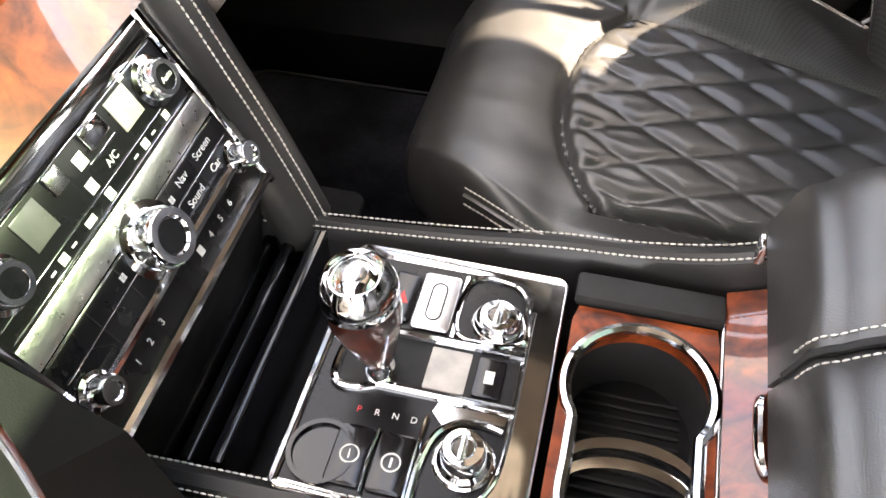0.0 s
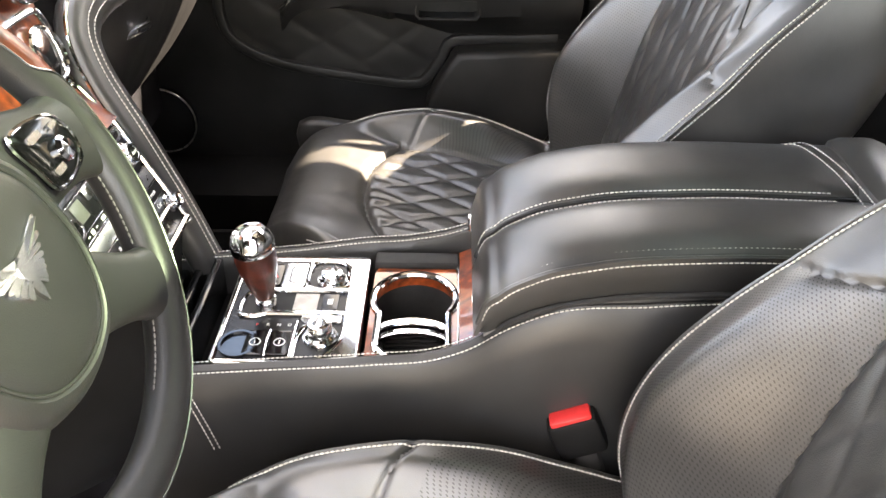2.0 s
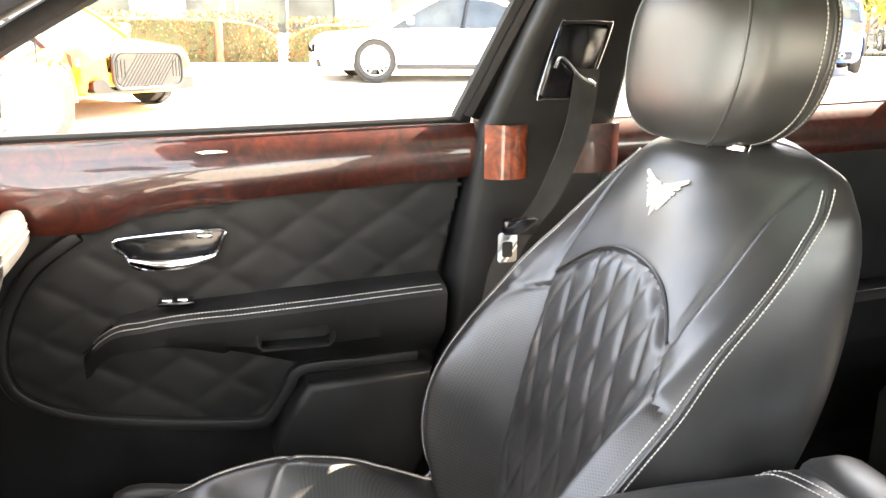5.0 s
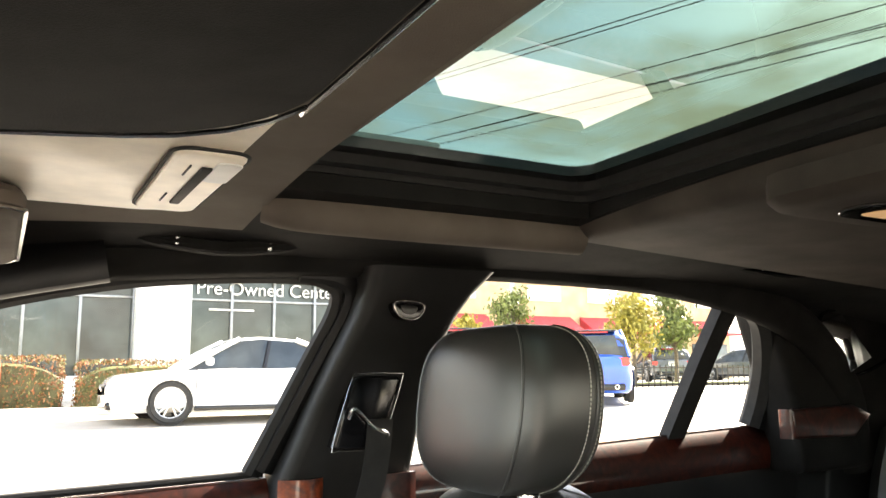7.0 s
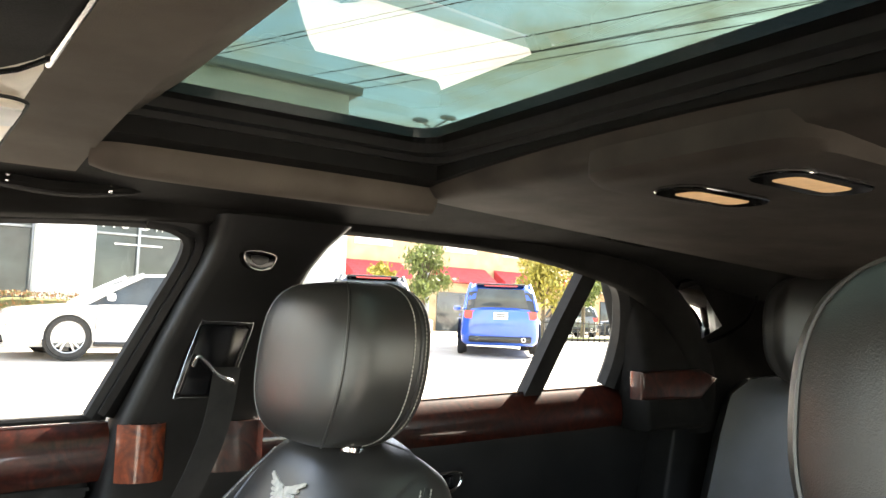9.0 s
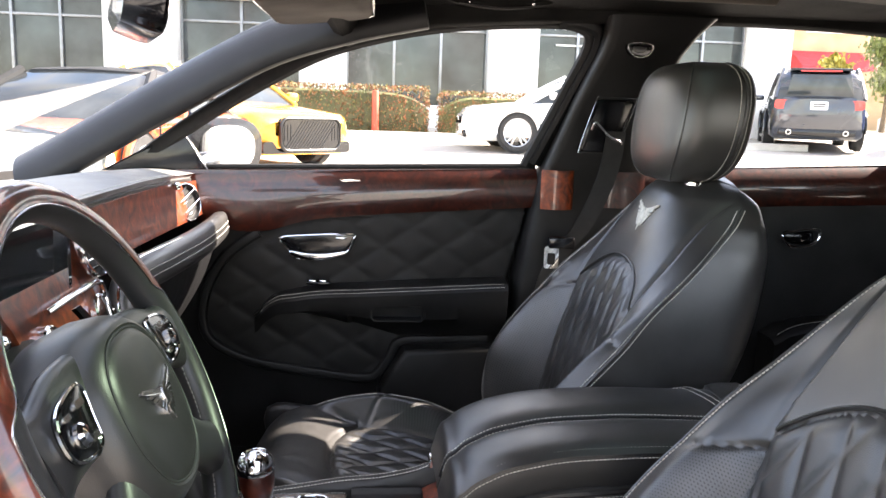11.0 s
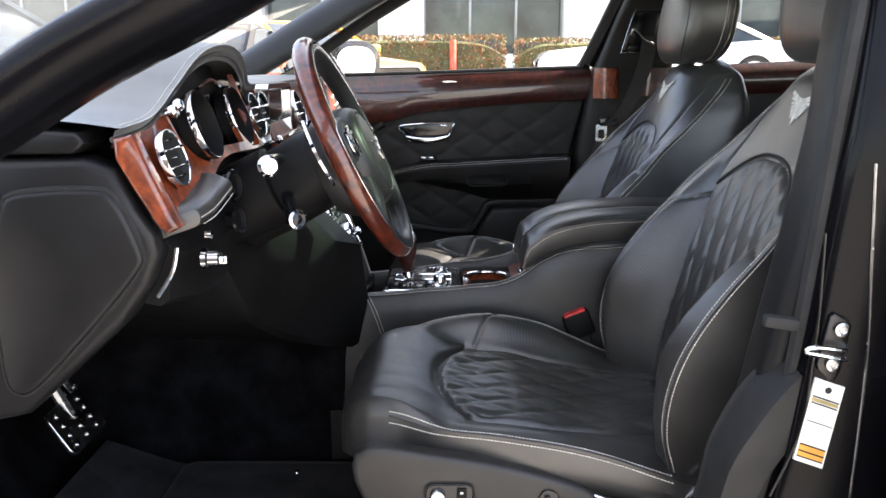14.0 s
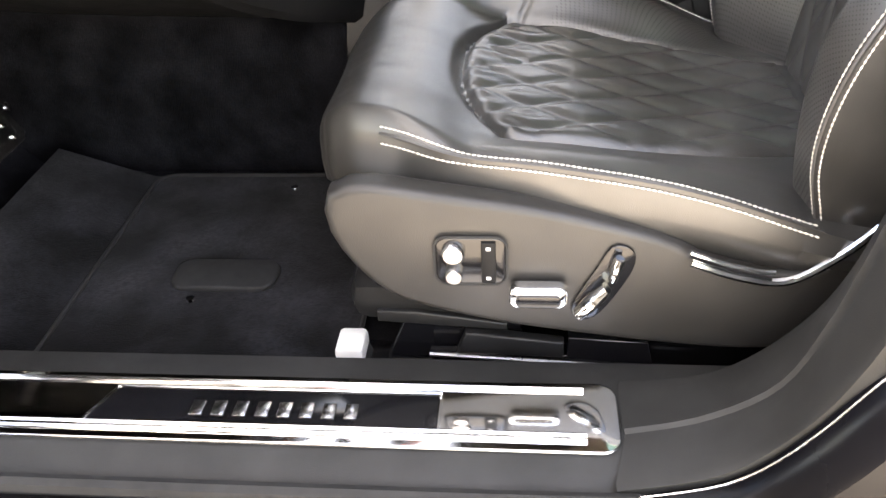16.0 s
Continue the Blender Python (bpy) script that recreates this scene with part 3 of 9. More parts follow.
# window frame and glass of the passenger door
def side_y(z):
    return interp(z, [1.05, 1.2, 1.42], [0.795, 0.755, 0.655])


frame_line = [(-0.46, 1.085), (-0.33, 1.178), (-0.18, 1.268), (-0.035, 1.338), (0.162, 1.385), (0.372, 1.402), (0.452, 1.395), (0.474, 1.36), (0.44, 1.265), (0.374, 1.11)]
fp = smooth_path([(x, side_y(z), z) for x, z in frame_line], 90)
part("window_frame", tube(fp, 0.017, 8, flat=0.8), RUBBER, door)
part("frame_trim", tube([p + Vector((0.018, -0.012, 0.004)) for p in fp[62:]], 0.020, 8, flat=0.6), DASH_LEATHER, door)
def pane_of(name, pts, parent, mat=GLASS, shift=0.012):
    bm = bm_new()
    bm.faces.new([bm.verts.new((x, side_y(z) + shift, z)) for x, z in pts])
    ob = part(name, bm, mat, parent, smooth=False)
    ob.visible_shadow = False
    return ob


pane_of("pane", frame_line + [(-0.46, 1.08)], door)
part("sail_panel", prism([(-0.52, 1.075), (-0.30, 1.082), (-0.345, 1.155), (-0.40, 1.14)], "y", 0.765, 0.785, 0.004), GLOSS_BLACK, door)

# ---------------------------------------------------------------- pillars and roof rails on both sides
def pillar(name, rings, mat, label):
    return single(name, loft(rings), mat, label, "pillar", kind="structure")


def slab_ring(z, x0, x1, yi, yo, r=0.012):
    return [Vector((a, b, z)) for a, b in rrect((x0 + x1) / 2, (yi + yo) / 2, x1 - x0, abs(yo - yi), r, 3)]


rings = []
for z in np.linspace(0.40, 1.41, 30):
    x0 = interp(z, [0.40, 0.58, 0.86, 1.09, 1.265, 1.36, 1.41], [0.34, 0.335, 0.352, 0.395, 0.455, 0.49, 0.49])
    x1 = interp(z, [0.40, 1.05, 1.30, 1.36, 1.41], [0.62, 0.605, 0.632, 0.655, 0.70])
    rings.append(slab_ring(z, x0, x1, side_y(max(z, 1.05)) - 0.075, side_y(max(z, 1.05)) + 0.03, 0.02))
pillar_b = thing("pillar_1", (0.5, 0.72, 0.4), "black leather passenger-side centre pillar with walnut block", "pillar", kind="structure")
part("trim", loft(rings), DOOR_LEATHER, pillar_b)
part("gap_seal", prism([(0.31, 0.44), (0.46, 0.44), (0.50, 1.10), (0.36, 1.10)], "y", 0.80, 0.87, 0.004), RUBBER, pillar_b)
part("wood_block", sheet(lambda u, v: Vector((0.404 + 0.046 * u, 0.712 - 0.012 * math.sin(math.pi * u) ** 0.6, 1.024 + 0.082 * v)), 12, 8, 0.014), BURL, pillar_b, "burr walnut block")
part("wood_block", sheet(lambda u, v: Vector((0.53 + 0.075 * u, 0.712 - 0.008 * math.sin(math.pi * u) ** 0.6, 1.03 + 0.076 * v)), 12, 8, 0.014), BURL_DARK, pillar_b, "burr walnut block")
gp = [(0.456, 1.152), (0.466, 1.147), (0.520, 1.147), (0.532, 1.152), (0.566, 1.246), (0.560, 1.256), (0.496, 1.256), (0.486, 1.250)]
part("belt_guide", prism(gp, "y", 0.655, 0.68, 0.006), GLOSS_BLACK, pillar_b, "dark belt height panel")
part("guide_rim", tube(smooth_path([(x, 0.653, z) for x, z in gp], 60, True), 0.0008, 6, True), CHROME_SATIN, pillar_b)
tag = [(p.x, p.z) for p in smooth_path([(0.520, 0, 1.363), (0.545, 0, 1.368), (0.585, 0, 1.362), (0.578, 0, 1.342), (0.552, 0, 1.334), (0.528, 0, 1.342)], 40, True)]
tag = [(0.545 + (x - 0.55) * 0.72, 1.347 + (z - 1.352) * 0.8) for x, z in tag]
part("lamp_bezel", prism(tag, "y", 0.587, 0.61, 0.002), GLOSS_BLACK, pillar_b, "black courtesy lamp with a chrome edge")
part("lamp_rim", tube([Vector((x, 0.587, z)) for x, z in tag], 0.0012, 6, True), CHROME, pillar_b)
part("lamp_lens", prism([(0.545 + (x - 0.545) * 0.55, 1.347 + (z - 1.347) * 0.5) for x, z in tag], "y", 0.585, 0.59, 0.001), STEEL_DARK, pillar_b)

belt = thing("seat_belt", (0.47, 0.62, 0.9), "black seat belt hanging down the passenger-side centre pillar", "seat belt")
bp = smooth_path([(0.53, 0.640, 1.19), (0.515, 0.636, 1.10), (0.475, 0.640, 1.0), (0.425, 0.646, 0.93), (0.40, 0.652, 0.84), (0.385, 0.66, 0.60)], 40)
part("webbing", loft([[p + Vector((sx * 0.020, sy * 0.0012 + 0.01, 0.0)) for sx, sy in ((-1, -1), (1, -1), (1, 1), (-1, 1))] for p in bp]), BELT, belt)
part("belt_loop", tube(smooth_path([(0.478, 0.646, 1.192), (0.482, 0.638, 1.206), (0.494, 0.636, 1.198), (0.512, 0.636, 1.180), (0.534, 0.638, 1.170), (0.538, 0.646, 1.163)], 30), 0.0028, 8), CHROME_SATIN, belt, "chrome belt loop")
part("latch_plate", plate_ring(rrect(0.405, 0.935, 0.03, 0.045, 0.006), rrect(0.405, 0.932, 0.016, 0.024, 0.004), "y", 0.624, 0.628), CHROME, belt, "chrome latch tongue")
part("latch_grip", box((0.425, 0.628, 0.965), (0.055, 0.014, 0.025), 0.005), GLOSS_BLACK, belt)

for sy, nm in ((1, "pillar_2"), (-1, "pillar_3")):
    pts = [(-0.66, 0.755, 1.055), (-0.54, 0.75, 1.125), (-0.36, 0.735, 1.23), (-0.16, 0.70, 1.335), (0.0, 0.665, 1.385), (0.14, 0.645, 1.415)]
    if sy < 0:
        pts = [(-0.74, 0.82, 0.90), (-0.58, 0.815, 0.985), (-0.437, 0.81, 1.067), (-0.34, 0.805, 1.125), (-0.21, 0.795, 1.190), (-0.09, 0.77, 1.262), (0.03, 0.725, 1.342), (0.13, 0.68, 1.412)]
    path = smooth_path([(a, sy * b, c) for a, b, c in pts], 30)
    rings = []
    for p, t, u, v in frames_along(path, Vector((0, sy * -0.55, 1))):
        w = 0.072 if sy > 0 else 0.045
        rings.append([p + u * 0.040 * math.cos(a) * (1 if math.cos(a) > 0 else 0.6) + v * w * math.sin(a) for a in np.linspace(0, 2 * math.pi, 20, endpoint=False)])
    part_mat = DASH_LEATHER if sy > 0 else JAMB_PAINT
    pillar(nm, rings, part_mat, "black windscreen pillar on the passenger side" if sy > 0 else "glossy black windscreen pillar on the driver side")
    rail = smooth_path([(0.10, sy * 0.66, 1.415), (0.4, sy * 0.645, 1.436), (0.8, sy * 0.64, 1.444), (1.15, sy * 0.645, 1.428), (1.45, sy * 0.655, 1.36), (1.62, sy * 0.67, 1.22), (1.68, sy * 0.70, 1.05)], 50)
    single("trim_roof_rail" if sy > 0 else "trim_roof_rail_driver", tube(rail, 0.042, 12, flat=0.8), HEADLINER, "black padded roof rail above the doors", "roof rail", kind="structure")

# driver-side centre pillar, open doorway
pd = thing("pillar_4", (0.38, -0.76, 0.44), "driver-side centre pillar with painted jamb, striker and label", "pillar", kind="structure")
rings = []
for z in np.linspace(0.44, 1.40, 26):
    x0 = interp(z, [0.44, 0.57, 0.75, 0.9, 1.05, 1.2, 1.4], [0.275, 0.306, 0.345, 0.372, 0.396, 0.418, 0.455])
    y0 = interp(z, [0.44, 1.05, 1.4], [-0.655, -0.655, -0.585])
    rings.append(slab_ring(z, x0, x0 + 0.24, y0, y0 - 0.075, 0.02))
part("trim", loft(rings), DASH_LEATHER, pd)
rings = []
for z in np.linspace(0.30, 1.40, 26):
    x0 = interp(z, [0.30, 0.50, 0.60, 0.694, 0.853, 0.994, 1.2, 1.4], [0.285, 0.318, 0.342, 0.360, 0.378, 0.390, 0.42, 0.46])
    y0 = interp(z, [0.30, 1.05, 1.4], [-0.732, -0.732, -0.662])
    rings.append(slab_ring(z, x0, x0 + 0.24, y0, y0 - 0.053, 0.014))
part("jamb", loft(rings), JAMB_PAINT, pd, "glossy black painted jamb")
part("door_seal", tube(smooth_path([(0.318, -0.752, 0.50), (0.343, -0.752, 0.62), (0.368, -0.752, 0.76), (0.382, -0.752, 0.9), (0.40, -0.748, 1.1), (0.445, -0.70, 1.33)], 40), 0.010, 8), RUBBER, pd)
SM = pose(0.394, -0.7865, 0.831, 0, 8, 0)
plate = part("striker_plate", prism([(-0.011, 0.032), (-0.007, 0.036), (0.008, 0.031), (0.013, 0.025), (0.013, -0.026), (0.010, -0.035), (0.004, -0.036), (-0.010, -0.026), (-0.013, -0.020)], "y", -0.005, 0.004, 0.002), STEEL_DARK, pd, "dark steel striker plate")
plate.matrix_basis = SM
for z in (0.021, -0.017):
    part("striker_bolt", lathe([(0.0065, 0), (0.0075, 0.0035), (0.0045, 0.0045), (0.003, 0.003), (0.0, 0.003)], pose(0.002, -0.006, z, 90), 16), CHROME_SATIN, plate)
part("striker_loop", tube(smooth_path([(0.009, -0.005, 0.004), (0.006, -0.016, 0.002), (-0.020, -0.018, 0.002), (-0.032, -0.018, -0.001), (-0.032, -0.018, -0.005), (-0.018, -0.018, -0.006), (0.008, -0.016, -0.008), (0.009, -0.005, -0.010)], 40), 0.0026, 8), CHROME, plate, "polished striker loop")
part("striker_stop", box((-0.062, -0.008, 0.020), (0.036, 0.014, 0.013), 0.004), RUBBER, plate)
LM = pose(0.389, -0.7865, 0.745, 0, 9, 0)
lab = part("label", prism([(-0.0165, -0.044), (0.0165, -0.050), (0.0165, 0.044), (-0.0165, 0.050)], "y", -0.001, 0.002), WHITE, pd, "white printed tyre label")
lab.matrix_basis = LM
GOLD_PRINT = material("gold_print", (0.35, 0.27, 0.10), 0.5, vary=0.15, scale=60)
for dz, hh, mt in ((0.024, 0.0035, GOLD_PRINT), (0.0275, 0.0012, RUBBER), (0.0205, 0.0012, RUBBER), (0.0, 0.0006, RUBBER), (-0.034, 0.013, ORANGE), (-0.0345, 0.0016, RUBBER), (-0.027, 0.0014, RUBBER), (-0.041, 0.0014, RUBBER)):
    bm = prism([(-0.0145, dz - hh / 2 + 0.0026), (0.0145, dz - hh / 2 - 0.0026), (0.0145, dz + hh / 2 - 0.0026), (-0.0145, dz + hh / 2 + 0.0026)], "y", -0.0016 - (0.0003 if mt is RUBBER else 0), -0.0008)
    part("print_bar", bm, mt, lab)
part("print_mark", lathe([(0.0035, 0), (0.0035, 0.0006), (0, 0.0006)], pose(0.0, -0.0012, 0.038, 90), 16), RUBBER, lab)
part("seal_bead", tube(smooth_path([(0.345, -0.786, 0.66), (0.362, -0.786, 0.705), (0.373, -0.786, 0.745), (0.376, -0.786, 0.80), (0.378, -0.786, 0.86), (0.376, -0.786, 0.95)], 36), 0.0014, 6), STEEL_DARK, pd)
part("jamb_line", tube(smooth_path([(0.420, -0.7865, 0.50), (0.430, -0.7865, 0.62), (0.432, -0.7865, 0.80), (0.425, -0.7865, 0.92), (0.418, -0.786, 1.02)], 30), 0.0016, 6), CHROME_SATIN, pd)

beltd = thing("seat_belt", (0.36, -0.64, 0.9), "black seat belt beside the driver seat back", "seat belt")
bp = smooth_path([(0.53, -0.575, 1.30), (0.49, -0.60, 1.10), (0.46, -0.635, 0.92), (0.44, -0.64, 0.75), (0.42, -0.64, 0.55)], 30)
part("webbing", loft([[p + Vector((sx * 0.024, -0.004 + sy * 0.0012 , 0.0)) for sx, sy in ((-1, -1), (1, -1), (1, 1), (-1, 1))] for p in bp]), BELT, beltd)

# ---------------------------------------------------------------- driver sill
sill = thing("sill_plate", (-0.2, -0.70, 0.42), "polished sill tread plate with a lit inset on the driver doorway", "sill plate", kind="structure")
part("rocker_cover", prism([(-0.62, 0.33), (-0.62, 0.432), (-0.67, 0.44), (-0.755, 0.436), (-0.775, 0.42), (-0.775, 0.33)], "x", -0.75, 0.30, 0.006), SILL_TRIM, sill)
outer = rrect(-0.195, -0.699, 0.65, 0.082, 0.018, 8)
part("tread_plate", prism([(x if x > -0.3 else x - 0.28, y) for x, y in outer], "z", 0.438, 0.4425, 0.002), CHROME, sill, "polished steel tread plate")
part("inset", prism([(-0.355, -0.722), (-0.335, -0.68), (-0.030, -0.68), (-0.030, -0.722)], "z", 0.4425, 0.4445, 0.001), GLOSS_BLACK, sill, "black inset panel")
part("inset_rim", tube([Vector((x, y, 0.4445)) for x, y in ((-0.358, -0.724), (-0.337, -0.678), (-0.028, -0.678), (-0.028, -0.724))], 0.0015, 6, True), CHROME, sill)
for y in (-0.668, -0.722, -0.7285):
    part("tread_rib", tube([Vector((-0.74, y, 0.4435)), Vector((0.10, y, 0.4435))], 0.0025, 6), CHROME, sill)
for k in range(8):
    part("raised_bar", box((-0.252 + k * 0.0205, -0.703, 0.4452), (0.012, 0.018, 0.0008), 0.0003), CHROME_SATIN, sill)
top_edge = smooth_path([(0.132, -0.655, 0.4405), (0.20, -0.655, 0.450), (0.245, -0.655, 0.475), (0.287, -0.655, 0.525), (0.310, -0.655, 0.58), (0.326, -0.655, 0.66), (0.342, -0.655, 0.74), (0.40, -0.655, 0.83)], 36)
crease = smooth_path([(0.132, -0.712, 0.4415), (0.195, -0.712, 0.460), (0.250, -0.712, 0.500), (0.276, -0.710, 0.565), (0.291, -0.708, 0.63), (0.303, -0.706, 0.70), (0.320, -0.706, 0.78), (0.39, -0.706, 0.87)], 36)
low_edge = smooth_path([(0.120, -0.772, 0.436), (0.20, -0.774, 0.464), (0.251, -0.775, 0.522), (0.279, -0.775, 0.585), (0.294, -0.775, 0.65), (0.310, -0.775, 0.72), (0.332, -0.775, 0.80), (0.39, -0.775, 0.88)], 36)
rings = []
for i, (a, b, c) in enumerate(zip(top_edge, crease, low_edge)):
    sink = Vector((0.10 * max(0.0, (i - 21) / 14) ** 1.4, 0, 0))
    a, b, c = a + sink, b + sink, c + sink
    deep = Vector((0.035, 0.0, -0.030))
    rings.append([a + deep + Vector((0, 0.012, 0)), a + deep * 0.3 + Vector((0, 0.010, 0)), a + deep * 0.05 + Vector((0, 0.004, 0)), a.lerp(b, 0.12), a.lerp(b, 0.88), b + Vector((0, 0, 0.001)), b.lerp(c, 0.06) + deep * 0.06, b.lerp(c, 0.14) + deep * 0.06, b.lerp(c, 0.9), c + deep * 0.05, c + deep * 0.4, c + deep])
part("corner_cover", loft(rings), SILL_TRIM, sill, "grey-black plastic corner cover")
lip_edge = [c + Vector((0.06 * max(0.0, (i - 11) / 8) ** 2, 0.02 * max(0.0, (i - 11) / 8) ** 2, 0)) for i, c in enumerate(low_edge[:20])]
lip = [[c + Vector((0.004, -0.002, -0.006)), c + Vector((0.008, -0.012, -0.004)), c + Vector((0.016, -0.030, -0.006)), c + Vector((0.024, -0.040, -0.016)), c + Vector((0.040, -0.040, -0.05)), c + Vector((0.040, 0.0, -0.05))] for c in lip_edge]
part("painted_lip", loft(lip), JAMB_PAINT, sill, "glossy black painted door aperture edge")
part("lip_bead", tube([c + Vector((0.007, -0.006, -0.0035)) for c in lip_edge], 0.0012, 6), CHROME_SATIN, sill)
rk = thing("rocker", (0, -0.85, 0.2), "glossy black painted rocker panel under the open doorway", "rocker panel", kind="structure")
part("panel", prism([(-0.77, 0.20), (-0.77, 0.415), (-0.80, 0.425), (-0.86, 0.40), (-0.92, 0.36), (-0.93, 0.22)], "x", -0.95, 1.7, 0.01), BODY_BLACK, rk)
part("seal", tube(smooth_path([(-0.8, -0.78, 0.428), (0.1, -0.78, 0.428), (0.22, -0.775, 0.445), (0.30, -0.762, 0.52), (0.325, -0.755, 0.62)], 60), 0.009, 8), RUBBER, rk)
part("bright_strip", tube(smooth_path([(-0.8, -0.845, 0.412), (0.1, -0.845, 0.412), (0.25, -0.835, 0.43)], 40), 0.003, 6), CHROME, rk)
rd = thing("rear_door", (1.0, -0.85, 0.3), "glossy black rear door on the driver side, closed", "car door", kind="structure")
rings = []
for z in np.linspace(0.34, 1.08, 20):
    x0 = interp(z, [0.34, 0.6, 0.8, 1.08], [0.40, 0.43, 0.455, 0.47])
    y = -0.93 + 0.05 * sstep(0.75, 1.08, z) + 0.03 * (1 - sstep(0.34, 0.5, z))
    rings.append(slab_ring(z, x0, 1.6, y + 0.10, y, 0.012))
part("door_skin", loft(rings), BODY_BLACK, rd)
part("window_frame", tube(smooth_path([(0.475, -0.83, 1.08), (0.50, -0.77, 1.22), (0.54, -0.71, 1.37), (0.62, -0.69, 1.415), (1.1, -0.69, 1.42), (1.5, -0.72, 1.3)], 50), 0.022, 8), GLOSS_BLACK, rd)
part("door_edge_strip", tube(smooth_path([(0.44, -0.87, 0.5), (0.452, -0.872, 0.8), (0.47, -0.86, 1.05)], 30), 0.004, 6), CHROME_SATIN, rd)
bm = bm_new()
bm.faces.new([bm.verts.new(p) for p in ((0.48, -0.82, 1.08), (0.55, -0.70, 1.39), (1.2, -0.69, 1.42), (1.6, -0.80, 1.1))])
ob = part("pane", bm, GLASS, rd, smooth=False)
ob.visible_shadow = False
part("inner_panel", prism([(0.47, 0.40), (1.6, 0.40), (1.6, 1.07), (0.49, 1.07)], "y", -0.83, -0.76, 0.01), DOOR_LEATHER, rd)
part("wood_rail", prism([(0.50, 1.02), (1.6, 1.05), (1.6, 1.12), (0.50, 1.095)], "y", -0.775, -0.745, 0.008), BURL_DARK, rd)

# driver door, swung open
dd = thing("door_3", (-0.64, -0.90, 0.4), "driver door swung wide open, black leather inside", "car door", kind="structure")
DM = pose(-0.64, -0.90, 0.0, 0, 0, -66)
for nm, bm, mt in (("door_skin", prism([(0.0, 0.36), (1.0, 0.36), (1.06, 0.6), (1.07, 1.06), (0.0, 1.02), (-0.02, 0.7)], "y", -0.10, -0.03, 0.02), BODY_BLACK),
                   ("inner_panel", prism([(0.03, 0.42), (0.96, 0.42), (1.02, 0.62), (1.03, 1.03), (0.03, 1.0)], "y", -0.035, 0.03, 0.012), DOOR_LEATHER),
                   ("wood_rail", prism([(0.10, 0.96), (1.03, 1.0), (1.03, 1.08), (0.10, 1.045)], "y", 0.02, 0.045, 0.008), BURL_DARK),
                   ("armrest", prism([(0.30, 0.76), (0.98, 0.80), (0.98, 0.86), (0.34, 0.83)], "y", 0.02, 0.10, 0.02), DOOR_LEATHER),
                   ("map_pocket", prism([(0.15, 0.46), (0.94, 0.46), (0.95, 0.60), (0.15, 0.62)], "y", 0.02, 0.08, 0.02), DOOR_LEATHER),
                   ("window_frame", tube(smooth_path([(0.10, -0.04, 1.05), (0.38, -0.01, 1.22), (0.62, 0.03, 1.36), (0.92, 0.05, 1.40), (1.08, 0.04, 1.36), (1.08, -0.04, 1.06)], 50), 0.022, 8), GLOSS_BLACK)):
    bm.transform(DM)
    part(nm, bm, mt, dd)

# ---------------------------------------------------------------- passenger-side rear door
rp = thing("door_2", (1.0, 0.76, 0.4), "closed rear passenger door with black leather and walnut rail", "car door", kind="structure")
part("door_shell", prism([(0.60, 0.42), (1.45, 0.42), (1.62, 1.12), (0.62, 1.10)], "y", 0.775, 0.87, 0.01), DOOR_LEATHER, rp)
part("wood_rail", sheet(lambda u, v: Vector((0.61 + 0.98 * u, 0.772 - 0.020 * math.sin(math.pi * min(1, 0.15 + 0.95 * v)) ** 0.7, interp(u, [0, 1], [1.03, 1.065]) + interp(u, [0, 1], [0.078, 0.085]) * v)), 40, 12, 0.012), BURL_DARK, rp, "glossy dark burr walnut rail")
part("rail_inlay", tube([Vector((x, 0.752, 1.086 + 0.036 * (x - 0.6))) for x in np.linspace(0.68, 1.5, 20)], 0.0016, 6), CHROME, rp)
part("rail_badge", prism([(1.034, 1.102), (1.048, 1.097), (1.056, 1.092), (1.064, 1.097), (1.078, 1.102), (1.062, 1.106), (1.05, 1.106)], "y", 0.747, 0.752), CHROME_SATIN, rp, "small winged silver badge")
part("handle_ring", tube(smooth_path([(0.955, 0.755, 0.972), (1.0, 0.755, 0.984), (1.04, 0.755, 0.982), (1.03, 0.755, 0.955), (0.985, 0.755, 0.944), (0.965, 0.755, 0.955)], 40, True), 0.003, 8, True), CHROME, rp)
part("handle_cup", box((1.0, 0.775, 0.964), (0.07, 0.02, 0.03), 0.008), GLOSS_BLACK, rp)
part("armrest", loft([[Vector((x, a, b)) for a, b in ((0.78, z), (0.71, z), (0.69, z - 0.01), (0.70, z - 0.09), (0.78, z - 0.11))] for x, z in ((0.93, 0.745), (0.96, 0.765), (1.03, 0.782), (1.15, 0.79), (1.5, 0.80))]), DOOR_LEATHER, rp)
part("armrest_stitching", stitches(smooth_path([(0.94, 0.706, 0.756), (0.98, 0.706, 0.777), (1.05, 0.706, 0.788), (1.2, 0.706, 0.795)], 40)), THREAD, rp)
rfl = [(0.585, 1.12), (0.628, 1.30), (0.655, 1.385), (0.72, 1.42), (0.95, 1.427), (1.25, 1.412), (1.36, 1.39)]
part("window_frame", tube(smooth_path([(x, side_y(z), z) for x, z in rfl], 60), 0.016, 8), RUBBER, rp)
part("division_bar", loft([[Vector((x0 + dx, side_y(z) + dy - 0.01, z)) for dx, dy in ((-0.022, -0.01), (0.022, -0.01), (0.022, 0.02), (-0.022, 0.02))] for x0, z in ((1.215, 1.12), (1.258, 1.28), (1.29, 1.42))]), RUBBER, rp)
part("quarter_frame", tube(smooth_path([(x, side_y(z), z) for x, z in ((1.33, 1.405), (1.40, 1.36), (1.445, 1.28), (1.462, 1.20), (1.45, 1.14))], 40), 0.028, 8), RUBBER, rp)
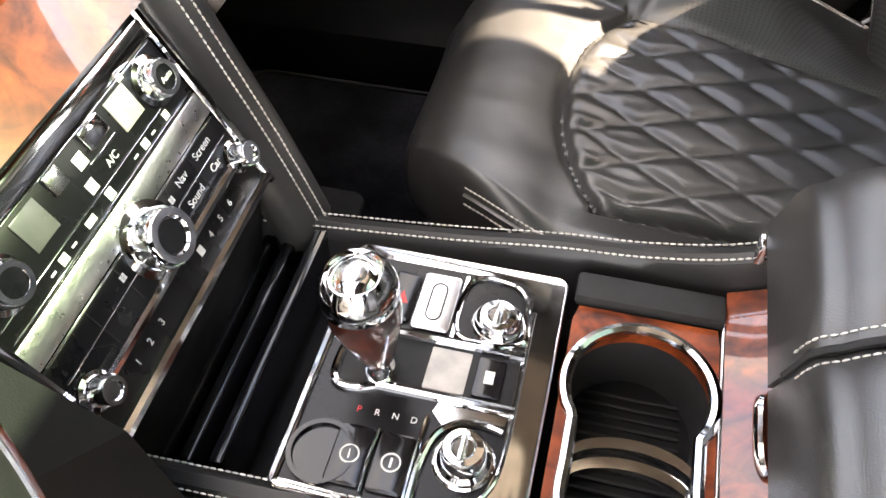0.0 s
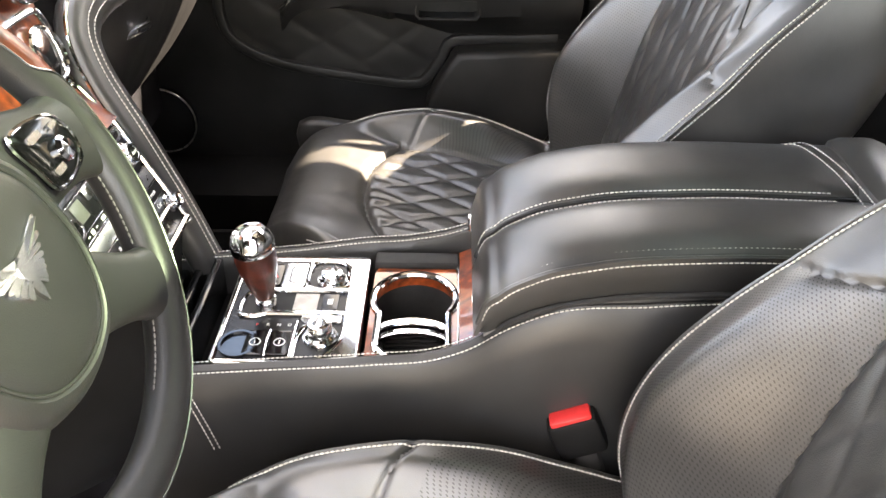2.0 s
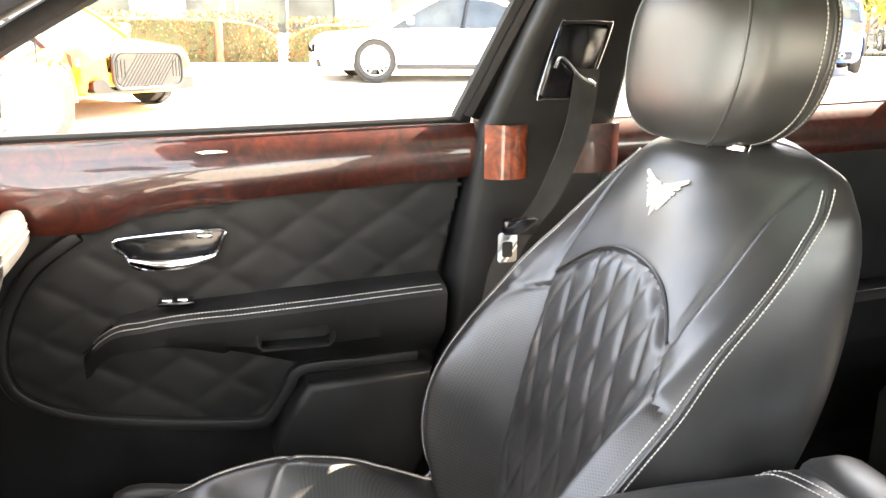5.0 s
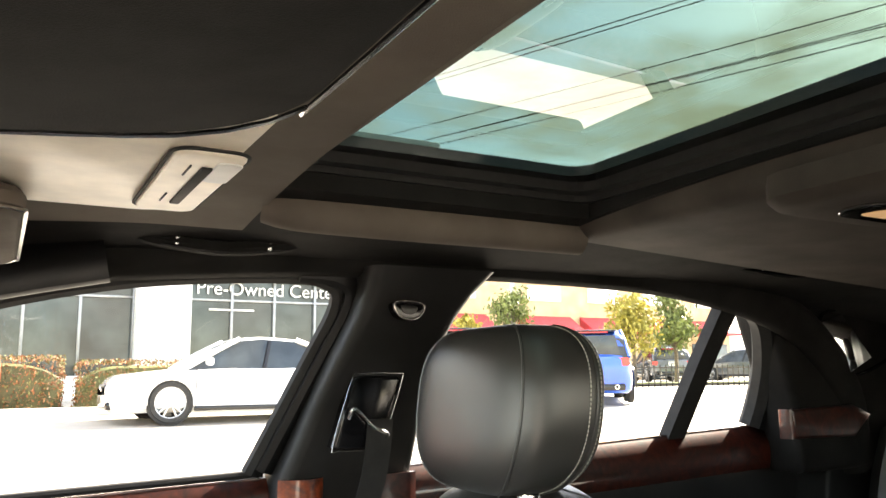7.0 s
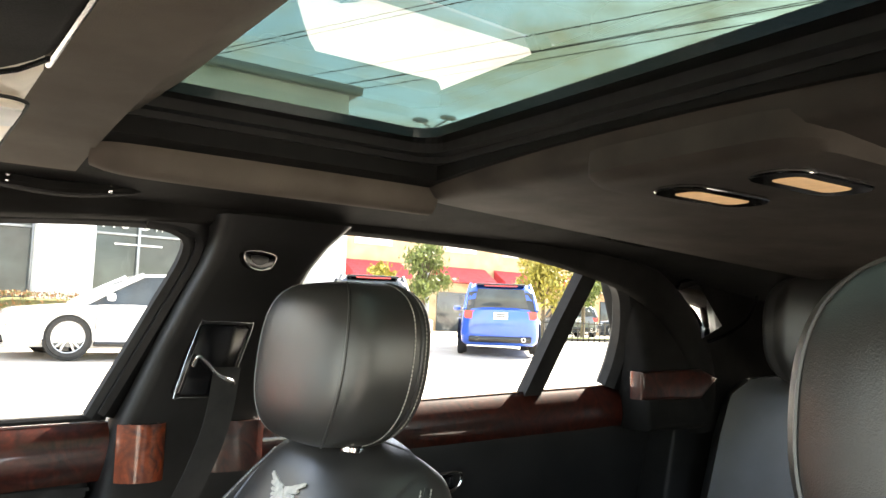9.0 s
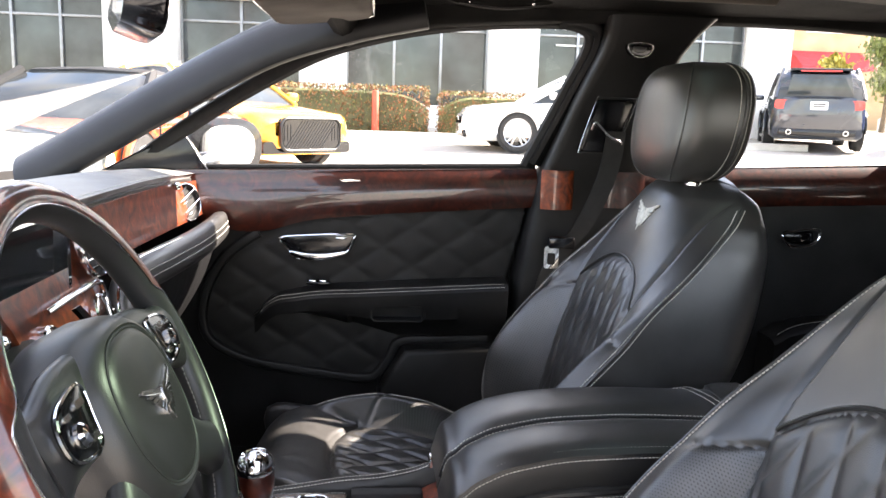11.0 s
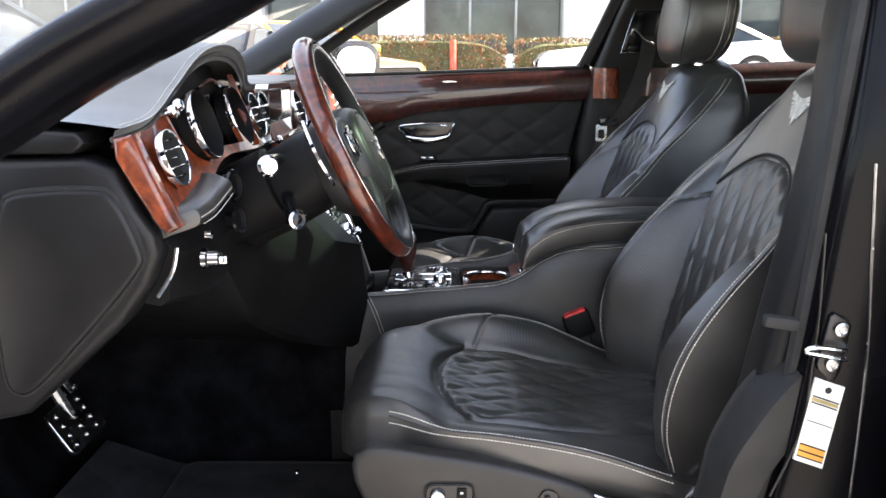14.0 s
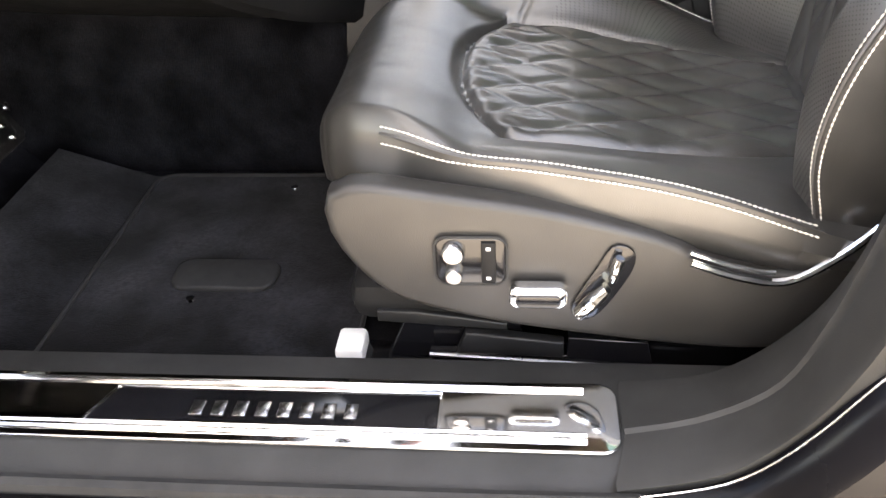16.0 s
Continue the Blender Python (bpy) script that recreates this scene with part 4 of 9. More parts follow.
pane_of("pane", [(0.60, 1.10), (0.66, 1.39), (0.95, 1.43), (1.3, 1.41), (1.45, 1.3), (1.46, 1.12)], rp)
cp = thing("pillar_5", (1.6, 0.68, 0.9), "black rear quarter pillar with a vanity mirror", "pillar", kind="structure")
part("trim", prism([(1.47, 1.05), (1.455, 1.2), (1.40, 1.37), (1.36, 1.43), (1.9, 1.42), (2.05, 1.05)], "y", 0.66, 0.76, 0.02), HEADLINER, cp)
vm = part("vanity_mirror", prism([(-0.055, 0.045), (-0.005, 0.062), (0.052, -0.03), (0.0, -0.062)], "y", -0.004, 0.004, 0.001), MIRROR, cp)
vm.matrix_basis = pose(1.600, 0.638, 1.312, 0, 0, -24)
part("rail_end", prism([(1.41, 1.122), (1.41, 1.180), (1.60, 1.186), (1.66, 1.165), (1.60, 1.12)], "y", 0.632, 0.672, 0.008), BURL_DARK, cp, "glossy dark walnut rail end")
part("mirror_frame", tube(smooth_path([(1.545, 0.65, 1.372), (1.80, 0.64, 1.385), (1.76, 0.64, 1.29), (1.585, 0.65, 1.245)], 40, True), 0.004, 6, True), GLOSS_BLACK, cp)

# ---------------------------------------------------------------- roof
def roof_z(x, y):
    return 1.463 - 0.045 * (abs(y) / 0.62) ** 2.2 - 0.10 * max(0.0, 0.18 - x) ** 1.3 - 0.10 * max(0.0, x - 1.1) ** 1.6


RX0, RX1, RY = 0.28, 0.69, 0.35
bm = bm_new()
xs = list(np.linspace(-0.06, RX0, 10)) + list(np.linspace(RX0, RX1, 8))[1:] + list(np.linspace(RX1, 1.95, 26))[1:]
ys = list(np.linspace(-0.66, -RY, 8)) + list(np.linspace(-RY, RY, 14))[1:] + list(np.linspace(RY, 0.66, 8))[1:]
gv = {(i, j): bm.verts.new((x, y, roof_z(x, y))) for i, x in enumerate(xs) for j, y in enumerate(ys)}
for i in range(len(xs) - 1):
    for j in range(len(ys) - 1):
        if RX0 - 1e-6 < xs[i] < RX1 - 1e-6 and -RY - 1e-6 < ys[j] < RY - 1e-6:
            continue
        bm.faces.new((gv[i, j], gv[i, j + 1], gv[i + 1, j + 1], gv[i + 1, j]))
ext = bmesh.ops.extrude_face_region(bm, geom=list(bm.faces))
for v in ext["geom"]:
    if isinstance(v, bmesh.types.BMVert):
        v.co.z += 0.03
bmesh.ops.recalc_face_normals(bm, faces=bm.faces)
ceiling = single("ceiling", bm, HEADLINER, "black woven headliner round the glass sunroof", "headliner", kind="structure")
fr_ = sheet(lambda u, v: Vector((-0.06 + (RX0 + 0.058) * u, -0.50 + 1.00 * v, roof_z(-0.06 + (RX0 + 0.058) * u, -0.50 + 1.00 * v) - 0.004)), 16, 20, 0.003)
single("ceiling_front", fr_, HEADLINER_TAUPE, "taupe woven headliner ahead of the glass sunroof", "headliner", kind="structure")
sr = thing("sunroof", (0.5, 0, 1.45), "green-tinted glass sunroof in a black frame", "sunroof", kind="structure")
for k, (z0, z1, d) in enumerate(((1.470, 1.478, 0.004), (1.478, 1.490, 0.022), (1.490, 1.502, 0.046))):
    xa, xb = RX0 - 0.012, RX1 - d
    part("sunroof_frame", plate_ring(rrect((xa + xb) / 2, 0, xb - xa + 0.07, 2 * RY + 0.05, 0.05), rrect((xa + xb) / 2, 0, xb - xa, 2 * RY - 2 * d, 0.03), "z", z0, z1), RUBBER if k != 2 else GLOSS_BLACK, sr, smooth=False)
part("front_lip", prism([(RX0 - 0.012, 1.466), (RX0 + 0.006, 1.464), (RX0 + 0.030, 1.478), (RX0 + 0.060, 1.504), (RX0 - 0.012, 1.504)], "y", -RY + 0.004, RY - 0.004, 0.0), HEADLINER_TAUPE, sr, "taupe fabric front lip")
bm = bm_new()
bm.faces.new([bm.verts.new(p) for p in ((RX0 - 0.02, -RY - 0.02, 1.508), (RX1 + 0.02, -RY - 0.02, 1.508), (RX1 + 0.02, RY + 0.02, 1.508), (RX0 - 0.02, RY + 0.02, 1.508))])
part("pane", bm, ROOF_GLASS, sr, smooth=False)
bm = sheet(lambda u, v: Vector((-0.08 + 2.05 * u, -0.70 + 1.40 * v, roof_z(-0.08 + 2.05 * u, -0.70 + 1.40 * v) + 0.045)), 82, 56)
for f in [f for f in bm.faces if 0.30 < f.calc_center_median().x < 0.69 and abs(f.calc_center_median().y) < 0.34]:
    bm.faces.remove(f)
bmesh.ops.solidify(bm, geom=list(bm.faces), thickness=0.006)
single("roof_skin", bm, BODY_BLACK, "glossy black outer roof skin", "roof", kind="structure")
for sg in (-1, 1):
    rollp = [Vector((x, sg * y, z)) for x, y, z in ((0.285, 0.415, 1.448), (0.32, 0.405, 1.440), (0.45, 0.402, 1.438), (0.60, 0.402, 1.438), (0.715, 0.404, 1.438))]
    single("trim_roll", tube(smooth_path(rollp, 30), 0.026, 14, flat=0.8), HEADLINER_TAUPE, "padded taupe roll beside the sunroof opening", "headliner trim", kind="structure")
rear = []
for q, z in ((0.955, 1.430), (0.985, 1.434), (1.0, 1.444), (1.0, 1.474)):
    rear.append([Vector((1.22 + (x - 1.22) * q, y * q, z - 0.05 * sstep(1.0, 1.75, x))) for x, y in rrect(1.22, 0, 1.04, 0.86, 0.06, 8)])
single("ceiling_rear", loft(rear), CONSOLE_TAUPE, "dark taupe padded headliner behind the sunroof", "headliner", kind="structure")
single("trim_header", tube([Vector((-0.06 + 0.05 * (abs(y) / 0.66) ** 2, y, 1.425 - 0.05 * (abs(y) / 0.66) ** 3)) for y in np.linspace(-0.68, 0.68, 30)], 0.035, 10, flat=0.8), HEADLINER, "black windscreen header trim", "header trim", kind="structure")

# windscreen
ws = thing("windscreen", (-0.5, 0, 1.05), "clear raked windscreen glass above the dashboard", "windscreen", kind="structure")
bm = sheet(lambda u, v: Vector((-1.02 + 0.96 * u + 0.10 * (2 * v - 1) ** 2 * (1 - 0.5 * u), -0.70 + 1.40 * v + (0.10 - 0.10 * u) * (2 * v - 1), 1.07 + 0.385 * u ** 0.92 - 0.02 * (2 * v - 1) ** 2)), 12, 16)
ob = part("pane", bm, GLASS, ws)
ob.visible_shadow = False
hood = sheet(lambda u, v: Vector((-2.3 + 1.3 * u, -0.85 + 1.7 * v, 0.90 + 0.13 * u - 0.10 * (2 * v - 1) ** 4 - 0.08 * (1 - u) ** 2)), 14, 20, 0.02)
single("bonnet", hood, BODY_BLACK, "glossy black bonnet beyond the windscreen", "bonnet", kind="structure")
single("cowl", prism([(-1.12, 0.30), (-0.86, 0.30), (-0.86, 1.0), (-0.98, 1.07), (-1.12, 1.05)], "y", -0.80, 0.80, 0.01), PLASTIC, "black cowl and bulkhead below the windscreen", "bulkhead", kind="structure")
# rear closing shell
back = thing("rear_shell", (2.0, 0, 0.4), "black rear parcel shelf and rear window surround", "rear shell", kind="structure")
part("shelf", box((1.98, 0, 1.03), (0.5, 1.44, 0.04), 0.01), HEADLINER, back)
part("bulkhead", box((2.1, 0, 0.7), (0.08, 1.6, 0.66), 0.01), HEADLINER, back)
part("far_side", prism([(1.45, 0.40), (2.2, 0.40), (2.2, 1.07), (1.60, 1.07)], "y", 0.70, 0.86, 0.01), DOOR_LEATHER, back)
part("near_side", prism([(1.45, 0.40), (2.2, 0.40), (2.2, 1.07), (1.60, 1.07)], "y", -0.86, -0.70, 0.01), DOOR_LEATHER, back)
bm = sheet(lambda u, v: Vector((2.25 - 0.35 * u, -0.62 + 1.24 * v, 1.04 + 0.38 * u)), 6, 8)
# Sheet added inside the rear window to block the bright daylight behind it.
part("window_blackout", sheet(lambda u, v: Vector((2.22 - 0.35 * u, -0.66 + 1.32 * v, 1.04 + 0.38 * u)), 6, 8, 0.004), HEADLINER, back, "black sheet added over the rear window to keep daylight out")
ob = part("rear_window", bm, GLASS, back)
ob.visible_shadow = False

# ---------------------------------------------------------------- front seats
# Profiles of the seat: across is measured in metres from the seat's middle.
back_c = curve_of([0.56, 0.65, 0.75, 0.85, 0.95, 1.0, 1.05, 1.10, 1.126], [0.350, 0.360, 0.385, 0.418, 0.460, 0.484, 0.505, 0.532, 0.560])
back_p = curve_of([0.56, 0.62, 0.70, 0.75, 0.79, 0.83, 0.89, 0.95, 0.99, 1.04, 1.126], [0.290, 0.276, 0.271, 0.278, 0.299, 0.330, 0.384, 0.438, 0.470, 0.495, 0.560])
back_e = curve_of([0.56, 0.60, 0.641, 0.713, 0.775, 0.834, 0.879, 0.93, 0.975, 1.03, 1.086, 1.126], [0.300, 0.288, 0.277, 0.281, 0.305, 0.345, 0.383, 0.425, 0.472, 0.525, 0.572, 0.590])
back_w = curve_of([0.56, 0.70, 0.84, 0.90, 0.97, 1.03, 1.07, 1.10, 1.118, 1.126], [0.222, 0.232, 0.226, 0.219, 0.207, 0.193, 0.176, 0.145, 0.095, 0.05])
back_b = curve_of([0.56, 0.70, 0.86, 0.95, 1.06, 1.105, 1.126], [0.52, 0.57, 0.64, 0.660, 0.655, 0.630, 0.590])
back_hi = curve_of([0.56, 0.70, 0.82, 0.92, 1.13], [0.108, 0.118, 0.132, 0.142, 0.142])


def back_arch(d):
    return 0.978 - 0.062 * (min(abs(d), 0.142) / 0.142) ** 2.4


def in_back_insert(d, z):
    return abs(d) < back_hi(z) and 0.565 < z < back_arch(d)


def in_back_bolster(sg, d, z):
    """The perforated panel on one side of the quilted one."""
    return d * sg > 0 and back_hi(z) <= abs(d) < back_w(z) - 0.012 and 0.57 < z < 0.905 - 0.35 * (abs(d) - 0.14)


def back_front(d, z, set_back=0.0):
    a, w, hi = abs(d), back_w(z), back_hi(z)
    c, p, e = back_c(z), back_p(z), back_e(z)
    if d < 0:
        e += set_back * sstep(0.67, 0.89, z)
        p += 0.5 * set_back * sstep(0.67, 0.89, z)
    # low down: a flat panel between two bolsters
    if a < hi:
        low = c - 0.006 * (a / hi) ** 2
    else:
        t = min(1.0, (a - hi) / max(0.01, w - hi))
        low = c - 0.006 + (p - c + 0.006) * sstep(0, 0.62, t) if t < 0.62 else p + (e - p) * ((t - 0.62) / 0.38) ** 1.4
    # shoulders: one rounded panel falling back to its edges
    high = c + (e - c) * min(1.0, a / w) ** 2.6
    x = low + (high - low) * sstep(0.85, 1.0, z)
    arch = back_arch(a)
    if in_back_insert(d, z):
        k = sstep(0, 0.016, arch - z) * sstep(0, 0.014, hi - a)
        x -= k * (0.0045 + quilt_height(d, z - 0.7, 0.050, 0.118, 0.0034))
    if a < hi + 0.01:
        x += 0.0035 * math.exp(-((arch - z) / 0.004) ** 2) * sstep(hi + 0.010, hi - 0.012, a)
    x += 0.0045 * math.exp(-((a - hi - 0.002) / 0.0045) ** 2) * sstep(0.03, -0.05, z - arch)
    # shoulder seams and the cross seams of the bolsters
    x += 0.006 * math.exp(-((a - 0.146) / 0.004) ** 2) * sstep(0.90, 0.95, z) * sstep(1.115, 1.09, z)
    if a > hi:
        x += 0.004 * math.exp(-((z - 0.905 + 0.35 * (a - 0.14)) / 0.0035) ** 2) * sstep(w, w - 0.02, a)
    return x + 0.0012 * noise.noise(Vector((d * 16, z * 9, 7.7)))


cush_w = curve_of([-0.167, -0.163, -0.151, -0.126, -0.09, -0.044, 0.05, 0.2, 0.29, 0.36], [0.055, 0.088, 0.118, 0.145, 0.168, 0.191, 0.209, 0.230, 0.240, 0.238])
cush_t = curve_of([-0.167, -0.163, -0.151, -0.128, -0.09, -0.06, -0.035, -0.015, 0.1, 0.25, 0.36], [0.555, 0.584, 0.612, 0.636, 0.646, 0.643, 0.634, 0.625, 0.603, 0.579, 0.570])
cush_lo = curve_of([-0.167, -0.163, -0.151, -0.128, -0.08, -0.02, 0.08, 0.172, 0.22, 0.29, 0.36], [0.545, 0.572, 0.594, 0.614, 0.625, 0.621, 0.616, 0.605, 0.594, 0.572, 0.550])
cush_hi = curve_of([-0.167, -0.163, -0.151, -0.128, -0.08, -0.043, 0.011, 0.063, 0.115, 0.168, 0.223, 0.282, 0.36], [0.545, 0.573, 0.596, 0.618, 0.635, 0.645, 0.654, 0.656, 0.647, 0.632, 0.606, 0.578, 0.552])
cush_in = curve_of([-0.165, 0.035, 0.1, 0.2, 0.3, 0.36], [0.146, 0.146, 0.143, 0.130, 0.112, 0.104])


def cush_front(d):
    return -0.022 + 0.050 * (min(abs(d), 0.146) / 0.146) ** 2.5


def cush_e(d, x):
    return cush_lo(x) if d < 0 else cush_hi(x)


def in_cush_insert(d, x):
    return abs(d) < cush_in(x) and cush_front(d) < x < 0.335


def in_cush_bolster(d, x):
    return d > 0 and cush_in(x) <= d < cush_w(x) - 0.008 and 0.075 + 0.5 * (d - 0.15) < x < 0.33


def cush_top(d, x):
    a, w = abs(d), cush_w(x)
    hi = min(cush_in(x), 0.74 * w)
    ti, e = cush_t(x), cush_e(d, x)
    if a < hi:
        z = ti + 0.003 * (a / hi) ** 2
    else:
        t = min(1.0, (a - hi) / max(0.008, w - hi))
        top = max(e, ti) + 0.004 * sstep(-0.16, -0.06, x)
        z = ti + 0.003 + (top - ti - 0.003) * sstep(0, 0.7, t)
        z += (e - z) * max(0.0, (t - 0.6) / 0.4) ** 1.8
    front = cush_front(a)
    if in_cush_insert(d, x):
        k = sstep(0, 0.020, x - front) * sstep(0, 0.014, cush_in(x) - a)
        z += (0.005 + quilt_height(d, x, 0.054, 0.100, 0.0040)) * k
        z += 0.0012 * math.sin(d * 260 + 3 * noise.noise(Vector((d * 20, x * 8, 2)))) * sstep(0.10, 0.02, x - front) * k
    if a < cush_in(x) + 0.006:
        z -= 0.010 * math.exp(-((x - front) / 0.0055) ** 2)
    if x > front - 0.006:
        z -= 0.008 * math.exp(-((a - cush_in(x) - 0.002) / 0.0045) ** 2)
    if d > 0.12:
        z -= 0.005 * math.exp(-((x - 0.035 - 0.7 * (d - 0.146)) / 0.0035) ** 2) * sstep(0.12, 0.15, d)
    # soft creases where people sit
    return z + 0.0012 * noise.noise(Vector((x * 14, d * 22, 3.3))) + 0.0003 * noise.noise(Vector((x * 40, d * 60, 1.3)))


def split_surface(rows, closed, *tests):
    """One bmesh for each test, of the faces whose key passes it first, and a last one for the rest."""
    n, out = len(rows[0]), []
    kind = {}
    for i in range(len(rows) - 1):
        for j in range(n if closed else n - 1):
            k = (j + 1) % n
            ka, kb = rows[i][j][1], rows[i + 1][k][1]
            kind[i, j] = next((q for q, f in enumerate(tests) if f(*ka) and f(*kb)), len(tests))
    for want in range(len(tests) + 1):
        bm, seen = bm_new(), {}

        def vert(i, j):
            if (i, j) not in seen:
                seen[i, j] = bm.verts.new(rows[i][j][0])
            return seen[i, j]
        for (i, j), q in kind.items():
            if q == want:
                k = (j + 1) % n
                bm.faces.new((vert(i, j), vert(i, k), vert(i + 1, k), vert(i + 1, j)))
        if want == len(tests):
            for i in (0, len(rows) - 1):
                if all((i, j) in seen for j in range(n)):
                    bm.faces.new([seen[i, j] for j in range(n)])
        bmesh.ops.recalc_face_normals(bm, faces=bm.faces)
        out.append(bm)
    return out


def winged_badge(bm, place, size, depth):
    """A pair of spread wings of raised feathers beside a disc; place(across, up, out)."""
    def plate(pts, h):
        top = [bm.verts.new(place(size * a, size * u, h)) for a, u in pts]
        low = [bm.verts.new(place(size * a, size * u, -0.001)) for a, u in pts]
        bm.faces.new(top)
        for k in range(len(pts)):
            j = (k + 1) % len(pts)
            bm.faces.new((top[k], low[k], low[j], top[j]))
    for sg in (-1, 1):
        for k in range(9):
            f = k / 8
            ang = radians(16 - 66 * f)
            o = (0.10, 0.20 - 0.40 * f)
            c_, s_ = math.cos(ang), math.sin(ang)
            r = (0.70 - 1.07 * o[0] + o[1]) / (1.07 * c_ - s_)
            hw = 0.050 - 0.008 * f
            pts = [(0.0, hw * 0.5), (r * 0.5, hw), (r * 0.92, hw * 0.95), (r, 0.0), (r * 0.90, -hw), (r * 0.5, -hw * 0.9), (0.0, -hw * 0.5)]
            plate([(sg * (o[0] + p * c_ - q * s_), o[1] + p * s_ + q * c_) for p, q in pts], depth * (0.8 + 0.2 * (k % 2)))
        plate([(sg * a, u) for a, u in ((0.05, 0.27), (0.40, 0.33), (0.95, 0.47), (1.10, 0.44), (0.7, 0.26), (0.12, 0.10))], depth * 1.15)
    plate([(0.17 * math.cos(t), 0.02 + 0.21 * math.sin(t)) for t in np.linspace(0, 2 * math.pi, 20, endpoint=False)], depth * 1.5)
    plate([(0.0, -0.62), (0.09, -0.40), (0.12, -0.20), (-0.12, -0.20), (-0.09, -0.40)], depth)
    bmesh.ops.recalc_face_normals(bm, faces=bm.faces)


def front_seat(yc, side, label, dxc=0.0, rise=0.0, set_back=0.0):
    """side: -1 where the door is towards -y, 1 where it is towards +y."""
    s = thing("front_seat", (0.1, yc, 0.37), label, "car seat", group="front seats")
    # backrest
    NV, rows = 132, []
    vs = [math.copysign(abs(t) ** 0.94, t) for t in np.linspace(-1, 1, NV + 1)]
    for z in list(np.linspace(0.56, 1.085, 150)) + list(np.linspace(1.085, 1.126, 16))[1:]:
        w, b = back_w(z), back_b(z)
        ring = [((back_front(v * w, z, set_back), yc + v * w, z), (v * w, z)) for v in vs]
        for k in range(1, 26):
            ang = math.pi * k / 26
            cy, cx = math.cos(ang), math.sin(ang)
            e = back_e(z) + (set_back * sstep(0.67, 0.89, z) if cy < 0 else 0.0)
            ring.append(((e + (b - e) * abs(cx) ** 0.45, yc + w * math.copysign(abs(cy) ** 0.40, cy), z), (9, z)))
        rows.append(ring)
    ins, pa, pb, rest = split_surface(rows, True, in_back_insert, lambda d, z: d < 5 and in_back_bolster(-1, d, z), lambda d, z: d < 5 and in_back_bolster(1, d, z))
    br = part("backrest", rest, LEATHER_SOFT, s)
    part("quilted_panel", ins, QUILT, br, "diamond-quilted leather panel")
    for bm in (pa, pb):
        part("bolster_panel", bm, LEATHER_PERF, br, "perforated leather bolster panel")
    # cushion
    rows = []
    for x in list(np.linspace(-0.167, -0.146, 14)) + list(np.linspace(-0.146, 0.36, 150))[1:]:
        w = cush_w(x)
        ring = [((x, yc + v * w, cush_top(v * w, x)), (v * w, x)) for v in vs]
        low = interp(x, [-0.167, -0.13, 0.36], [0.525, 0.520, 0.50])
        steps = ((1.0, 0.10), (1.018, 0.28), (0.995, 0.50), (0.95, 0.72), (0.6, 1.02), (0.2, 1.03))
        for dy, f in steps:
            ring.append(((x, yc + w * dy, cush_hi(x) + (low - cush_hi(x)) * f), (9, x)))
        for dy, f in reversed(steps):
            ring.append(((x, yc - w * dy, cush_lo(x) + (low - cush_lo(x)) * f), (9, x)))
        rows.append(ring)
    ins, perf, rest = split_surface(rows, True, in_cush_insert, in_cush_bolster)
    cu = part("cushion", rest, LEATHER, s)
    part("quilted_panel", ins, QUILT, cu, "diamond-quilted leather panel")
    part("bolster_panel", perf, LEATHER_PERF, cu, "perforated leather bolster panel")
    # stitched seams
    for sg in (-1, 1):
        xx = np.linspace(-0.085, 0.292, 90)
        pa = [Vector((x, yc + sg * cush_w(x) * 0.975, cush_top(sg * cush_w(x) * 0.975, x) + 0.0006)) for x in xx]
        pb = [Vector((x, yc + sg * cush_w(x) * 1.006, cush_e(sg, x) - 0.0045)) for x in xx]
        part("cushion_stitching", stitches(pa, pb, length=0.0040, r=0.0011), THREAD, cu)
        part("cushion_seam", tube([p.lerp(q, 0.5) + Vector((0, sg * 0.0008, 0.0012)) for p, q in zip(pa, pb)], 0.0024, 6), LEATHER, cu)
        zz = np.linspace(0.585, 1.085, 110)
        eb = lambda z: back_e(z) + (set_back * sstep(0.67, 0.89, z) if sg < 0 else 0.0)
        pa = [Vector((back_front(sg * back_w(z) * 0.975, z, set_back) - 0.0012, yc + sg * back_w(z) * 0.975, z)) for z in zz]
        pb = [Vector((eb(z) + 0.003, yc + sg * (back_w(z) + 0.0010), z)) for z in zz]
        part("back_stitching", stitches(pa, pb, length=0.0040, r=0.0010), THREAD, br)
        part("back_seam", tube([p.lerp(q, 0.5) + Vector((-0.0012, sg * 0.0012, 0)) for p, q in zip(pa, pb)], 0.0022, 6), LEATHER, br)
    ad = np.linspace(-0.141, 0.141, 60)
    part("arch_seam", tube([Vector((back_front(d, back_arch(d) + 0.007, set_back) - 0.0008, yc + d, back_arch(d) + 0.006)) for d in ad], 0.0022, 6), LEATHER, br)
    # winged badge stitched to the shoulder panel
    bm = bm_new()
    winged_badge(bm, lambda a, u, h: Vector((back_front(a, 1.055 + u) - 0.0006 - h, yc + a, 1.055 + u)), 0.043, 0.0014)
    part("badge", bm, BADGE, br, "silver embroidered winged badge", smooth=False)
    # headrest: a deep cushion with a flat face, seamed round its sides
    HX, HZ = 0.568, 1.213
    sup = lambda q, e: math.copysign(abs(q) ** e, q)

    def head(th, ph):
        cz = abs(math.cos(th)) ** 0.50
        lz = 0.098 * sup(math.sin(th), 0.66)
        ly = 0.140 * cz * sup(math.cos(ph), 0.42)
        lx = (0.070 if math.sin(ph) > 0 else 0.066) * cz * sup(math.sin(ph), 0.40)
        ly *= 1 - 0.14 * max(0.0, -lz / 0.098) ** 1.6 - 0.03 * max(0.0, lz / 0.098) ** 2
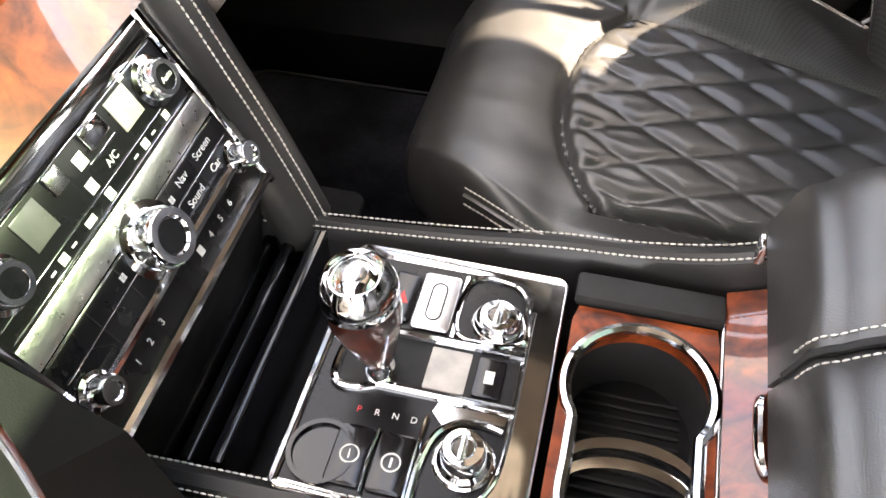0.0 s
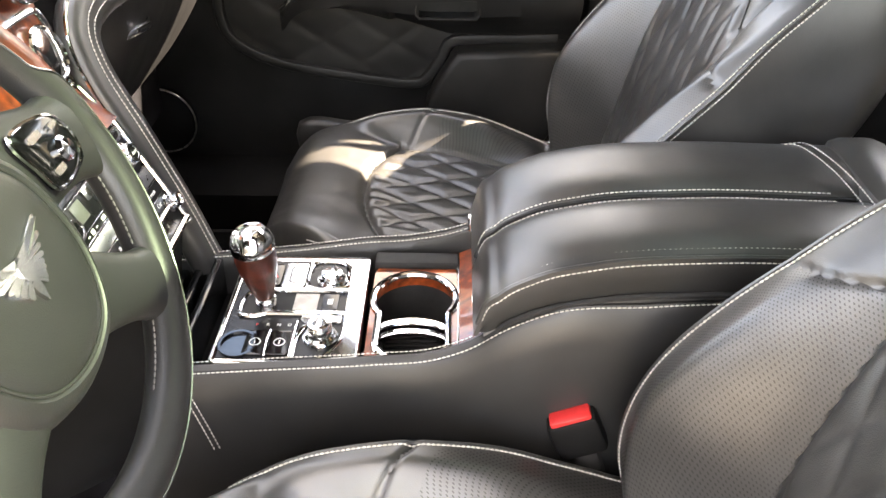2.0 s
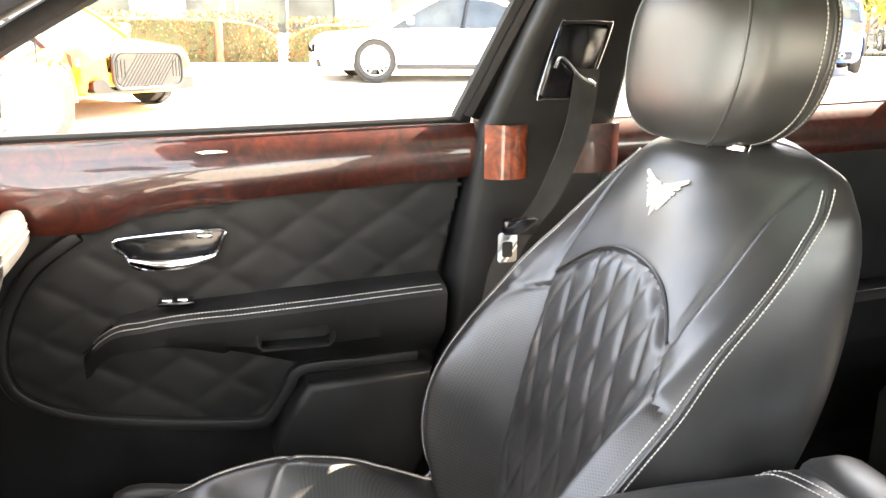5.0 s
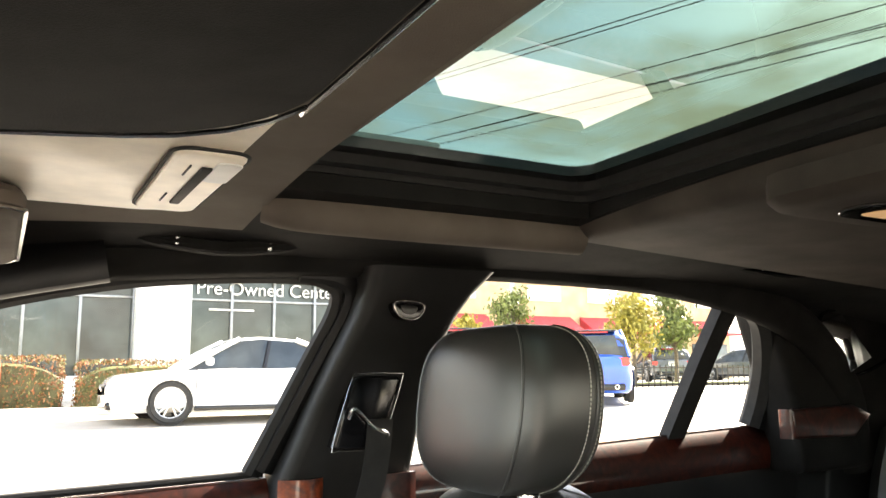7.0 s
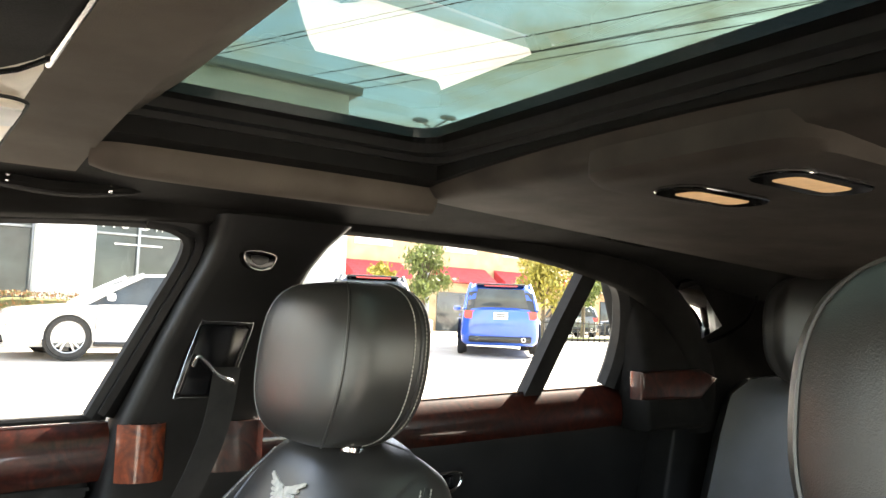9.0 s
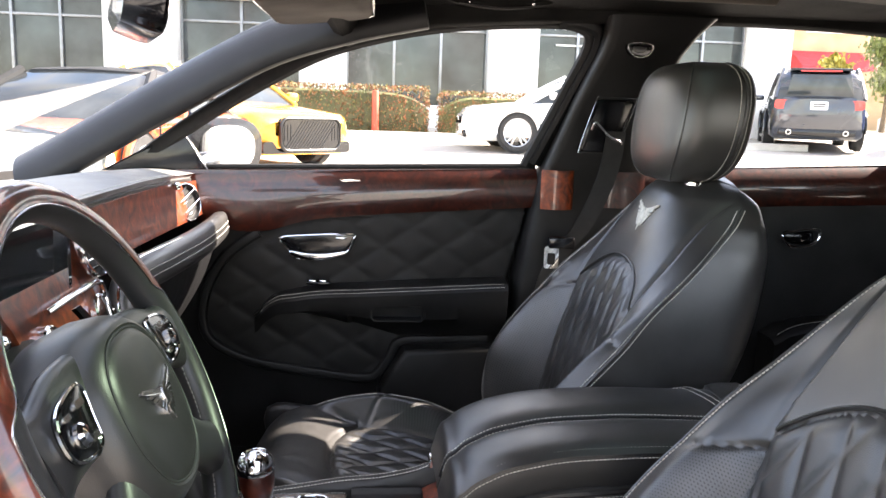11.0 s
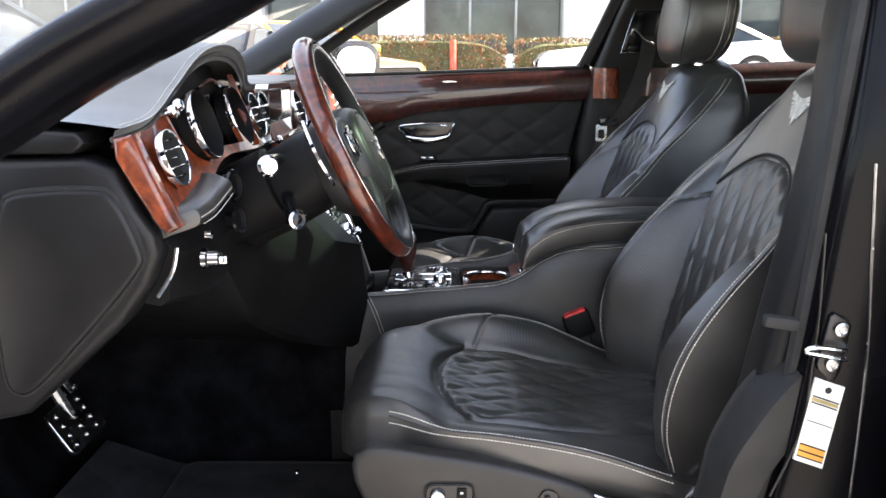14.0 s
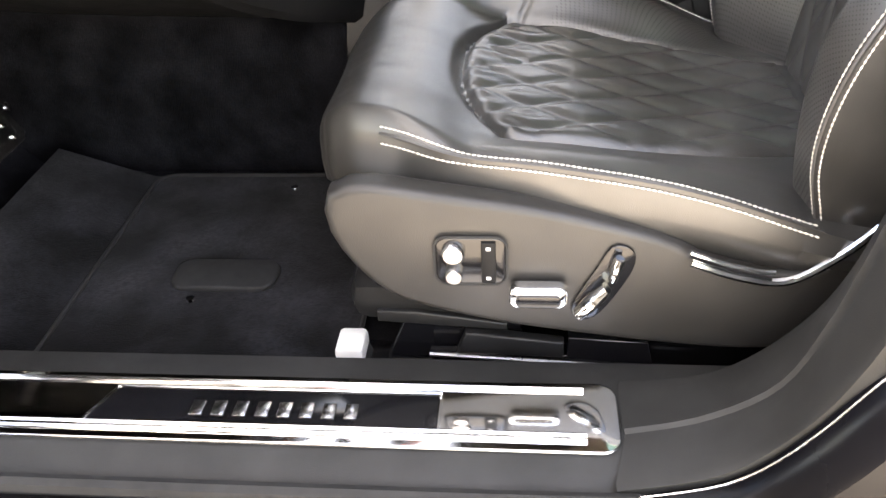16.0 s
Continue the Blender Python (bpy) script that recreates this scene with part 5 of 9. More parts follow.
        lx += 0.012 * (ly / 0.14) ** 2 * (lx < 0) + 0.20 * lz * 0.55
        return Vector((HX + lx, yc + ly, HZ + lz))
    nu, nv = 44, 72
    hr = part("headrest", loft([[head(math.pi * (i / nu - 0.5), 2 * math.pi * j / nv) for j in range(nv)] for i in range(nu + 1)]), LEATHER, s)
    for sg in (-1, 1):
        for ph, kind in ((-0.80, 0), (0.10, 1), (0.34, 1)):
            ang = ph if sg > 0 else math.pi - ph
            line = [head(t, ang) for t in np.linspace(-1.28, 1.28, 70)]
            out = Vector((0, sg * 0.0006, 0))
            if kind:
                part("headrest_stitching", stitches([p + out for p in line], length=0.0038, r=0.0008), THREAD, hr)
            else:
                part("headrest_seam", tube([p + out for p in line], 0.0018, 6), LEATHER, hr)
        part("headrest_seam", tube([head(t, 0.22 if sg > 0 else math.pi - 0.22) + Vector((0, sg * 0.0006, 0)) for t in np.linspace(-1.28, 1.28, 60)], 0.0018, 6), LEATHER, hr)
        part("headrest_post", lathe([(0.006, 0), (0.006, 0.06)], pose(0.566, yc + sg * 0.06, 1.07, 0, 6), 12), CHROME, s, "chrome headrest post")
        part("post_bezel", lathe([(0.016, 0), (0.016, 0.005), (0.009, 0.009), (0.0, 0.009)], pose(0.568, yc + sg * 0.06, 1.112, 0, 6), 16), CHROME, s)
    # base
    top = [(-0.150, 0.622), (-0.119, 0.632), (-0.058, 0.623), (0.042, 0.606), (0.143, 0.578), (0.175, 0.560), (0.253, 0.542), (0.304, 0.572), (0.36, 0.60)]
    bot = [(0.37, 0.52), (0.31, 0.49), (0.24, 0.452), (0.04, 0.472), (-0.069, 0.497), (-0.115, 0.522), (-0.146, 0.565), (-0.155, 0.598)]
    out = [(p.x, p.z) for p in smooth_path([(x, 0, z) for x, z in top + bot], 60, True)]
    yo, yi = yc + side * 0.236, yc - side * 0.225
    base = []
    for x in np.linspace(-0.150, 0.36, 40):
        w = min(0.222, cush_w(x - 0.020) * 0.97)
        zt, zb = interp(x, [p for p, q in top], [q for p, q in top]) - 0.03, interp(x, [-0.150, -0.115, -0.069, 0.04, 0.24, 0.36], [0.545, 0.522, 0.497, 0.472, 0.452, 0.50])
        base.append([Vector((x, yc + a, b)) for a, b in ((-w, zt), (-w, zb + 0.012), (-w + 0.02, zb), (w - 0.02, zb), (w, zb + 0.012), (w, zt))])
    part("base_shield", loft(base), SHIELD, s)
    part("side_shield", prism(out, "y", min(yo, yo - side * 0.03), max(yo, yo - side * 0.03), 0.009), SHIELD, s, "soft black side shield")
    ys = yo + side * 0.0005
    pm = lambda z0, z1: (min(ys + side * z0, ys + side * z1), max(ys + side * z0, ys + side * z1))
    panel = part("memory_panel", prism(rrect(-0.012, 0.537, 0.062, 0.050, 0.010), "y", *pm(0, 0.004), 0.0015), GLOSS_BLACK, s)
    part("panel_rim", tube(smooth_path([(x, ys + side * 0.004, z) for x, z in rrect(-0.012, 0.537, 0.064, 0.052, 0.011)], 50, True), 0.0012, 6, True), RUBBER, panel)
    for z, r in ((0.548, 0.0105), (0.524, 0.0085)):
        part("round_button", lathe([(r, 0), (r, 0.005), (r * 0.8, 0.008), (0, 0.008)], pose(-0.027, ys + side * 0.004, z, 90 * -side), 20), CHROME_SATIN, panel)
    part("rocker_button", box((0.004, ys + side * 0.005, 0.537), (0.013, 0.004, 0.044), 0.0015), PLASTIC, panel)
    for dz in (0.016, -0.016):
        part("button_mark", box((0.004, ys + side * 0.0075, 0.537 + dz), (0.004, 0.0006, 0.003)), WHITE, panel)
    lv = part("cushion_switch", prism(rrect(0.048, 0.508, 0.052, 0.024, 0.009), "y", *pm(0.004, 0.018), 0.003), CHROME, s, "chrome seat switch")
    part("switch_cap", prism(rrect(0.048, 0.506, 0.040, 0.013, 0.005), "y", *pm(0.017, 0.020), 0.001), GLOSS_BLACK, lv)
    rec = [(0.078, 0.49), (0.10, 0.482), (0.128, 0.53), (0.130, 0.556), (0.112, 0.562), (0.10, 0.54)]
    part("recline_recess", prism([(p.x, p.z) for p in smooth_path([(x, 0, z) for x, z in rec], 30, True)], "y", *pm(0, 0.003), 0.001), GLOSS_BLACK, s)
    for pts, w in (([(0.084, 0.492), (0.108, 0.523)], 0.010), ([(0.112, 0.532), (0.117, 0.555)], 0.0075)):
        pth = [Vector((x, ys + side * 0.011, z)) for x, z in pts]
        part("recline_switch", tube(smooth_path(pth, 8), lambda q, w=w: w * (0.75 + 0.25 * math.sin(math.pi * q)), 10, flat=0.7, up=Vector((0, side, 0))), CHROME, s, "chrome recline switch")
    tr = smooth_path([(0.178, ys + side * 0.006, 0.556), (0.22, ys + side * 0.006, 0.541), (0.262, ys + side * 0.006, 0.537), (0.30, ys + side * 0.006, 0.565), (0.325, ys + side * 0.004, 0.592)], 30)
    part("chrome_trim", tube(tr, 0.004, 8), CHROME, s, "chrome trim blade")
    part("chrome_trim", tube([p + Vector((-0.002, 0, 0.010)) for p in tr[:14]], 0.0025, 8), CHROME, s, "chrome trim blade")
    # runners
    for sg in (-1, 1):
        yr = yc + sg * 0.17
        rn = part("runner", box((0.06, yr, 0.372), (0.42, 0.035, 0.022), 0.004), STEEL if sg * side < 0 else GLOSS_BLACK, s)
        part("runner_cap", box((-0.140, yr, 0.384), (0.032, 0.040, 0.030), 0.006), WHITE if sg == side and side < 0 else GLOSS_BLACK, rn)
        part("riser", prism([(-0.10, 0.38), (0.06, 0.38), (0.03, 0.47), (-0.06, 0.48)], "y", yr - 0.012, yr + 0.012, 0.003), GLOSS_BLACK, rn)
        part("riser", prism([(0.16, 0.38), (0.28, 0.38), (0.30, 0.47), (0.18, 0.46)], "y", yr - 0.012, yr + 0.012, 0.003), GLOSS_BLACK, rn)
    part("runner_cover", prism([(-0.022, 0.416), (0.086, 0.412), (0.086, 0.433), (-0.012, 0.444)], "y", *sorted((yc + side * 0.196, yc + side * 0.209)), 0.003), DASH_LEATHER, s)
    part("runner_cover", prism([(-0.10, 0.455), (0.03, 0.446), (0.03, 0.455), (-0.06, 0.468), (-0.10, 0.468)], "y", *sorted((yc + side * 0.190, yc + side * 0.206)), 0.002), DASH_LEATHER, s)
    # Thin steel tubes stand in for the highlights along the gloss black runner.
    part("runner_glint", tube([Vector((-0.05, yc + side * 0.205, 0.411)), Vector((0.175, yc + side * 0.205, 0.397))], 0.0024, 6), STEEL, s)
    part("runner_glint", tube([Vector((0.183, yc + side * 0.205, 0.387)), Vector((0.26, yc + side * 0.205, 0.381))], 0.002, 6), STEEL, s)
    part("runner_side", prism([(-0.05, 0.36), (0.27, 0.36), (0.27, 0.384), (0.18, 0.392), (0.17, 0.43), (0.09, 0.435), (0.09, 0.41), (-0.05, 0.411)], "y", *sorted((yc + side * 0.19, yc + side * 0.203)), 0.003), GLOSS_BLACK, s)
    part("pan", box((0.08, yc, 0.47), (0.42, 0.40, 0.05), 0.02), PLASTIC, s)
    for ob in s.children:
        if ob.name.split(".")[0] in ("cushion", "base_shield", "side_shield", "memory_panel", "cushion_switch", "recline_recess", "recline_switch", "chrome_trim"):
            lift = {"memory_panel": 0.020, "cushion_switch": 0.018, "recline_recess": 0.012, "recline_switch": 0.012, "chrome_trim": 0.004}.get(ob.name.split(".")[0], 0)
            ob.matrix_basis = Matrix.Translation((0, 0, rise) if ob.name.split(".")[0] == "cushion" else (dxc - (0.015 if lift else 0), 0, lift))
    return s


front_seat(-0.385, -1, "black quilted leather driver seat with cream stitching", 0.025, 0.018)
front_seat(0.385, 1, "black quilted leather front passenger seat with cream stitching", -0.01, 0.0, 0.034)

buckle = thing("belt_buckle", (0.22, -0.128, 0.58), "black seat belt buckle with a red release button", "belt buckle")
part("stalk", tube([Vector((0.285, -0.128, 0.52)), Vector((0.262, -0.128, 0.57)), Vector((0.246, -0.126, 0.62))], 0.016, 10, flat=0.6), RUBBER, buckle)
mb = pose(0.240, -0.126, 0.638, 0, -22, 0)
part("housing", box((0, 0, 0), (0.052, 0.026, 0.05), 0.007, None), PLASTIC, buckle).matrix_basis = mb
part("release_button", box((0, 0, 0.0235), (0.042, 0.019, 0.010), 0.003), RED, buckle, "red release button").matrix_basis = mb

# ---------------------------------------------------------------- rear seats, seen past the front ones
def bench_seat(yc, label):
    s = thing("bench_seat", (1.5, yc, 0.37), label, "car seat", group="rear seats")
    part("cushion", loft([[Vector((x, yc + a * w, z0 + b)) for a, b in ((-1, -0.20), (-1, -0.02), (-0.9, 0.015), (-0.6, 0.0), (0.6, 0.0), (0.9, 0.015), (1, -0.02), (1, -0.20))] for x, w, z0 in ((1.12, 0.20, 0.60), (1.14, 0.25, 0.635), (1.2, 0.27, 0.65), (1.6, 0.27, 0.61))]), LEATHER, s)
    part("backrest", loft([[Vector((x0 + b, yc + a * w, z)) for a, b in ((-1, 0.16), (-1, 0.0), (-0.85, -0.03), (-0.6, 0.0), (0.6, 0.0), (0.85, -0.03), (1, 0.0), (1, 0.16))] for z, w, x0 in ((0.6, 0.27, 1.55), (0.8, 0.27, 1.61), (1.04, 0.262, 1.68), (1.13, 0.245, 1.70), (1.165, 0.21, 1.725), (1.175, 0.16, 1.75))]), LEATHER, s)
    rows = []
    for i in range(25):
        th = math.pi * (i / 24 - 0.5)
        f = lambda q, e: math.copysign(abs(q) ** e, q)
        rows.append([Vector((1.735 + 0.065 * f(math.cos(th), 0.6) * f(math.sin(p), 0.7) + 0.004 * math.sin(14 * math.cos(p)), yc + 0.158 * f(math.cos(th), 0.6) * f(math.cos(p), 0.6), 1.277 + 0.122 * f(math.sin(th), 0.7))) for p in np.linspace(0, 2 * math.pi, 48, endpoint=False)])
    part("headrest", loft(rows), LEATHER, s)
    bm = bm_new()
    winged_badge(bm, lambda a, u, h: Vector((1.690 + 0.15 * u - h, yc + a, 1.105 + u)), 0.050, 0.002)
    part("badge", bm, BADGE, s, "silver embroidered winged badge", smooth=False)


bench_seat(0.40, "black leather rear seat with a ruched headrest on the passenger side")
bench_seat(-0.40, "black leather rear seat behind the driver seat")

# ---------------------------------------------------------------- centre console
YC = 0.018
console = thing("centre_console", (0.05, YC, 0.36), "black leather centre console with chrome selector plate and walnut trim", "console")
near_z = curve_of([-0.24, -0.164, -0.06, 0.035, 0.10, 0.13, 0.165, 0.20, 0.30, 0.60], [0.682, 0.688, 0.697, 0.705, 0.714, 0.727, 0.752, 0.770, 0.782, 0.79])
far_z = curve_of([-0.26, -0.187, -0.057, 0.006, 0.068, 0.129, 0.17, 0.22, 0.60], [0.667, 0.675, 0.690, 0.700, 0.706, 0.722, 0.745, 0.765, 0.79])
YN, YF = YC - 0.115, YC + 0.106
for nm, zf, y0, sg in (("near_wall", near_z, YN, -1), ("far_wall", far_z, YF, 1)):
    rings = []
    for x in np.linspace(-0.235, 0.62, 90):
        z = zf(x)
        low = 0.36
        rings.append([Vector((x, y0 + sg * a, b)) for a, b in ((-0.016, z - 0.05), (-0.013, z - 0.012), (-0.010, z - 0.003), (-0.004, z + 0.001), (0.003, z - 0.001), (0.008, z - 0.008), (0.013, z - 0.04), (0.022, z - 0.12), (0.028, low), (-0.016, low))])
    part(nm, loft(rings), WHEEL_LEATHER, console)
    a = [Vector((x, y0 + sg * -0.009, zf(x) + 0.0005)) for x in np.linspace(-0.22, 0.45, 150)]
    b = [Vector((x, y0 + sg * 0.006, zf(x) - 0.0015)) for x in np.linspace(-0.22, 0.45, 150)]
    part("edge_stitching", stitches(a, b), THREAD, console)
diagonal = smooth_path([(-0.166, YN - 0.012, 0.694), (-0.152, YN - 0.0175, 0.668), (-0.138, YN - 0.024, 0.632), (-0.128, YN - 0.028, 0.60)], 30)
part("corner_seam", stitches(diagonal, [p + Vector((0.006, 0, 0.002)) for p in diagonal]), THREAD, console)
part("tray_floor", box((-0.19, YC, 0.60), (0.12, 0.20, 0.01), 0.002), RUBBER, console)
part("tray_wall", box((-0.245, YC, 0.66), (0.012, 0.20, 0.13), 0.003), PLASTIC, console)
for k, x in enumerate((-0.215, -0.195, -0.172)):
    part("tray_slat", box((x, YC, 0.63 + 0.008 * k), (0.010, 0.196, 0.06), 0.003), GLOSS_BLACK, console)
part("core", box((0.2, YC, 0.5), (0.74, 0.19, 0.26), 0.01), PLASTIC, console)

# selector plate
PZ = 0.694
selector = part("selector_plate", prism(rrect(-0.057, 0.0015, 0.150, 0.187, 0.008), "z", PZ - 0.05, PZ, 0.002), CHROME, console, "polished chrome selector plate")


def inlay(name, pts, h, mat, n=0, label="", base=0.0, bevel=0.0):
    """A flat piece let into the plate: its outline in the plan and its height."""
    if n:
        pts = [(p.x, p.y) for p in smooth_path([(x, y, 0) for x, y in pts], n, True)]
    return part(name, prism(pts, "z", PZ + base, PZ + h, bevel), mat, selector, label)


def bead(name, pts, r, n=40, closed=False, z=0.0):
    return part(name, tube(smooth_path([(x, y, PZ + z + r * 0.5) for x, y in pts], n, closed), r, 8, closed), CHROME, selector)


main = [(-0.124, -0.086), (-0.124, 0.078)] + [(x, 0.083) for x in (-0.119, -0.012)] + [(-0.003, 0.074), (-0.002, -0.050), (-0.008, -0.070), (-0.024, -0.085), (-0.040, -0.0885)]
inlay("black_inlay", main, 0.0008, PIANO, label="gloss black inlay", base=-0.002)
bead("inlay_rim", [(-0.126, -0.088), (-0.126, 0.0), (-0.126, 0.085)], 0.0014)
bead("inlay_rim", [(-0.001, 0.06), (-0.0005, 0.0), (-0.001, -0.048), (-0.007, -0.070), (-0.024, -0.087), (-0.06, -0.0905), (-0.12, -0.0895)], 0.0016, 60)
# far row: warning button, pale button, rotary dial
inlay("hazard_button", rrect(-0.089, 0.053, 0.018, 0.040, 0.003), 0.0035, GLOSS_BLACK, base=0.0008, bevel=0.0008)
inlay("hazard_mark", [(-0.094, 0.047), (-0.084, 0.047), (-0.089, 0.057)], 0.0040, RED, label="red warning triangle", base=0.0034)
pale = inlay("pale_button", rrect(-0.0655, 0.053, 0.026, 0.046, 0.003), 0.0035, CHROME_SATIN, label="bright satin double button", base=0.0008, bevel=0.0008)
part("button_slot", tube(smooth_path([(x, y, PZ + 0.0036) for x, y in rrect(-0.0655, 0.053, 0.010, 0.030, 0.0049)], 30, True), 0.0006, 6, True), RUBBER, pale)
inlay("divider", rrect(-0.0495, 0.053, 0.0025, 0.052, 0.001), 0.003, CHROME, base=0.0008)
well = [(-0.046, 0.032), (-0.046, 0.076), (-0.020, 0.079), (-0.008, 0.070), (-0.005, 0.050), (-0.006, 0.032)]
bead("dial_surround", well, 0.0020, 50, True, 0.001)
# selector gate between two bars
bead("bar_strip", [(-0.086, 0.024), (-0.04, 0.0245), (-0.001, 0.0245)], 0.0034, 20, z=0.001)
bead("bar_strip", [(-0.086, -0.016), (-0.04, -0.016), (0.000, -0.016)], 0.0034, 20, z=0.001)
bead("gate_frame", [(-0.086, 0.024), (-0.104, 0.023), (-0.113, 0.012), (-0.1155, -0.006), (-0.112, -0.019), (-0.100, -0.021), (-0.086, -0.016)], 0.0028, 50, z=0.001)
inlay("gate_slot", [(-0.110, 0.014), (-0.112, -0.004), (-0.108, -0.016), (-0.092, -0.016), (-0.06, -0.011), (-0.06, 0.019), (-0.098, 0.019)], 0.0014, RUBBER, 40, base=0.0008)
inlay("gate_slider", rrect(-0.046, 0.004, 0.026, 0.030, 0.001), 0.0022, READOUT, label="grey sliding cover", base=0.0008)
key = inlay("push_button", rrect(-0.0195, 0.004, 0.018, 0.028, 0.002), 0.0032, GLOSS_BLACK, base=0.0008, bevel=0.0006)
part("button_mark", box((-0.0195, 0.004, PZ + 0.0034), (0.006, 0.009, 0.0004)), WHITE, key)
# near row: cup, parking keys, rotary dial on a rounded base
part("selector_cup", lathe([(0.0205, 0), (0.0205, 0.003), (0.0175, 0.003), (0.0165, -0.002), (0.0, -0.002)], Matrix.Translation((-0.105, -0.066, PZ + 0.001)), 28), GLOSS_BLACK, selector)
for x in (-0.089, -0.064):
    key = inlay("parking_key", rrect(x + 0.001, -0.064, 0.022, 0.038, 0.003), 0.0034, GLOSS_BLACK, base=0.0008, bevel=0.0008)
    part("key_ring", tube([Vector((x + 0.001 + 0.0055 * math.cos(t), -0.064 + 0.0055 * math.sin(t), PZ + 0.0036)) for t in np.linspace(0, 2 * math.pi, 20, endpoint=False)], 0.0006, 6, True), WHITE, key)
    part("key_mark", box((x + 0.001, -0.064, PZ + 0.0036), (0.0014, 0.006, 0.0004)), WHITE, key)
bead("key_divider", [(-0.0755, -0.044), (-0.0765, -0.064), (-0.0755, -0.085)], 0.0013, z=0.002)
bead("key_divider", [(-0.050, -0.030), (-0.0505, -0.060), (-0.050, -0.086)], 0.0016, z=0.002)
for k, text in enumerate(("P", "R", "N", "D")):
    words("lettering", text, 0.0058, pose(-0.092 + 0.0115 * k, -0.034, PZ + 0.0012), WHITE if k else RED, selector)
sweep = [(-0.047, -0.086), (-0.047, -0.060), (-0.042, -0.040), (-0.030, -0.030), (-0.014, -0.028), (-0.004, -0.030)]
bead("dial_sweep", sweep, 0.0026, 40, z=0.001)
inlay("dial_shelf", [(-0.048, -0.026), (-0.040, -0.034), (-0.028, -0.028), (-0.004, -0.026), (-0.003, -0.020), (-0.046, -0.020)], 0.0026, CHROME, base=0.0008)
for cy, h, base_r in ((0.046, 0.011, 0.0175), (-0.053, 0.020, 0.0185)):
    m = Matrix.Translation((-0.0225, cy, PZ + 0.0008))
    part("dial_base", lathe([(base_r, 0), (base_r, 0.002), (base_r * 0.93, 0.0034), (base_r * 0.84, 0.0034)], m, 32, False), CHROME, selector)
    kn = part("rotary_dial", lathe([(0.0155, 0), (0.0158, 0.004), (0.0135, 0.006), (0.0130, h - 0.003), (0.0115, h), (0.0075, h + 0.0005), (0.006, h - 0.001), (0.0, h - 0.001)], m, 36), CHROME, selector, "chrome rotary dial")
    part("dial_grip", box((-0.0225, cy, PZ + h + 0.002), (0.0045, 0.019, 0.004), 0.0018), CHROME_SATIN, kn)

lever = thing("gear_lever", (-0.086, -0.005, PZ), "burr walnut gear lever with a chrome cap", "gear lever")
lm = pose(-0.0865, -0.005, PZ + 0.002, 1, -4, 0)
part("collar", lathe([(0.012, 0), (0.0115, 0.012), (0.009, 0.018), (0.0085, 0.022)], lm, 24), CHROME, lever)
part("grip", lathe([(0.0095, 0.014), (0.0125, 0.024), (0.0165, 0.038), (0.0202, 0.053), (0.0222, 0.066), (0.0218, 0.077)], lm, 28), BURL_DARK, lever, "burr walnut grip")
part("cap", lathe([(0.0215, 0.076), (0.0230, 0.079), (0.0228, 0.087), (0.0205, 0.094), (0.0165, 0.0995), (0.0145, 0.0985), (0.0135, 0.097), (0.0115, 0.0985), (0.008, 0.1005), (0.0, 0.101)], lm, 32), CHROME, lever, "polished chrome cap")
part("cap_button", lathe([(0.0085, 0.099), (0.0085, 0.1015), (0.006, 0.103), (0.0, 0.103)], lm, 20), CHROME_SATIN, lever)

# walnut with the cup holders
WZ = 0.690
def cup_outline(grow):
    """A round cup running into a square-ended one."""
    r, c = 0.046 + grow, (0.072, 0.020)
    pts = [(c[0] + r * math.cos(radians(t)), c[1] + r * math.sin(radians(t))) for t in range(-34, 215, 8)]
    hw = 0.038 + grow
    tail = [(0.072 - hw, -0.012), (0.072 - hw, -0.036), (0.072 - hw, -0.060), (0.072 - hw + 0.006, -0.069), (0.072 - hw + 0.016, -0.078 - grow), (0.072, -0.082 - grow),
            (0.072 + hw - 0.016, -0.078 - grow), (0.072 + hw - 0.006, -0.069), (0.072 + hw, -0.060), (0.072 + hw, -0.036), (0.072 + hw, -0.012)]
    return pts + tail


bm = bm_new()
inner = cup_outline(0.0)
outer = []
for x, y in inner:
    dx, dy = x - 0.0715, y + 0.005
    k = min((0.0475 / abs(dx)) if dx else 9e9, ((0.082 if dy > 0 else 0.082) / abs(dy)) if dy else 9e9)
    outer.append((0.0715 + dx * k, -0.005 + dy * k))
part("cup_wood", plate_ring(outer, inner, "z", WZ - 0.03, WZ), BURL, console, "burr walnut surround", smooth=False)
part("cup_rim", tube(smooth_path([(x, y, WZ + 0.001) for x, y in inner], 90, True), 0.0036, 8, True, flat=1.2), CHROME, console, "chrome cup holder rim")
wall = bm_new()
add_rings(wall, [[Vector((x, y, z)) for x, y in cup_outline(g)] for z, g in ((WZ, 0.001), (WZ - 0.06, -0.003), (WZ - 0.062, -0.02))], False, True)
part("cup_well", wall, RUBBER, console)
for k in range(16):
    part("well_rib", box((0.072, -0.072 + k * 0.008, WZ - 0.059), (0.070, 0.0025, 0.003), 0.001), RUBBER, console)
for dy, dz, hgt in ((0.0, 0.0, 0.010), (-0.010, -0.006, 0.008)):
    arc = [(0.072 - 0.037 * math.cos(t), -0.034 + dy + 0.017 * math.sin(t), WZ + dz) for t in np.linspace(0, math.pi, 24)]
    part("cup_divider", loft([[p + Vector((0, q, b)) for q, b in ((-0.0035, 0.0), (0.0035, 0.0), (0.003, -hgt), (-0.003, -hgt))] for p in smooth_path(arc, 30)]), CHROME, console, "curved chrome divider")
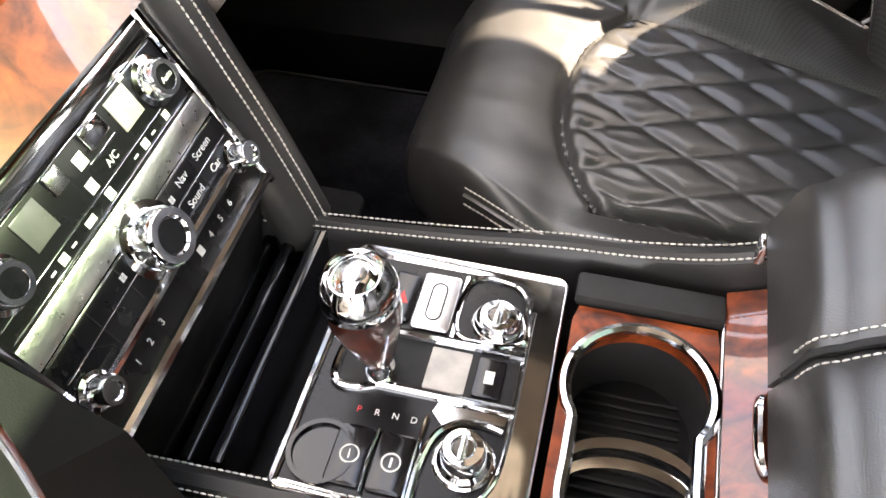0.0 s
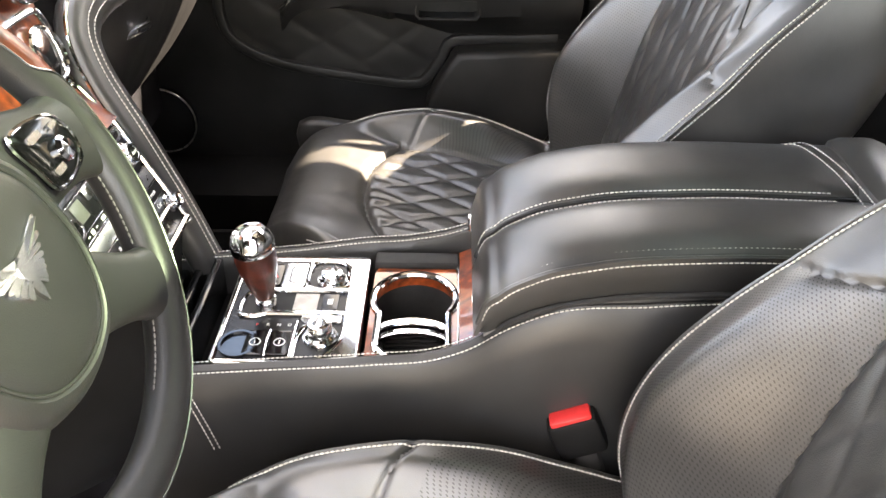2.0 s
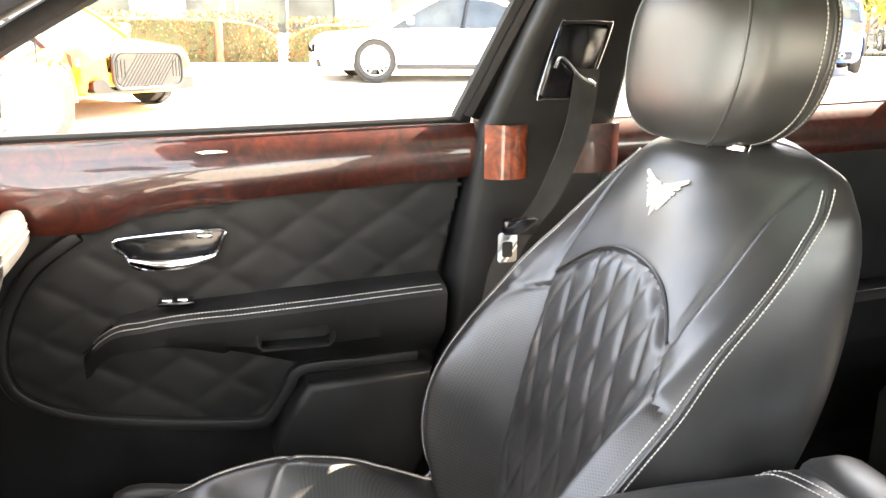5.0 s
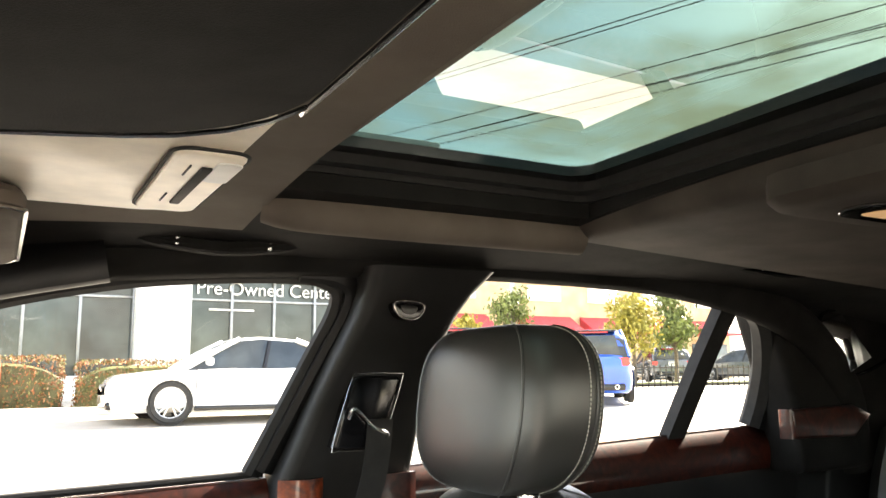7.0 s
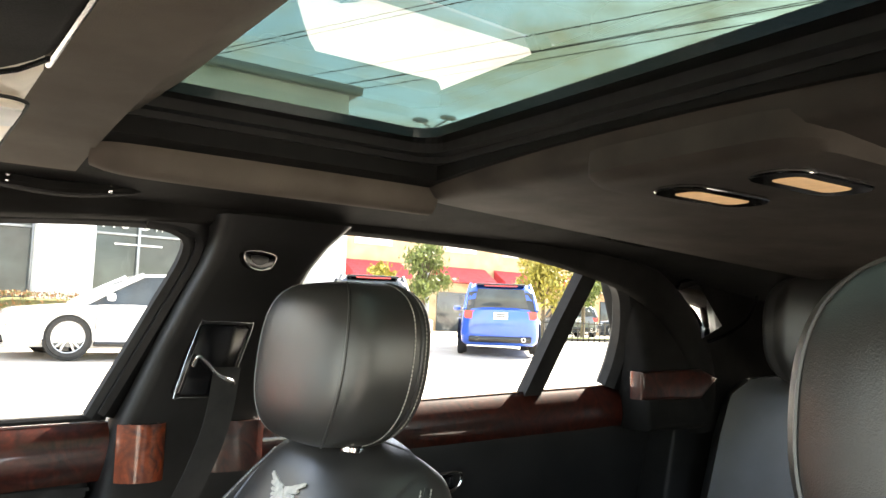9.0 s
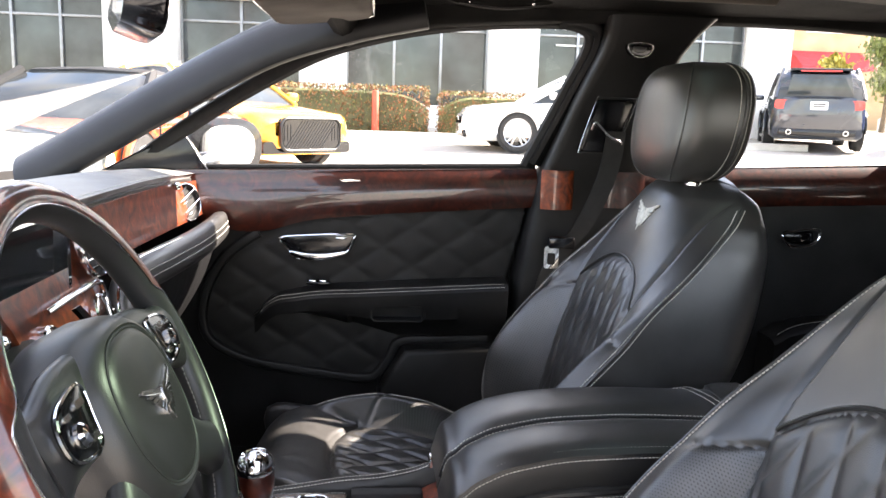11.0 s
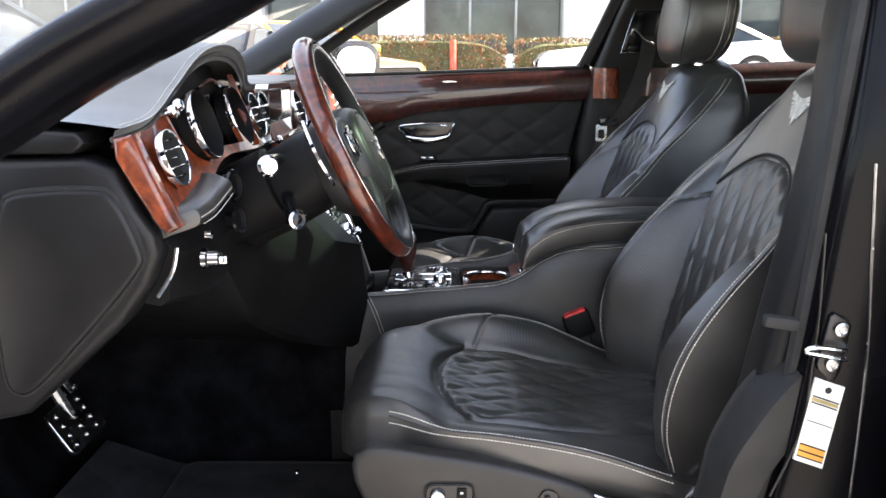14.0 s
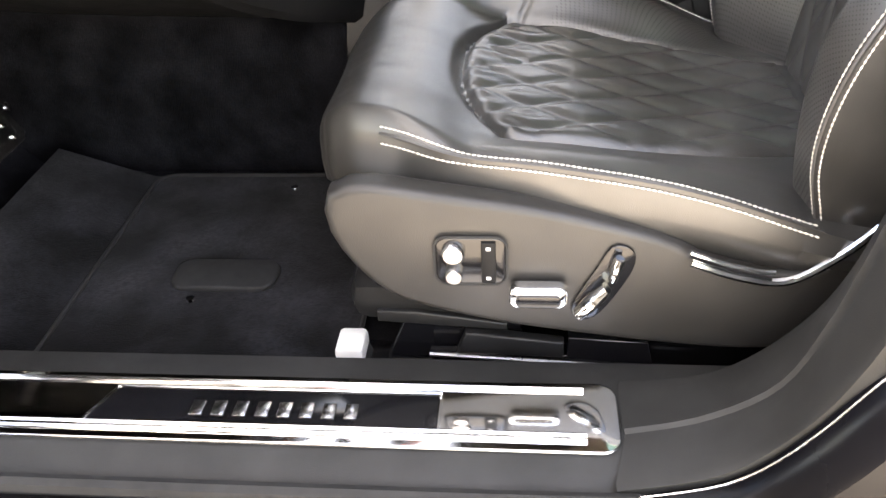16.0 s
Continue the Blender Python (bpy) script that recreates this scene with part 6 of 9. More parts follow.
part("wood_step", prism([(0.1215, WZ - 0.03), (0.1215, WZ + 0.003), (0.142, WZ + 0.013), (0.166, WZ + 0.027), (0.184, WZ + 0.030), (0.184, WZ - 0.03)], "y", YN + 0.016, YF - 0.016, 0.001), BURL, console, "burr walnut panel")
part("joint_strip", box((0.1205, YC - 0.012, WZ), (0.0022, 0.176, 0.006), 0.0005), CHROME_SATIN, console)
part("lid_latch", tube(smooth_path([(0.142, -0.026, WZ + 0.016), (0.138, -0.016, WZ + 0.021), (0.138, 0.014, WZ + 0.021), (0.142, 0.022, WZ + 0.016)], 16), 0.0045, 8, flat=0.7), CHROME, console, "chrome lid latch")
part("side_slot", box((0.072, 0.090, WZ + 0.002), (0.098, 0.022, 0.012), 0.003), RUBBER, console)
part("end_bracket", box((0.134, YF - 0.006, 0.730), (0.006, 0.012, 0.02), 0.002), CHROME, console)

# ---------------------------------------------------------------- armrest with two lids
arm = thing("armrest", (0.3, YC, 0.73), "padded black leather centre armrest with two lids", "armrest")
arm_top = curve_of([0.112, 0.118, 0.135, 0.165, 0.22, 0.32, 0.48], [0.745, 0.776, 0.800, 0.820, 0.836, 0.845, 0.843])


def arm_ring(x, ya, yb, zl):
    z = arm_top(x)
    n, ring = 15, []
    ym, hw = (ya + yb) / 2, (yb - ya) / 2
    for k in range(n):
        t = -1 + 2 * k / (n - 1)
        ring.append(Vector((x, ym + t * hw, max(z - 0.009 * abs(t) ** 4 - 0.003 * t * t, zl))))
    ring += [Vector((x, yb + 0.001, max(zl, z - 0.03))), Vector((x, yb - 0.004, zl)), Vector((x, ya + 0.004, zl)), Vector((x, ya - 0.001, max(zl, z - 0.03)))]
    return ring


YM = YC - 0.012
for nm, ya, yb, lab in (("lid", YN - 0.004, YM - 0.002, ""), ("lid", YM + 0.002, YF + 0.004, "")):
    part(nm, loft([arm_ring(x, ya, yb, 0.742 if x < 0.115 else max(0.742, arm_top(x) - 0.052)) for x in list(np.linspace(0.112, 0.165, 14)) + list(np.linspace(0.165, 0.50, 16))[1:]]), LEATHER, arm)
part("lower_pad", loft([[Vector((x, y, z)) for y, z in rrect(YC + 0.001, (0.728 + arm_top(x) - 0.05) / 2, YF - YN + 0.012, max(0.02, arm_top(x) - 0.05 - 0.728), 0.008, 3)] for x in np.linspace(0.122, 0.50, 24)]), LEATHER, arm)
for y, dz in ((YM - 0.008, -0.0075), (YM + 0.008, -0.0075)):
    part("seam_stitching", stitches([Vector((x, y, arm_top(x) + dz)) for x in np.linspace(0.118, 0.47, 110)]), THREAD, arm)
for dy, dz in ((0.009, -0.0065), (-0.0015, -0.0155)):
    part("edge_stitching", stitches([Vector((x + 0.002, YN + dy - 0.003, arm_top(x) + dz)) for x in np.linspace(0.118, 0.47, 110)]), THREAD, arm)
part("seam_bead", tube([Vector((x, YN - 0.003, arm_top(x) - 0.011)) for x in np.linspace(0.116, 0.49, 60)], 0.003, 6), LEATHER, arm)
for y, off in ((YN - 0.0035, 0.052), (YF + 0.0035, 0.052)):
    part("lid_gap", tube([Vector((x, y, arm_top(x) - off)) for x in np.linspace(0.135, 0.49, 50)], 0.0032, 6), RUBBER, arm)
part("lid_gap", tube([Vector((x, YM, arm_top(x) - 0.009)) for x in np.linspace(0.116, 0.49, 60)], 0.0025, 6), RUBBER, arm)
part("hinge_block", box((0.53, YC, 0.80), (0.07, 0.22, 0.10), 0.02), LEATHER, arm)
part("hinge_stitching", stitches(smooth_path([(0.452, YF - 0.004, 0.836), (0.468, YF - 0.02, 0.842), (0.480, YC + 0.02, 0.846), (0.488, YC - 0.05, 0.840)], 40), smooth_path([(0.462, YF - 0.002, 0.836), (0.478, YF - 0.018, 0.843), (0.490, YC + 0.02, 0.847), (0.498, YC - 0.05, 0.841)], 40)), THREAD, arm)
part("rear_body", box((0.75, YC, 0.60), (0.42, 0.23, 0.42), 0.03), LEATHER, console)

arm.location.x += 0.022

# ---------------------------------------------------------------- dashboard
dash = thing("dashboard", (-0.5, 0, 0.6), "black leather dashboard with burr walnut fascia and round chrome vents", "dashboard")
lip_z = curve_of([-0.72, -0.64, -0.58, -0.52, -0.45, -0.385, -0.31, -0.24, -0.18, -0.10, 0.2, 0.5, 0.76], [1.046, 1.048, 1.058, 1.092, 1.130, 1.145, 1.136, 1.108, 1.088, 1.083, 1.085, 1.085, 1.075])
lip_x = curve_of([-0.72, -0.6, -0.5, -0.42, -0.34, -0.26, -0.18, -0.10, 0.2, 0.76], [-0.384, -0.366, -0.350, -0.338, -0.325, -0.328, -0.345, -0.350, -0.345, -0.325])


def top_pad(u, v):
    y = -0.662 + 1.417 * v
    x0, z0 = lip_x(y), lip_z(y)
    flat = 1.05 + 0.03 * math.sin(math.pi * v)
    if u < 0.10:
        t = u / 0.10
        return Vector((x0 - 0.004 - 0.008 * (1 - t), y, z0 - 0.022 * (1 - t) ** 1.5))
    t = (u - 0.10) / 0.90
    x = x0 + (-1.0 - x0) * t
    hump = (z0 - flat) * (1 - sstep(0.05, 0.62, t))
    return Vector((x, y, flat + hump + 0.010 * math.sin(math.pi * min(1, 3 * t)) * (t < 0.33)))


pad = part("top_pad", sheet(top_pad, 40, 110, 0.0), DASH_SKYLIT, dash)
for du in (0.101, 0.112):
    part("pad_stitching", stitches([top_pad(du, v) + Vector((0, 0, 0.001)) for v in np.linspace(0.01, 0.99, 220)], pitch=0.005, length=0.0036, r=0.0006), THREAD, dash)
part("lip_piping", tube([top_pad(0.03, v) for v in np.linspace(0.0, 1.0, 120)], 0.004, 6), LEATHER, dash)


def face_x(y, z):
    """Front of the fascia: it leans out towards its lower edge."""
    return lip_x(y) - 0.012 + (1.05 - z) * (0.55 if y < -0.15 else 0.22) * (1 if z < 1.05 else 0.4)


wood_b = curve_of([-0.70, -0.62, -0.52, -0.46, -0.30, -0.16], [0.930, 0.940, 0.965, 0.985, 0.990, 0.985])


def wood_top(y):
    """Upper edge of the driver-side walnut: it dips under the two instruments."""
    for yc in (-0.484, -0.306):
        if abs(y - yc) < 0.047:
            return 1.036 - math.sqrt(0.047 ** 2 - (y - yc) ** 2)
    return 1.004 if -0.44 < y < -0.35 else lip_z(y) - 0.012


def near_wood(u, v):
    y = -0.655 + 0.505 * u
    z = wood_b(y) + max(0.004, wood_top(y) - wood_b(y)) * v
    return Vector((face_x(y, z), y, z))


part("fascia", sheet(near_wood, 150, 26, 0.008), BURL, dash, "glossy burr walnut fascia")
part("fascia_cheek", prism([(-0.383, 1.036), (-0.361, 1.040), (-0.345, 1.0), (-0.322, 0.945), (-0.314, 0.932), (-0.328, 0.925), (-0.338, 0.932), (-0.364, 0.977), (-0.382, 1.012)], "y", -0.670, -0.640, 0.006), BURL, dash, "burr walnut end cheek")


def far_wood(u, v):
    y = 0.125 + 0.61 * u
    z = 0.992 + (lip_z(y) - 0.014 - 0.992) * v
    return Vector((face_x(y, z) + 0.012, y, z))


part("fascia", sheet(far_wood, 40, 14, 0.008), BURL, dash, "glossy burr walnut fascia")


def centre_wood(u, v):
    y = -0.150 + 0.270 * u
    z = 0.862 + 0.214 * v
    y = 0.004 + (y - 0.004) * interp(z, [0.862, 0.95, 1.0], [0.84, 0.84, 1.0])
    return Vector((interp(z, [0.862, 0.906, 0.985, 1.076], [-0.262, -0.296, -0.312, -0.345]), y, z))


part("centre_fascia", sheet(centre_wood, 20, 40, 0.010), BURL, dash, "glossy burr walnut centre panel")


def place_on(c, n):
    q = Vector((0, 0, 1)).rotation_difference(Vector(n).normalized()).to_matrix().to_4x4()
    return Matrix.Translation(c) @ q


VN = Vector((0.92, 0, 0.30))


def vent(y, z, r, x=None, n=VN, skirt=0.006):
    c = Vector((face_x(y, z) + 0.0155 if x is None else x + 0.006, y, z))
    m = place_on(c, n)
    v = part("air_vent", lathe([(r * 1.08, -skirt), (r * 1.08, 0.001), (r * 1.065, 0.0032), (r * 1.045, 0.0032), (r * 1.02, 0.0015)], m, 40, False), CHROME, dash, "round chrome bullseye vent")
    part("bowl", lathe([(r * 1.03, 0.0015), (r * 0.98, -0.004), (r * 0.92, -0.0055), (r * 0.5, -0.006), (0.0, -0.0065)], m, 32, False), RUBBER, v)
    for k in (-0.33, 0.33):
        part("bar", box((k * r, 0, 0.003), (0.003, 2 * r * 0.93, 0.005), 0.001), CHROME, v).matrix_basis = m
    for k in (-0.68, 0.0, 0.68):
        part("slat", box((k * r, 0, -0.003), (0.0025, 1.4 * r, 0.003), 0.0008), GLOSS_BLACK, v).matrix_basis = m
    return v


vent(-0.597, 1.006, 0.0335)
vent(-0.205, 1.035, 0.035)
vent(0.095, 1.030, 0.035, -0.318)
vent(0.628, 1.030, 0.034, -0.318, Vector((0.88, -0.42, 0.22)), 0.026)
# organ-stop pulls
for y, z in ((-0.545, 1.062), (-0.562, 1.055), (-0.215, 0.988), (0.575, 1.06)):
    c = Vector((face_x(y, z) + 0.010 if abs(y) > 0.15 else -0.30, y, z))
    part("vent_pull", lathe([(0.003, 0), (0.003, 0.010), (0.0075, 0.013), (0.0085, 0.018), (0.006, 0.022), (0, 0.023)], place_on(c, VN), 16), CHROME, dash, "chrome organ-stop pull")

# instruments under the hood
part("binnacle", prism([(-0.535, 0.985), (-0.48, 0.975), (-0.29, 0.98), (-0.245, 1.0), (-0.24, 1.07), (-0.30, 1.115), (-0.385, 1.125), (-0.46, 1.11), (-0.53, 1.07)], "x", -0.46, -0.372, 0.006), PLASTIC, dash)
for y, r in ((-0.484, 0.047), (-0.306, 0.046)):
    c = Vector((-0.340, y, 1.036))
    gauge = part("gauge", lathe([(r * 1.03, 0.004), (r * 1.035, 0.010), (r * 1.015, 0.0125), (r * 0.985, 0.012)], place_on(c, VN), 48, False), CHROME, dash, "round instrument with a chrome bezel")
    part("cowl_ring", lathe([(r * 0.99, 0.0125), (r * 0.95, 0.004), (r * 0.92, -0.012)], place_on(c, VN), 40, False), PLASTIC, gauge)
    part("dial", lathe([(r * 0.93, -0.012), (0.0, -0.013)], place_on(c, VN), 40, False), DIAL, gauge)
    for k in range(11):
        a = radians(-50 + 28 * k)
        b = part("scale_mark", box((r * 0.82 * math.cos(a), r * 0.82 * math.sin(a), -0.0115), (0.005, 0.0012, 0.001), 0, None), READOUT_DIM, gauge)
        b.matrix_basis = place_on(c, VN)
part("info_display", box((-0.366, -0.387, 1.04), (0.008, 0.075, 0.07), 0.004), SCREEN, dash)
part("binnacle_trim", tube(smooth_path([(-0.35, -0.445, 0.998), (-0.352, -0.387, 1.004), (-0.35, -0.335, 1.0)], 20), 0.003, 6), CHROME, dash)
part("binnacle_trim", tube(smooth_path([(-0.352, -0.44, 1.085), (-0.35, -0.387, 1.096), (-0.352, -0.335, 1.085)], 20), 0.003, 6), CHROME, dash)

# display between the vents
disp = part("display_frame", plate_ring(rrect(-0.070, 1.030, 0.200, 0.108, 0.010), rrect(-0.070, 1.030, 0.180, 0.092, 0.006), "x", -0.337, -0.315), CHROME, dash, "chrome display frame", smooth=False)
part("display", prism(rrect(-0.070, 1.030, 0.186, 0.096, 0.004), "x", -0.336, -0.323, 0.001), SCREEN, disp, "dark navigation display")

# chrome bars and the walnut flap above the controls
part("flap_bar", box((-0.290, 0.004, 0.908), (0.006, 0.214, 0.008), 0.002), CHROME, dash, "chrome bar over the walnut flap")
part("walnut_flap", prism([(-0.256, 0.866), (-0.251, 0.868), (-0.284, 0.902), (-0.292, 0.902)], "y", -0.098, 0.106, 0.0015), BURL, dash, "glossy burr walnut flap")
for y in (0.085, -0.077):
    m = place_on(Vector((-0.297, y, 0.945)), VN)
    rd_ = part("round_cover", lathe([(0.030, -0.004), (0.0295, 0.003), (0.027, 0.005), (0.025, 0.003)], m, 40, False), CHROME, dash, "round chrome-rimmed cover")
    part("mirror_face", lathe([(0.0255, 0.0025), (0.015, 0.0045), (0.0, 0.005)], m, 36, False), CHROME, rd_)
part("brow_trim", tube(smooth_path([(-0.250, 0.100, 0.855), (-0.272, 0.101, 0.885), (-0.292, 0.103, 0.915), (-0.298, 0.106, 0.95), (-0.302, 0.102, 0.975), (-0.304, 0.085, 0.988), (-0.304, 0.0, 0.990), (-0.304, -0.075, 0.988)], 40), 0.0038, 8), CHROME, dash, "chrome moulding round the walnut")

# stack of controls, sloping from the walnut down to the console
SB, ST = Vector((-0.197, 0.0, 0.746)), Vector((-0.254, 0.0, 0.864))
SU = (ST - SB).normalized()
SN = Vector((SU.z, 0, -SU.x))
SL = (ST - SB).length


def on_stack(u, v, h=0.0):
    """u: -1 .. 1 across, v: 0 .. 1 upwards, h: height over the face."""
    p = SB + SU * (SL * v) + SN * h
    return Vector((p.x, u * 0.098 - 0.006, p.z))


STACK = Matrix(((0, SU.x, SN.x, 0), (1, 0, 0, 0), (0, SU.z, SN.z, 0), (0, 0, 0, 1)))


def stack_pose(u, v, h=0.0):
    return Matrix.Translation(on_stack(u, v, h)) @ STACK


def on_panel(name, u, v, w, d, h, mat, parent, label="", z=0.0, bevel=0.0004):
    return part(name, box((0, 0, z + h / 2), (w, d, h), bevel, stack_pose(u, v)), mat, parent, label)


stack = part("control_panel", box((0, 0, -0.022), (0.208, SL + 0.006, 0.044), 0.003, stack_pose(0, 0.5)), GLOSS_BLACK, dash, "chrome-edged gloss black control stack")
part("stack_body", prism([(-0.215, 0.66), (-0.200, 0.738), (-0.262, 0.860), (-0.40, 0.860), (-0.40, 0.62), (-0.26, 0.62)], "y", -0.108, 0.098, 0.004), PLASTIC, dash)
on_panel("top_bar", 0, 0.945, 0.199, 0.013, 0.005, CHROME, stack, "bright chrome bar", bevel=0.002)
on_panel("climate_panel", 0, 0.735, 0.195, 0.040, 0.0025, PIANO, stack, "gloss black climate panel")
on_panel("silver_strip", 0, 0.51, 0.195, 0.0165, 0.0035, STEEL, stack, "brushed silver strip", bevel=0.001)
on_panel("audio_panel", 0, 0.215, 0.195, 0.056, 0.0025, PIANO, stack, "gloss black audio panel")
for v, w in ((0.588, 0.0012), (0.436, 0.0012), (0.885, 0.0010), (0.655, 0.0007), (0.325, 0.0007)):
    on_panel("divider_line", 0, v, 0.188, w, 0.0008, CHROME, stack, z=0.0026, bevel=0.0002)
part("chrome_rod", tube([on_stack(-0.93, 0.205, 0.006), on_stack(0.93, 0.205, 0.006)], 0.0034, 8), CHROME, stack)
part("bottom_rail", tube([on_stack(-1.02, 0.0, 0.004), on_stack(1.02, 0.0, 0.004)], 0.0042, 8), CHROME, stack)
for u in (-1.03, 1.03):
    part("side_rail", tube([on_stack(u, -0.04, 0.004), on_stack(u, 1.02, 0.004)], 0.0034, 8), CHROME, stack)


def dial_at(u, v, r, h, parent, label="chrome rotary dial"):
    m = stack_pose(u, v, 0.002)
    return part("rotary_dial", lathe([(r * 1.25, 0), (r * 1.25, 0.003), (r, 0.004), (r * 0.97, h - 0.003), (r * 0.86, h), (r * 0.62, h), (r * 0.55, h - 0.002), (0, h - 0.002)], m, 32), CHROME, parent, label)


big = dial_at(0.0, 0.355, 0.0185, 0.020, stack, "large chrome rotary dial")
part("dial_face", lathe([(0.0098, 0.0185), (0.0, 0.0188)], stack_pose(0.0, 0.355, 0.002), 20, False), DIAL, big)
dial_at(0.90, 0.215, 0.0088, 0.017, stack)
dial_at(-0.90, 0.215, 0.0088, 0.017, stack)
for u in (0.78, -0.78):
    d = dial_at(u, 0.765, 0.0122, 0.014, stack)
    part("dial_face", lathe([(0.0090, 0.0135), (0.0, 0.0141)], stack_pose(u, 0.765, 0.002), 20, False), GLOSS_BLACK, d)
on_panel("readout", 0.50, 0.79, 0.020, 0.020, 0.0012, READOUT, stack, "pale grey readout", z=0.0025)
on_panel("readout", -0.42, 0.79, 0.020, 0.020, 0.0012, READOUT_DIM, stack, "dim grey readout", z=0.0025)
on_panel("silver_button", 0.22, 0.835, 0.019, 0.012, 0.003, CHROME, stack, z=0.0025, bevel=0.001)
on_panel("silver_button", -0.16, 0.835, 0.012, 0.012, 0.003, CHROME_SATIN, stack, z=0.0025, bevel=0.001)
on_panel("silver_line", 0.20, 0.755, 0.026, 0.0018, 0.0012, CHROME, stack, z=0.0025)
for u, v, w, d in ((0.04, 0.80, 0.008, 0.008), (-0.02, 0.70, 0.007, 0.007), (0.62, 0.88, 0.005, 0.003), (0.68, 0.80, 0.006, 0.006), (0.70, 0.62, 0.005, 0.005), (0.44, 0.62, 0.006, 0.005), (0.54, 0.62, 0.004, 0.0012), (0.33, 0.62, 0.004, 0.0012),
                   (0.03, 0.62, 0.006, 0.006), (-0.18, 0.62, 0.008, 0.004), (-0.45, 0.62, 0.006, 0.005), (-0.55, 0.62, 0.004, 0.0012), (-0.35, 0.62, 0.004, 0.0012), (0.30, 0.37, 0.004, 0.004), (-0.30, 0.37, 0.004, 0.004), (0.20, 0.11, 0.005, 0.006)):
    on_panel("button_mark", u, v, w, d, 0.0003, WHITE, stack, z=0.0026, bevel=0)
for text, u, v, s in (("Screen", 0.74, 0.385, 0.0072), ("Nav", 0.46, 0.385, 0.0072), ("Car", 0.74, 0.275, 0.0072), ("Sound", 0.46, 0.275, 0.0072), ("A/C", 0.20, 0.70, 0.0064),
                      ("4", 0.34, 0.105, 0.0066), ("5", 0.48, 0.105, 0.0066), ("6", 0.62, 0.105, 0.0066), ("1", -0.62, 0.105, 0.0066), ("2", -0.48, 0.105, 0.0066), ("3", -0.34, 0.105, 0.0066)):
    words("lettering", text, s, stack_pose(u, v, 0.0029), WHITE, stack)
words("lettering", "Auto", 0.0050, stack_pose(0.78, 0.765, 0.0162), WHITE, stack)
for u in (-0.60, 0.60, 0.30, -0.30):
    on_panel("key_gap", u, 0.325, 0.0006, 0.026, 0.0003, RUBBER, stack, z=0.0026, bevel=0)

# leather legs beside the stack, turning into the roll under the fascia
def band(path, w, h, n=16):
    rings = []
    for p, t, u, v in frames_along(path, Vector((1, 0, 0.5))):
        rings.append([p + u * h * math.copysign(abs(math.cos(a)) ** 0.6, math.cos(a)) + v * w * math.copysign(abs(math.sin(a)) ** 0.6, math.sin(a)) for a in np.linspace(0, 2 * math.pi, n, endpoint=False)])
    return loft(rings)


leg = smooth_path([(-0.190, 0.126, 0.66), (-0.214, 0.126, 0.74), (-0.247, 0.127, 0.83), (-0.278, 0.131, 0.905), (-0.291, 0.150, 0.950), (-0.286, 0.195, 0.972), (-0.27, 0.28, 0.978), (-0.258, 0.45, 0.978), (-0.258, 0.60, 0.978), (-0.268, 0.725, 0.975)], 70)
part("leather_leg", band(leg, 0.026, 0.016), LEATHER, dash)
fr = frames_along(leg, Vector((1, 0, 0.5)))
part("leg_stitching", stitches([p + u * 0.0165 + v * 0.006 for p, t, u, v in fr], [p + u * 0.0165 - v * 0.005 for p, t, u, v in fr]), THREAD, dash)
leg2 = smooth_path([(-0.196, -0.128, 0.705), (-0.222, -0.130, 0.76), (-0.262, -0.132, 0.85), (-0.29, -0.136, 0.92), (-0.305, -0.15, 0.965)], 50)
part("leather_leg", band(leg2, 0.022, 0.016), LEATHER, dash)
fr = frames_along(leg2, Vector((1, 0, 0.5)))
part("leg_stitching", stitches([p + u * 0.0165 + v * 0.006 for p, t, u, v in fr], [p + u * 0.0165 - v * 0.005 for p, t, u, v in fr]), THREAD, dash)
part("leg_trim", tube([p + u * 0.004 - v * 0.024 for p, t, u, v in frames_along(leg[8:42], Vector((1, 0, 0.5)))], 0.0028, 6), CHROME, dash)

# unseen panel added under the passenger side to keep sun off the toe board
part("footwell_sun_block", prism([(-0.45, 0.73), (-0.428, 0.715), (-0.432, 0.60), (-0.455, 0.585), (-0.75, 0.54), (-0.75, 0.60)], "y", 0.16, 0.70, 0.002), CARPET, dash)
# glove box
def glove(u, v):
    y = 0.175 + 0.55 * u
    z = 0.76 + 0.20 * v
    return Vector((-0.285 - 0.10 * (1 - v) ** 1.6 - 0.02 * (abs(2 * u - 1)) ** 6, y, z))


gb = part("glove_box", sheet(glove, 24, 16, 0.02), DASH_LEATHER, dash, "black leather glove box lid")
part("glove_handle", tube(smooth_path([(-0.287, 0.24, 0.905), (-0.275, 0.27, 0.905), (-0.272, 0.30, 0.903), (-0.285, 0.33, 0.902)], 20), 0.006, 8, flat=0.6), CHROME, gb, "chrome pull")
part("glove_bezel", box((-0.29, 0.285, 0.903), (0.006, 0.10, 0.022), 0.003), CHROME_SATIN, gb)
part("under_dash", prism([(-0.38, 0.77), (-0.42, 0.72), (-0.80, 0.66), (-0.88, 0.70), (-0.88, 0.98), (-0.45, 0.98)], "y", 0.13, 0.74, 0.01), PLASTIC, dash)

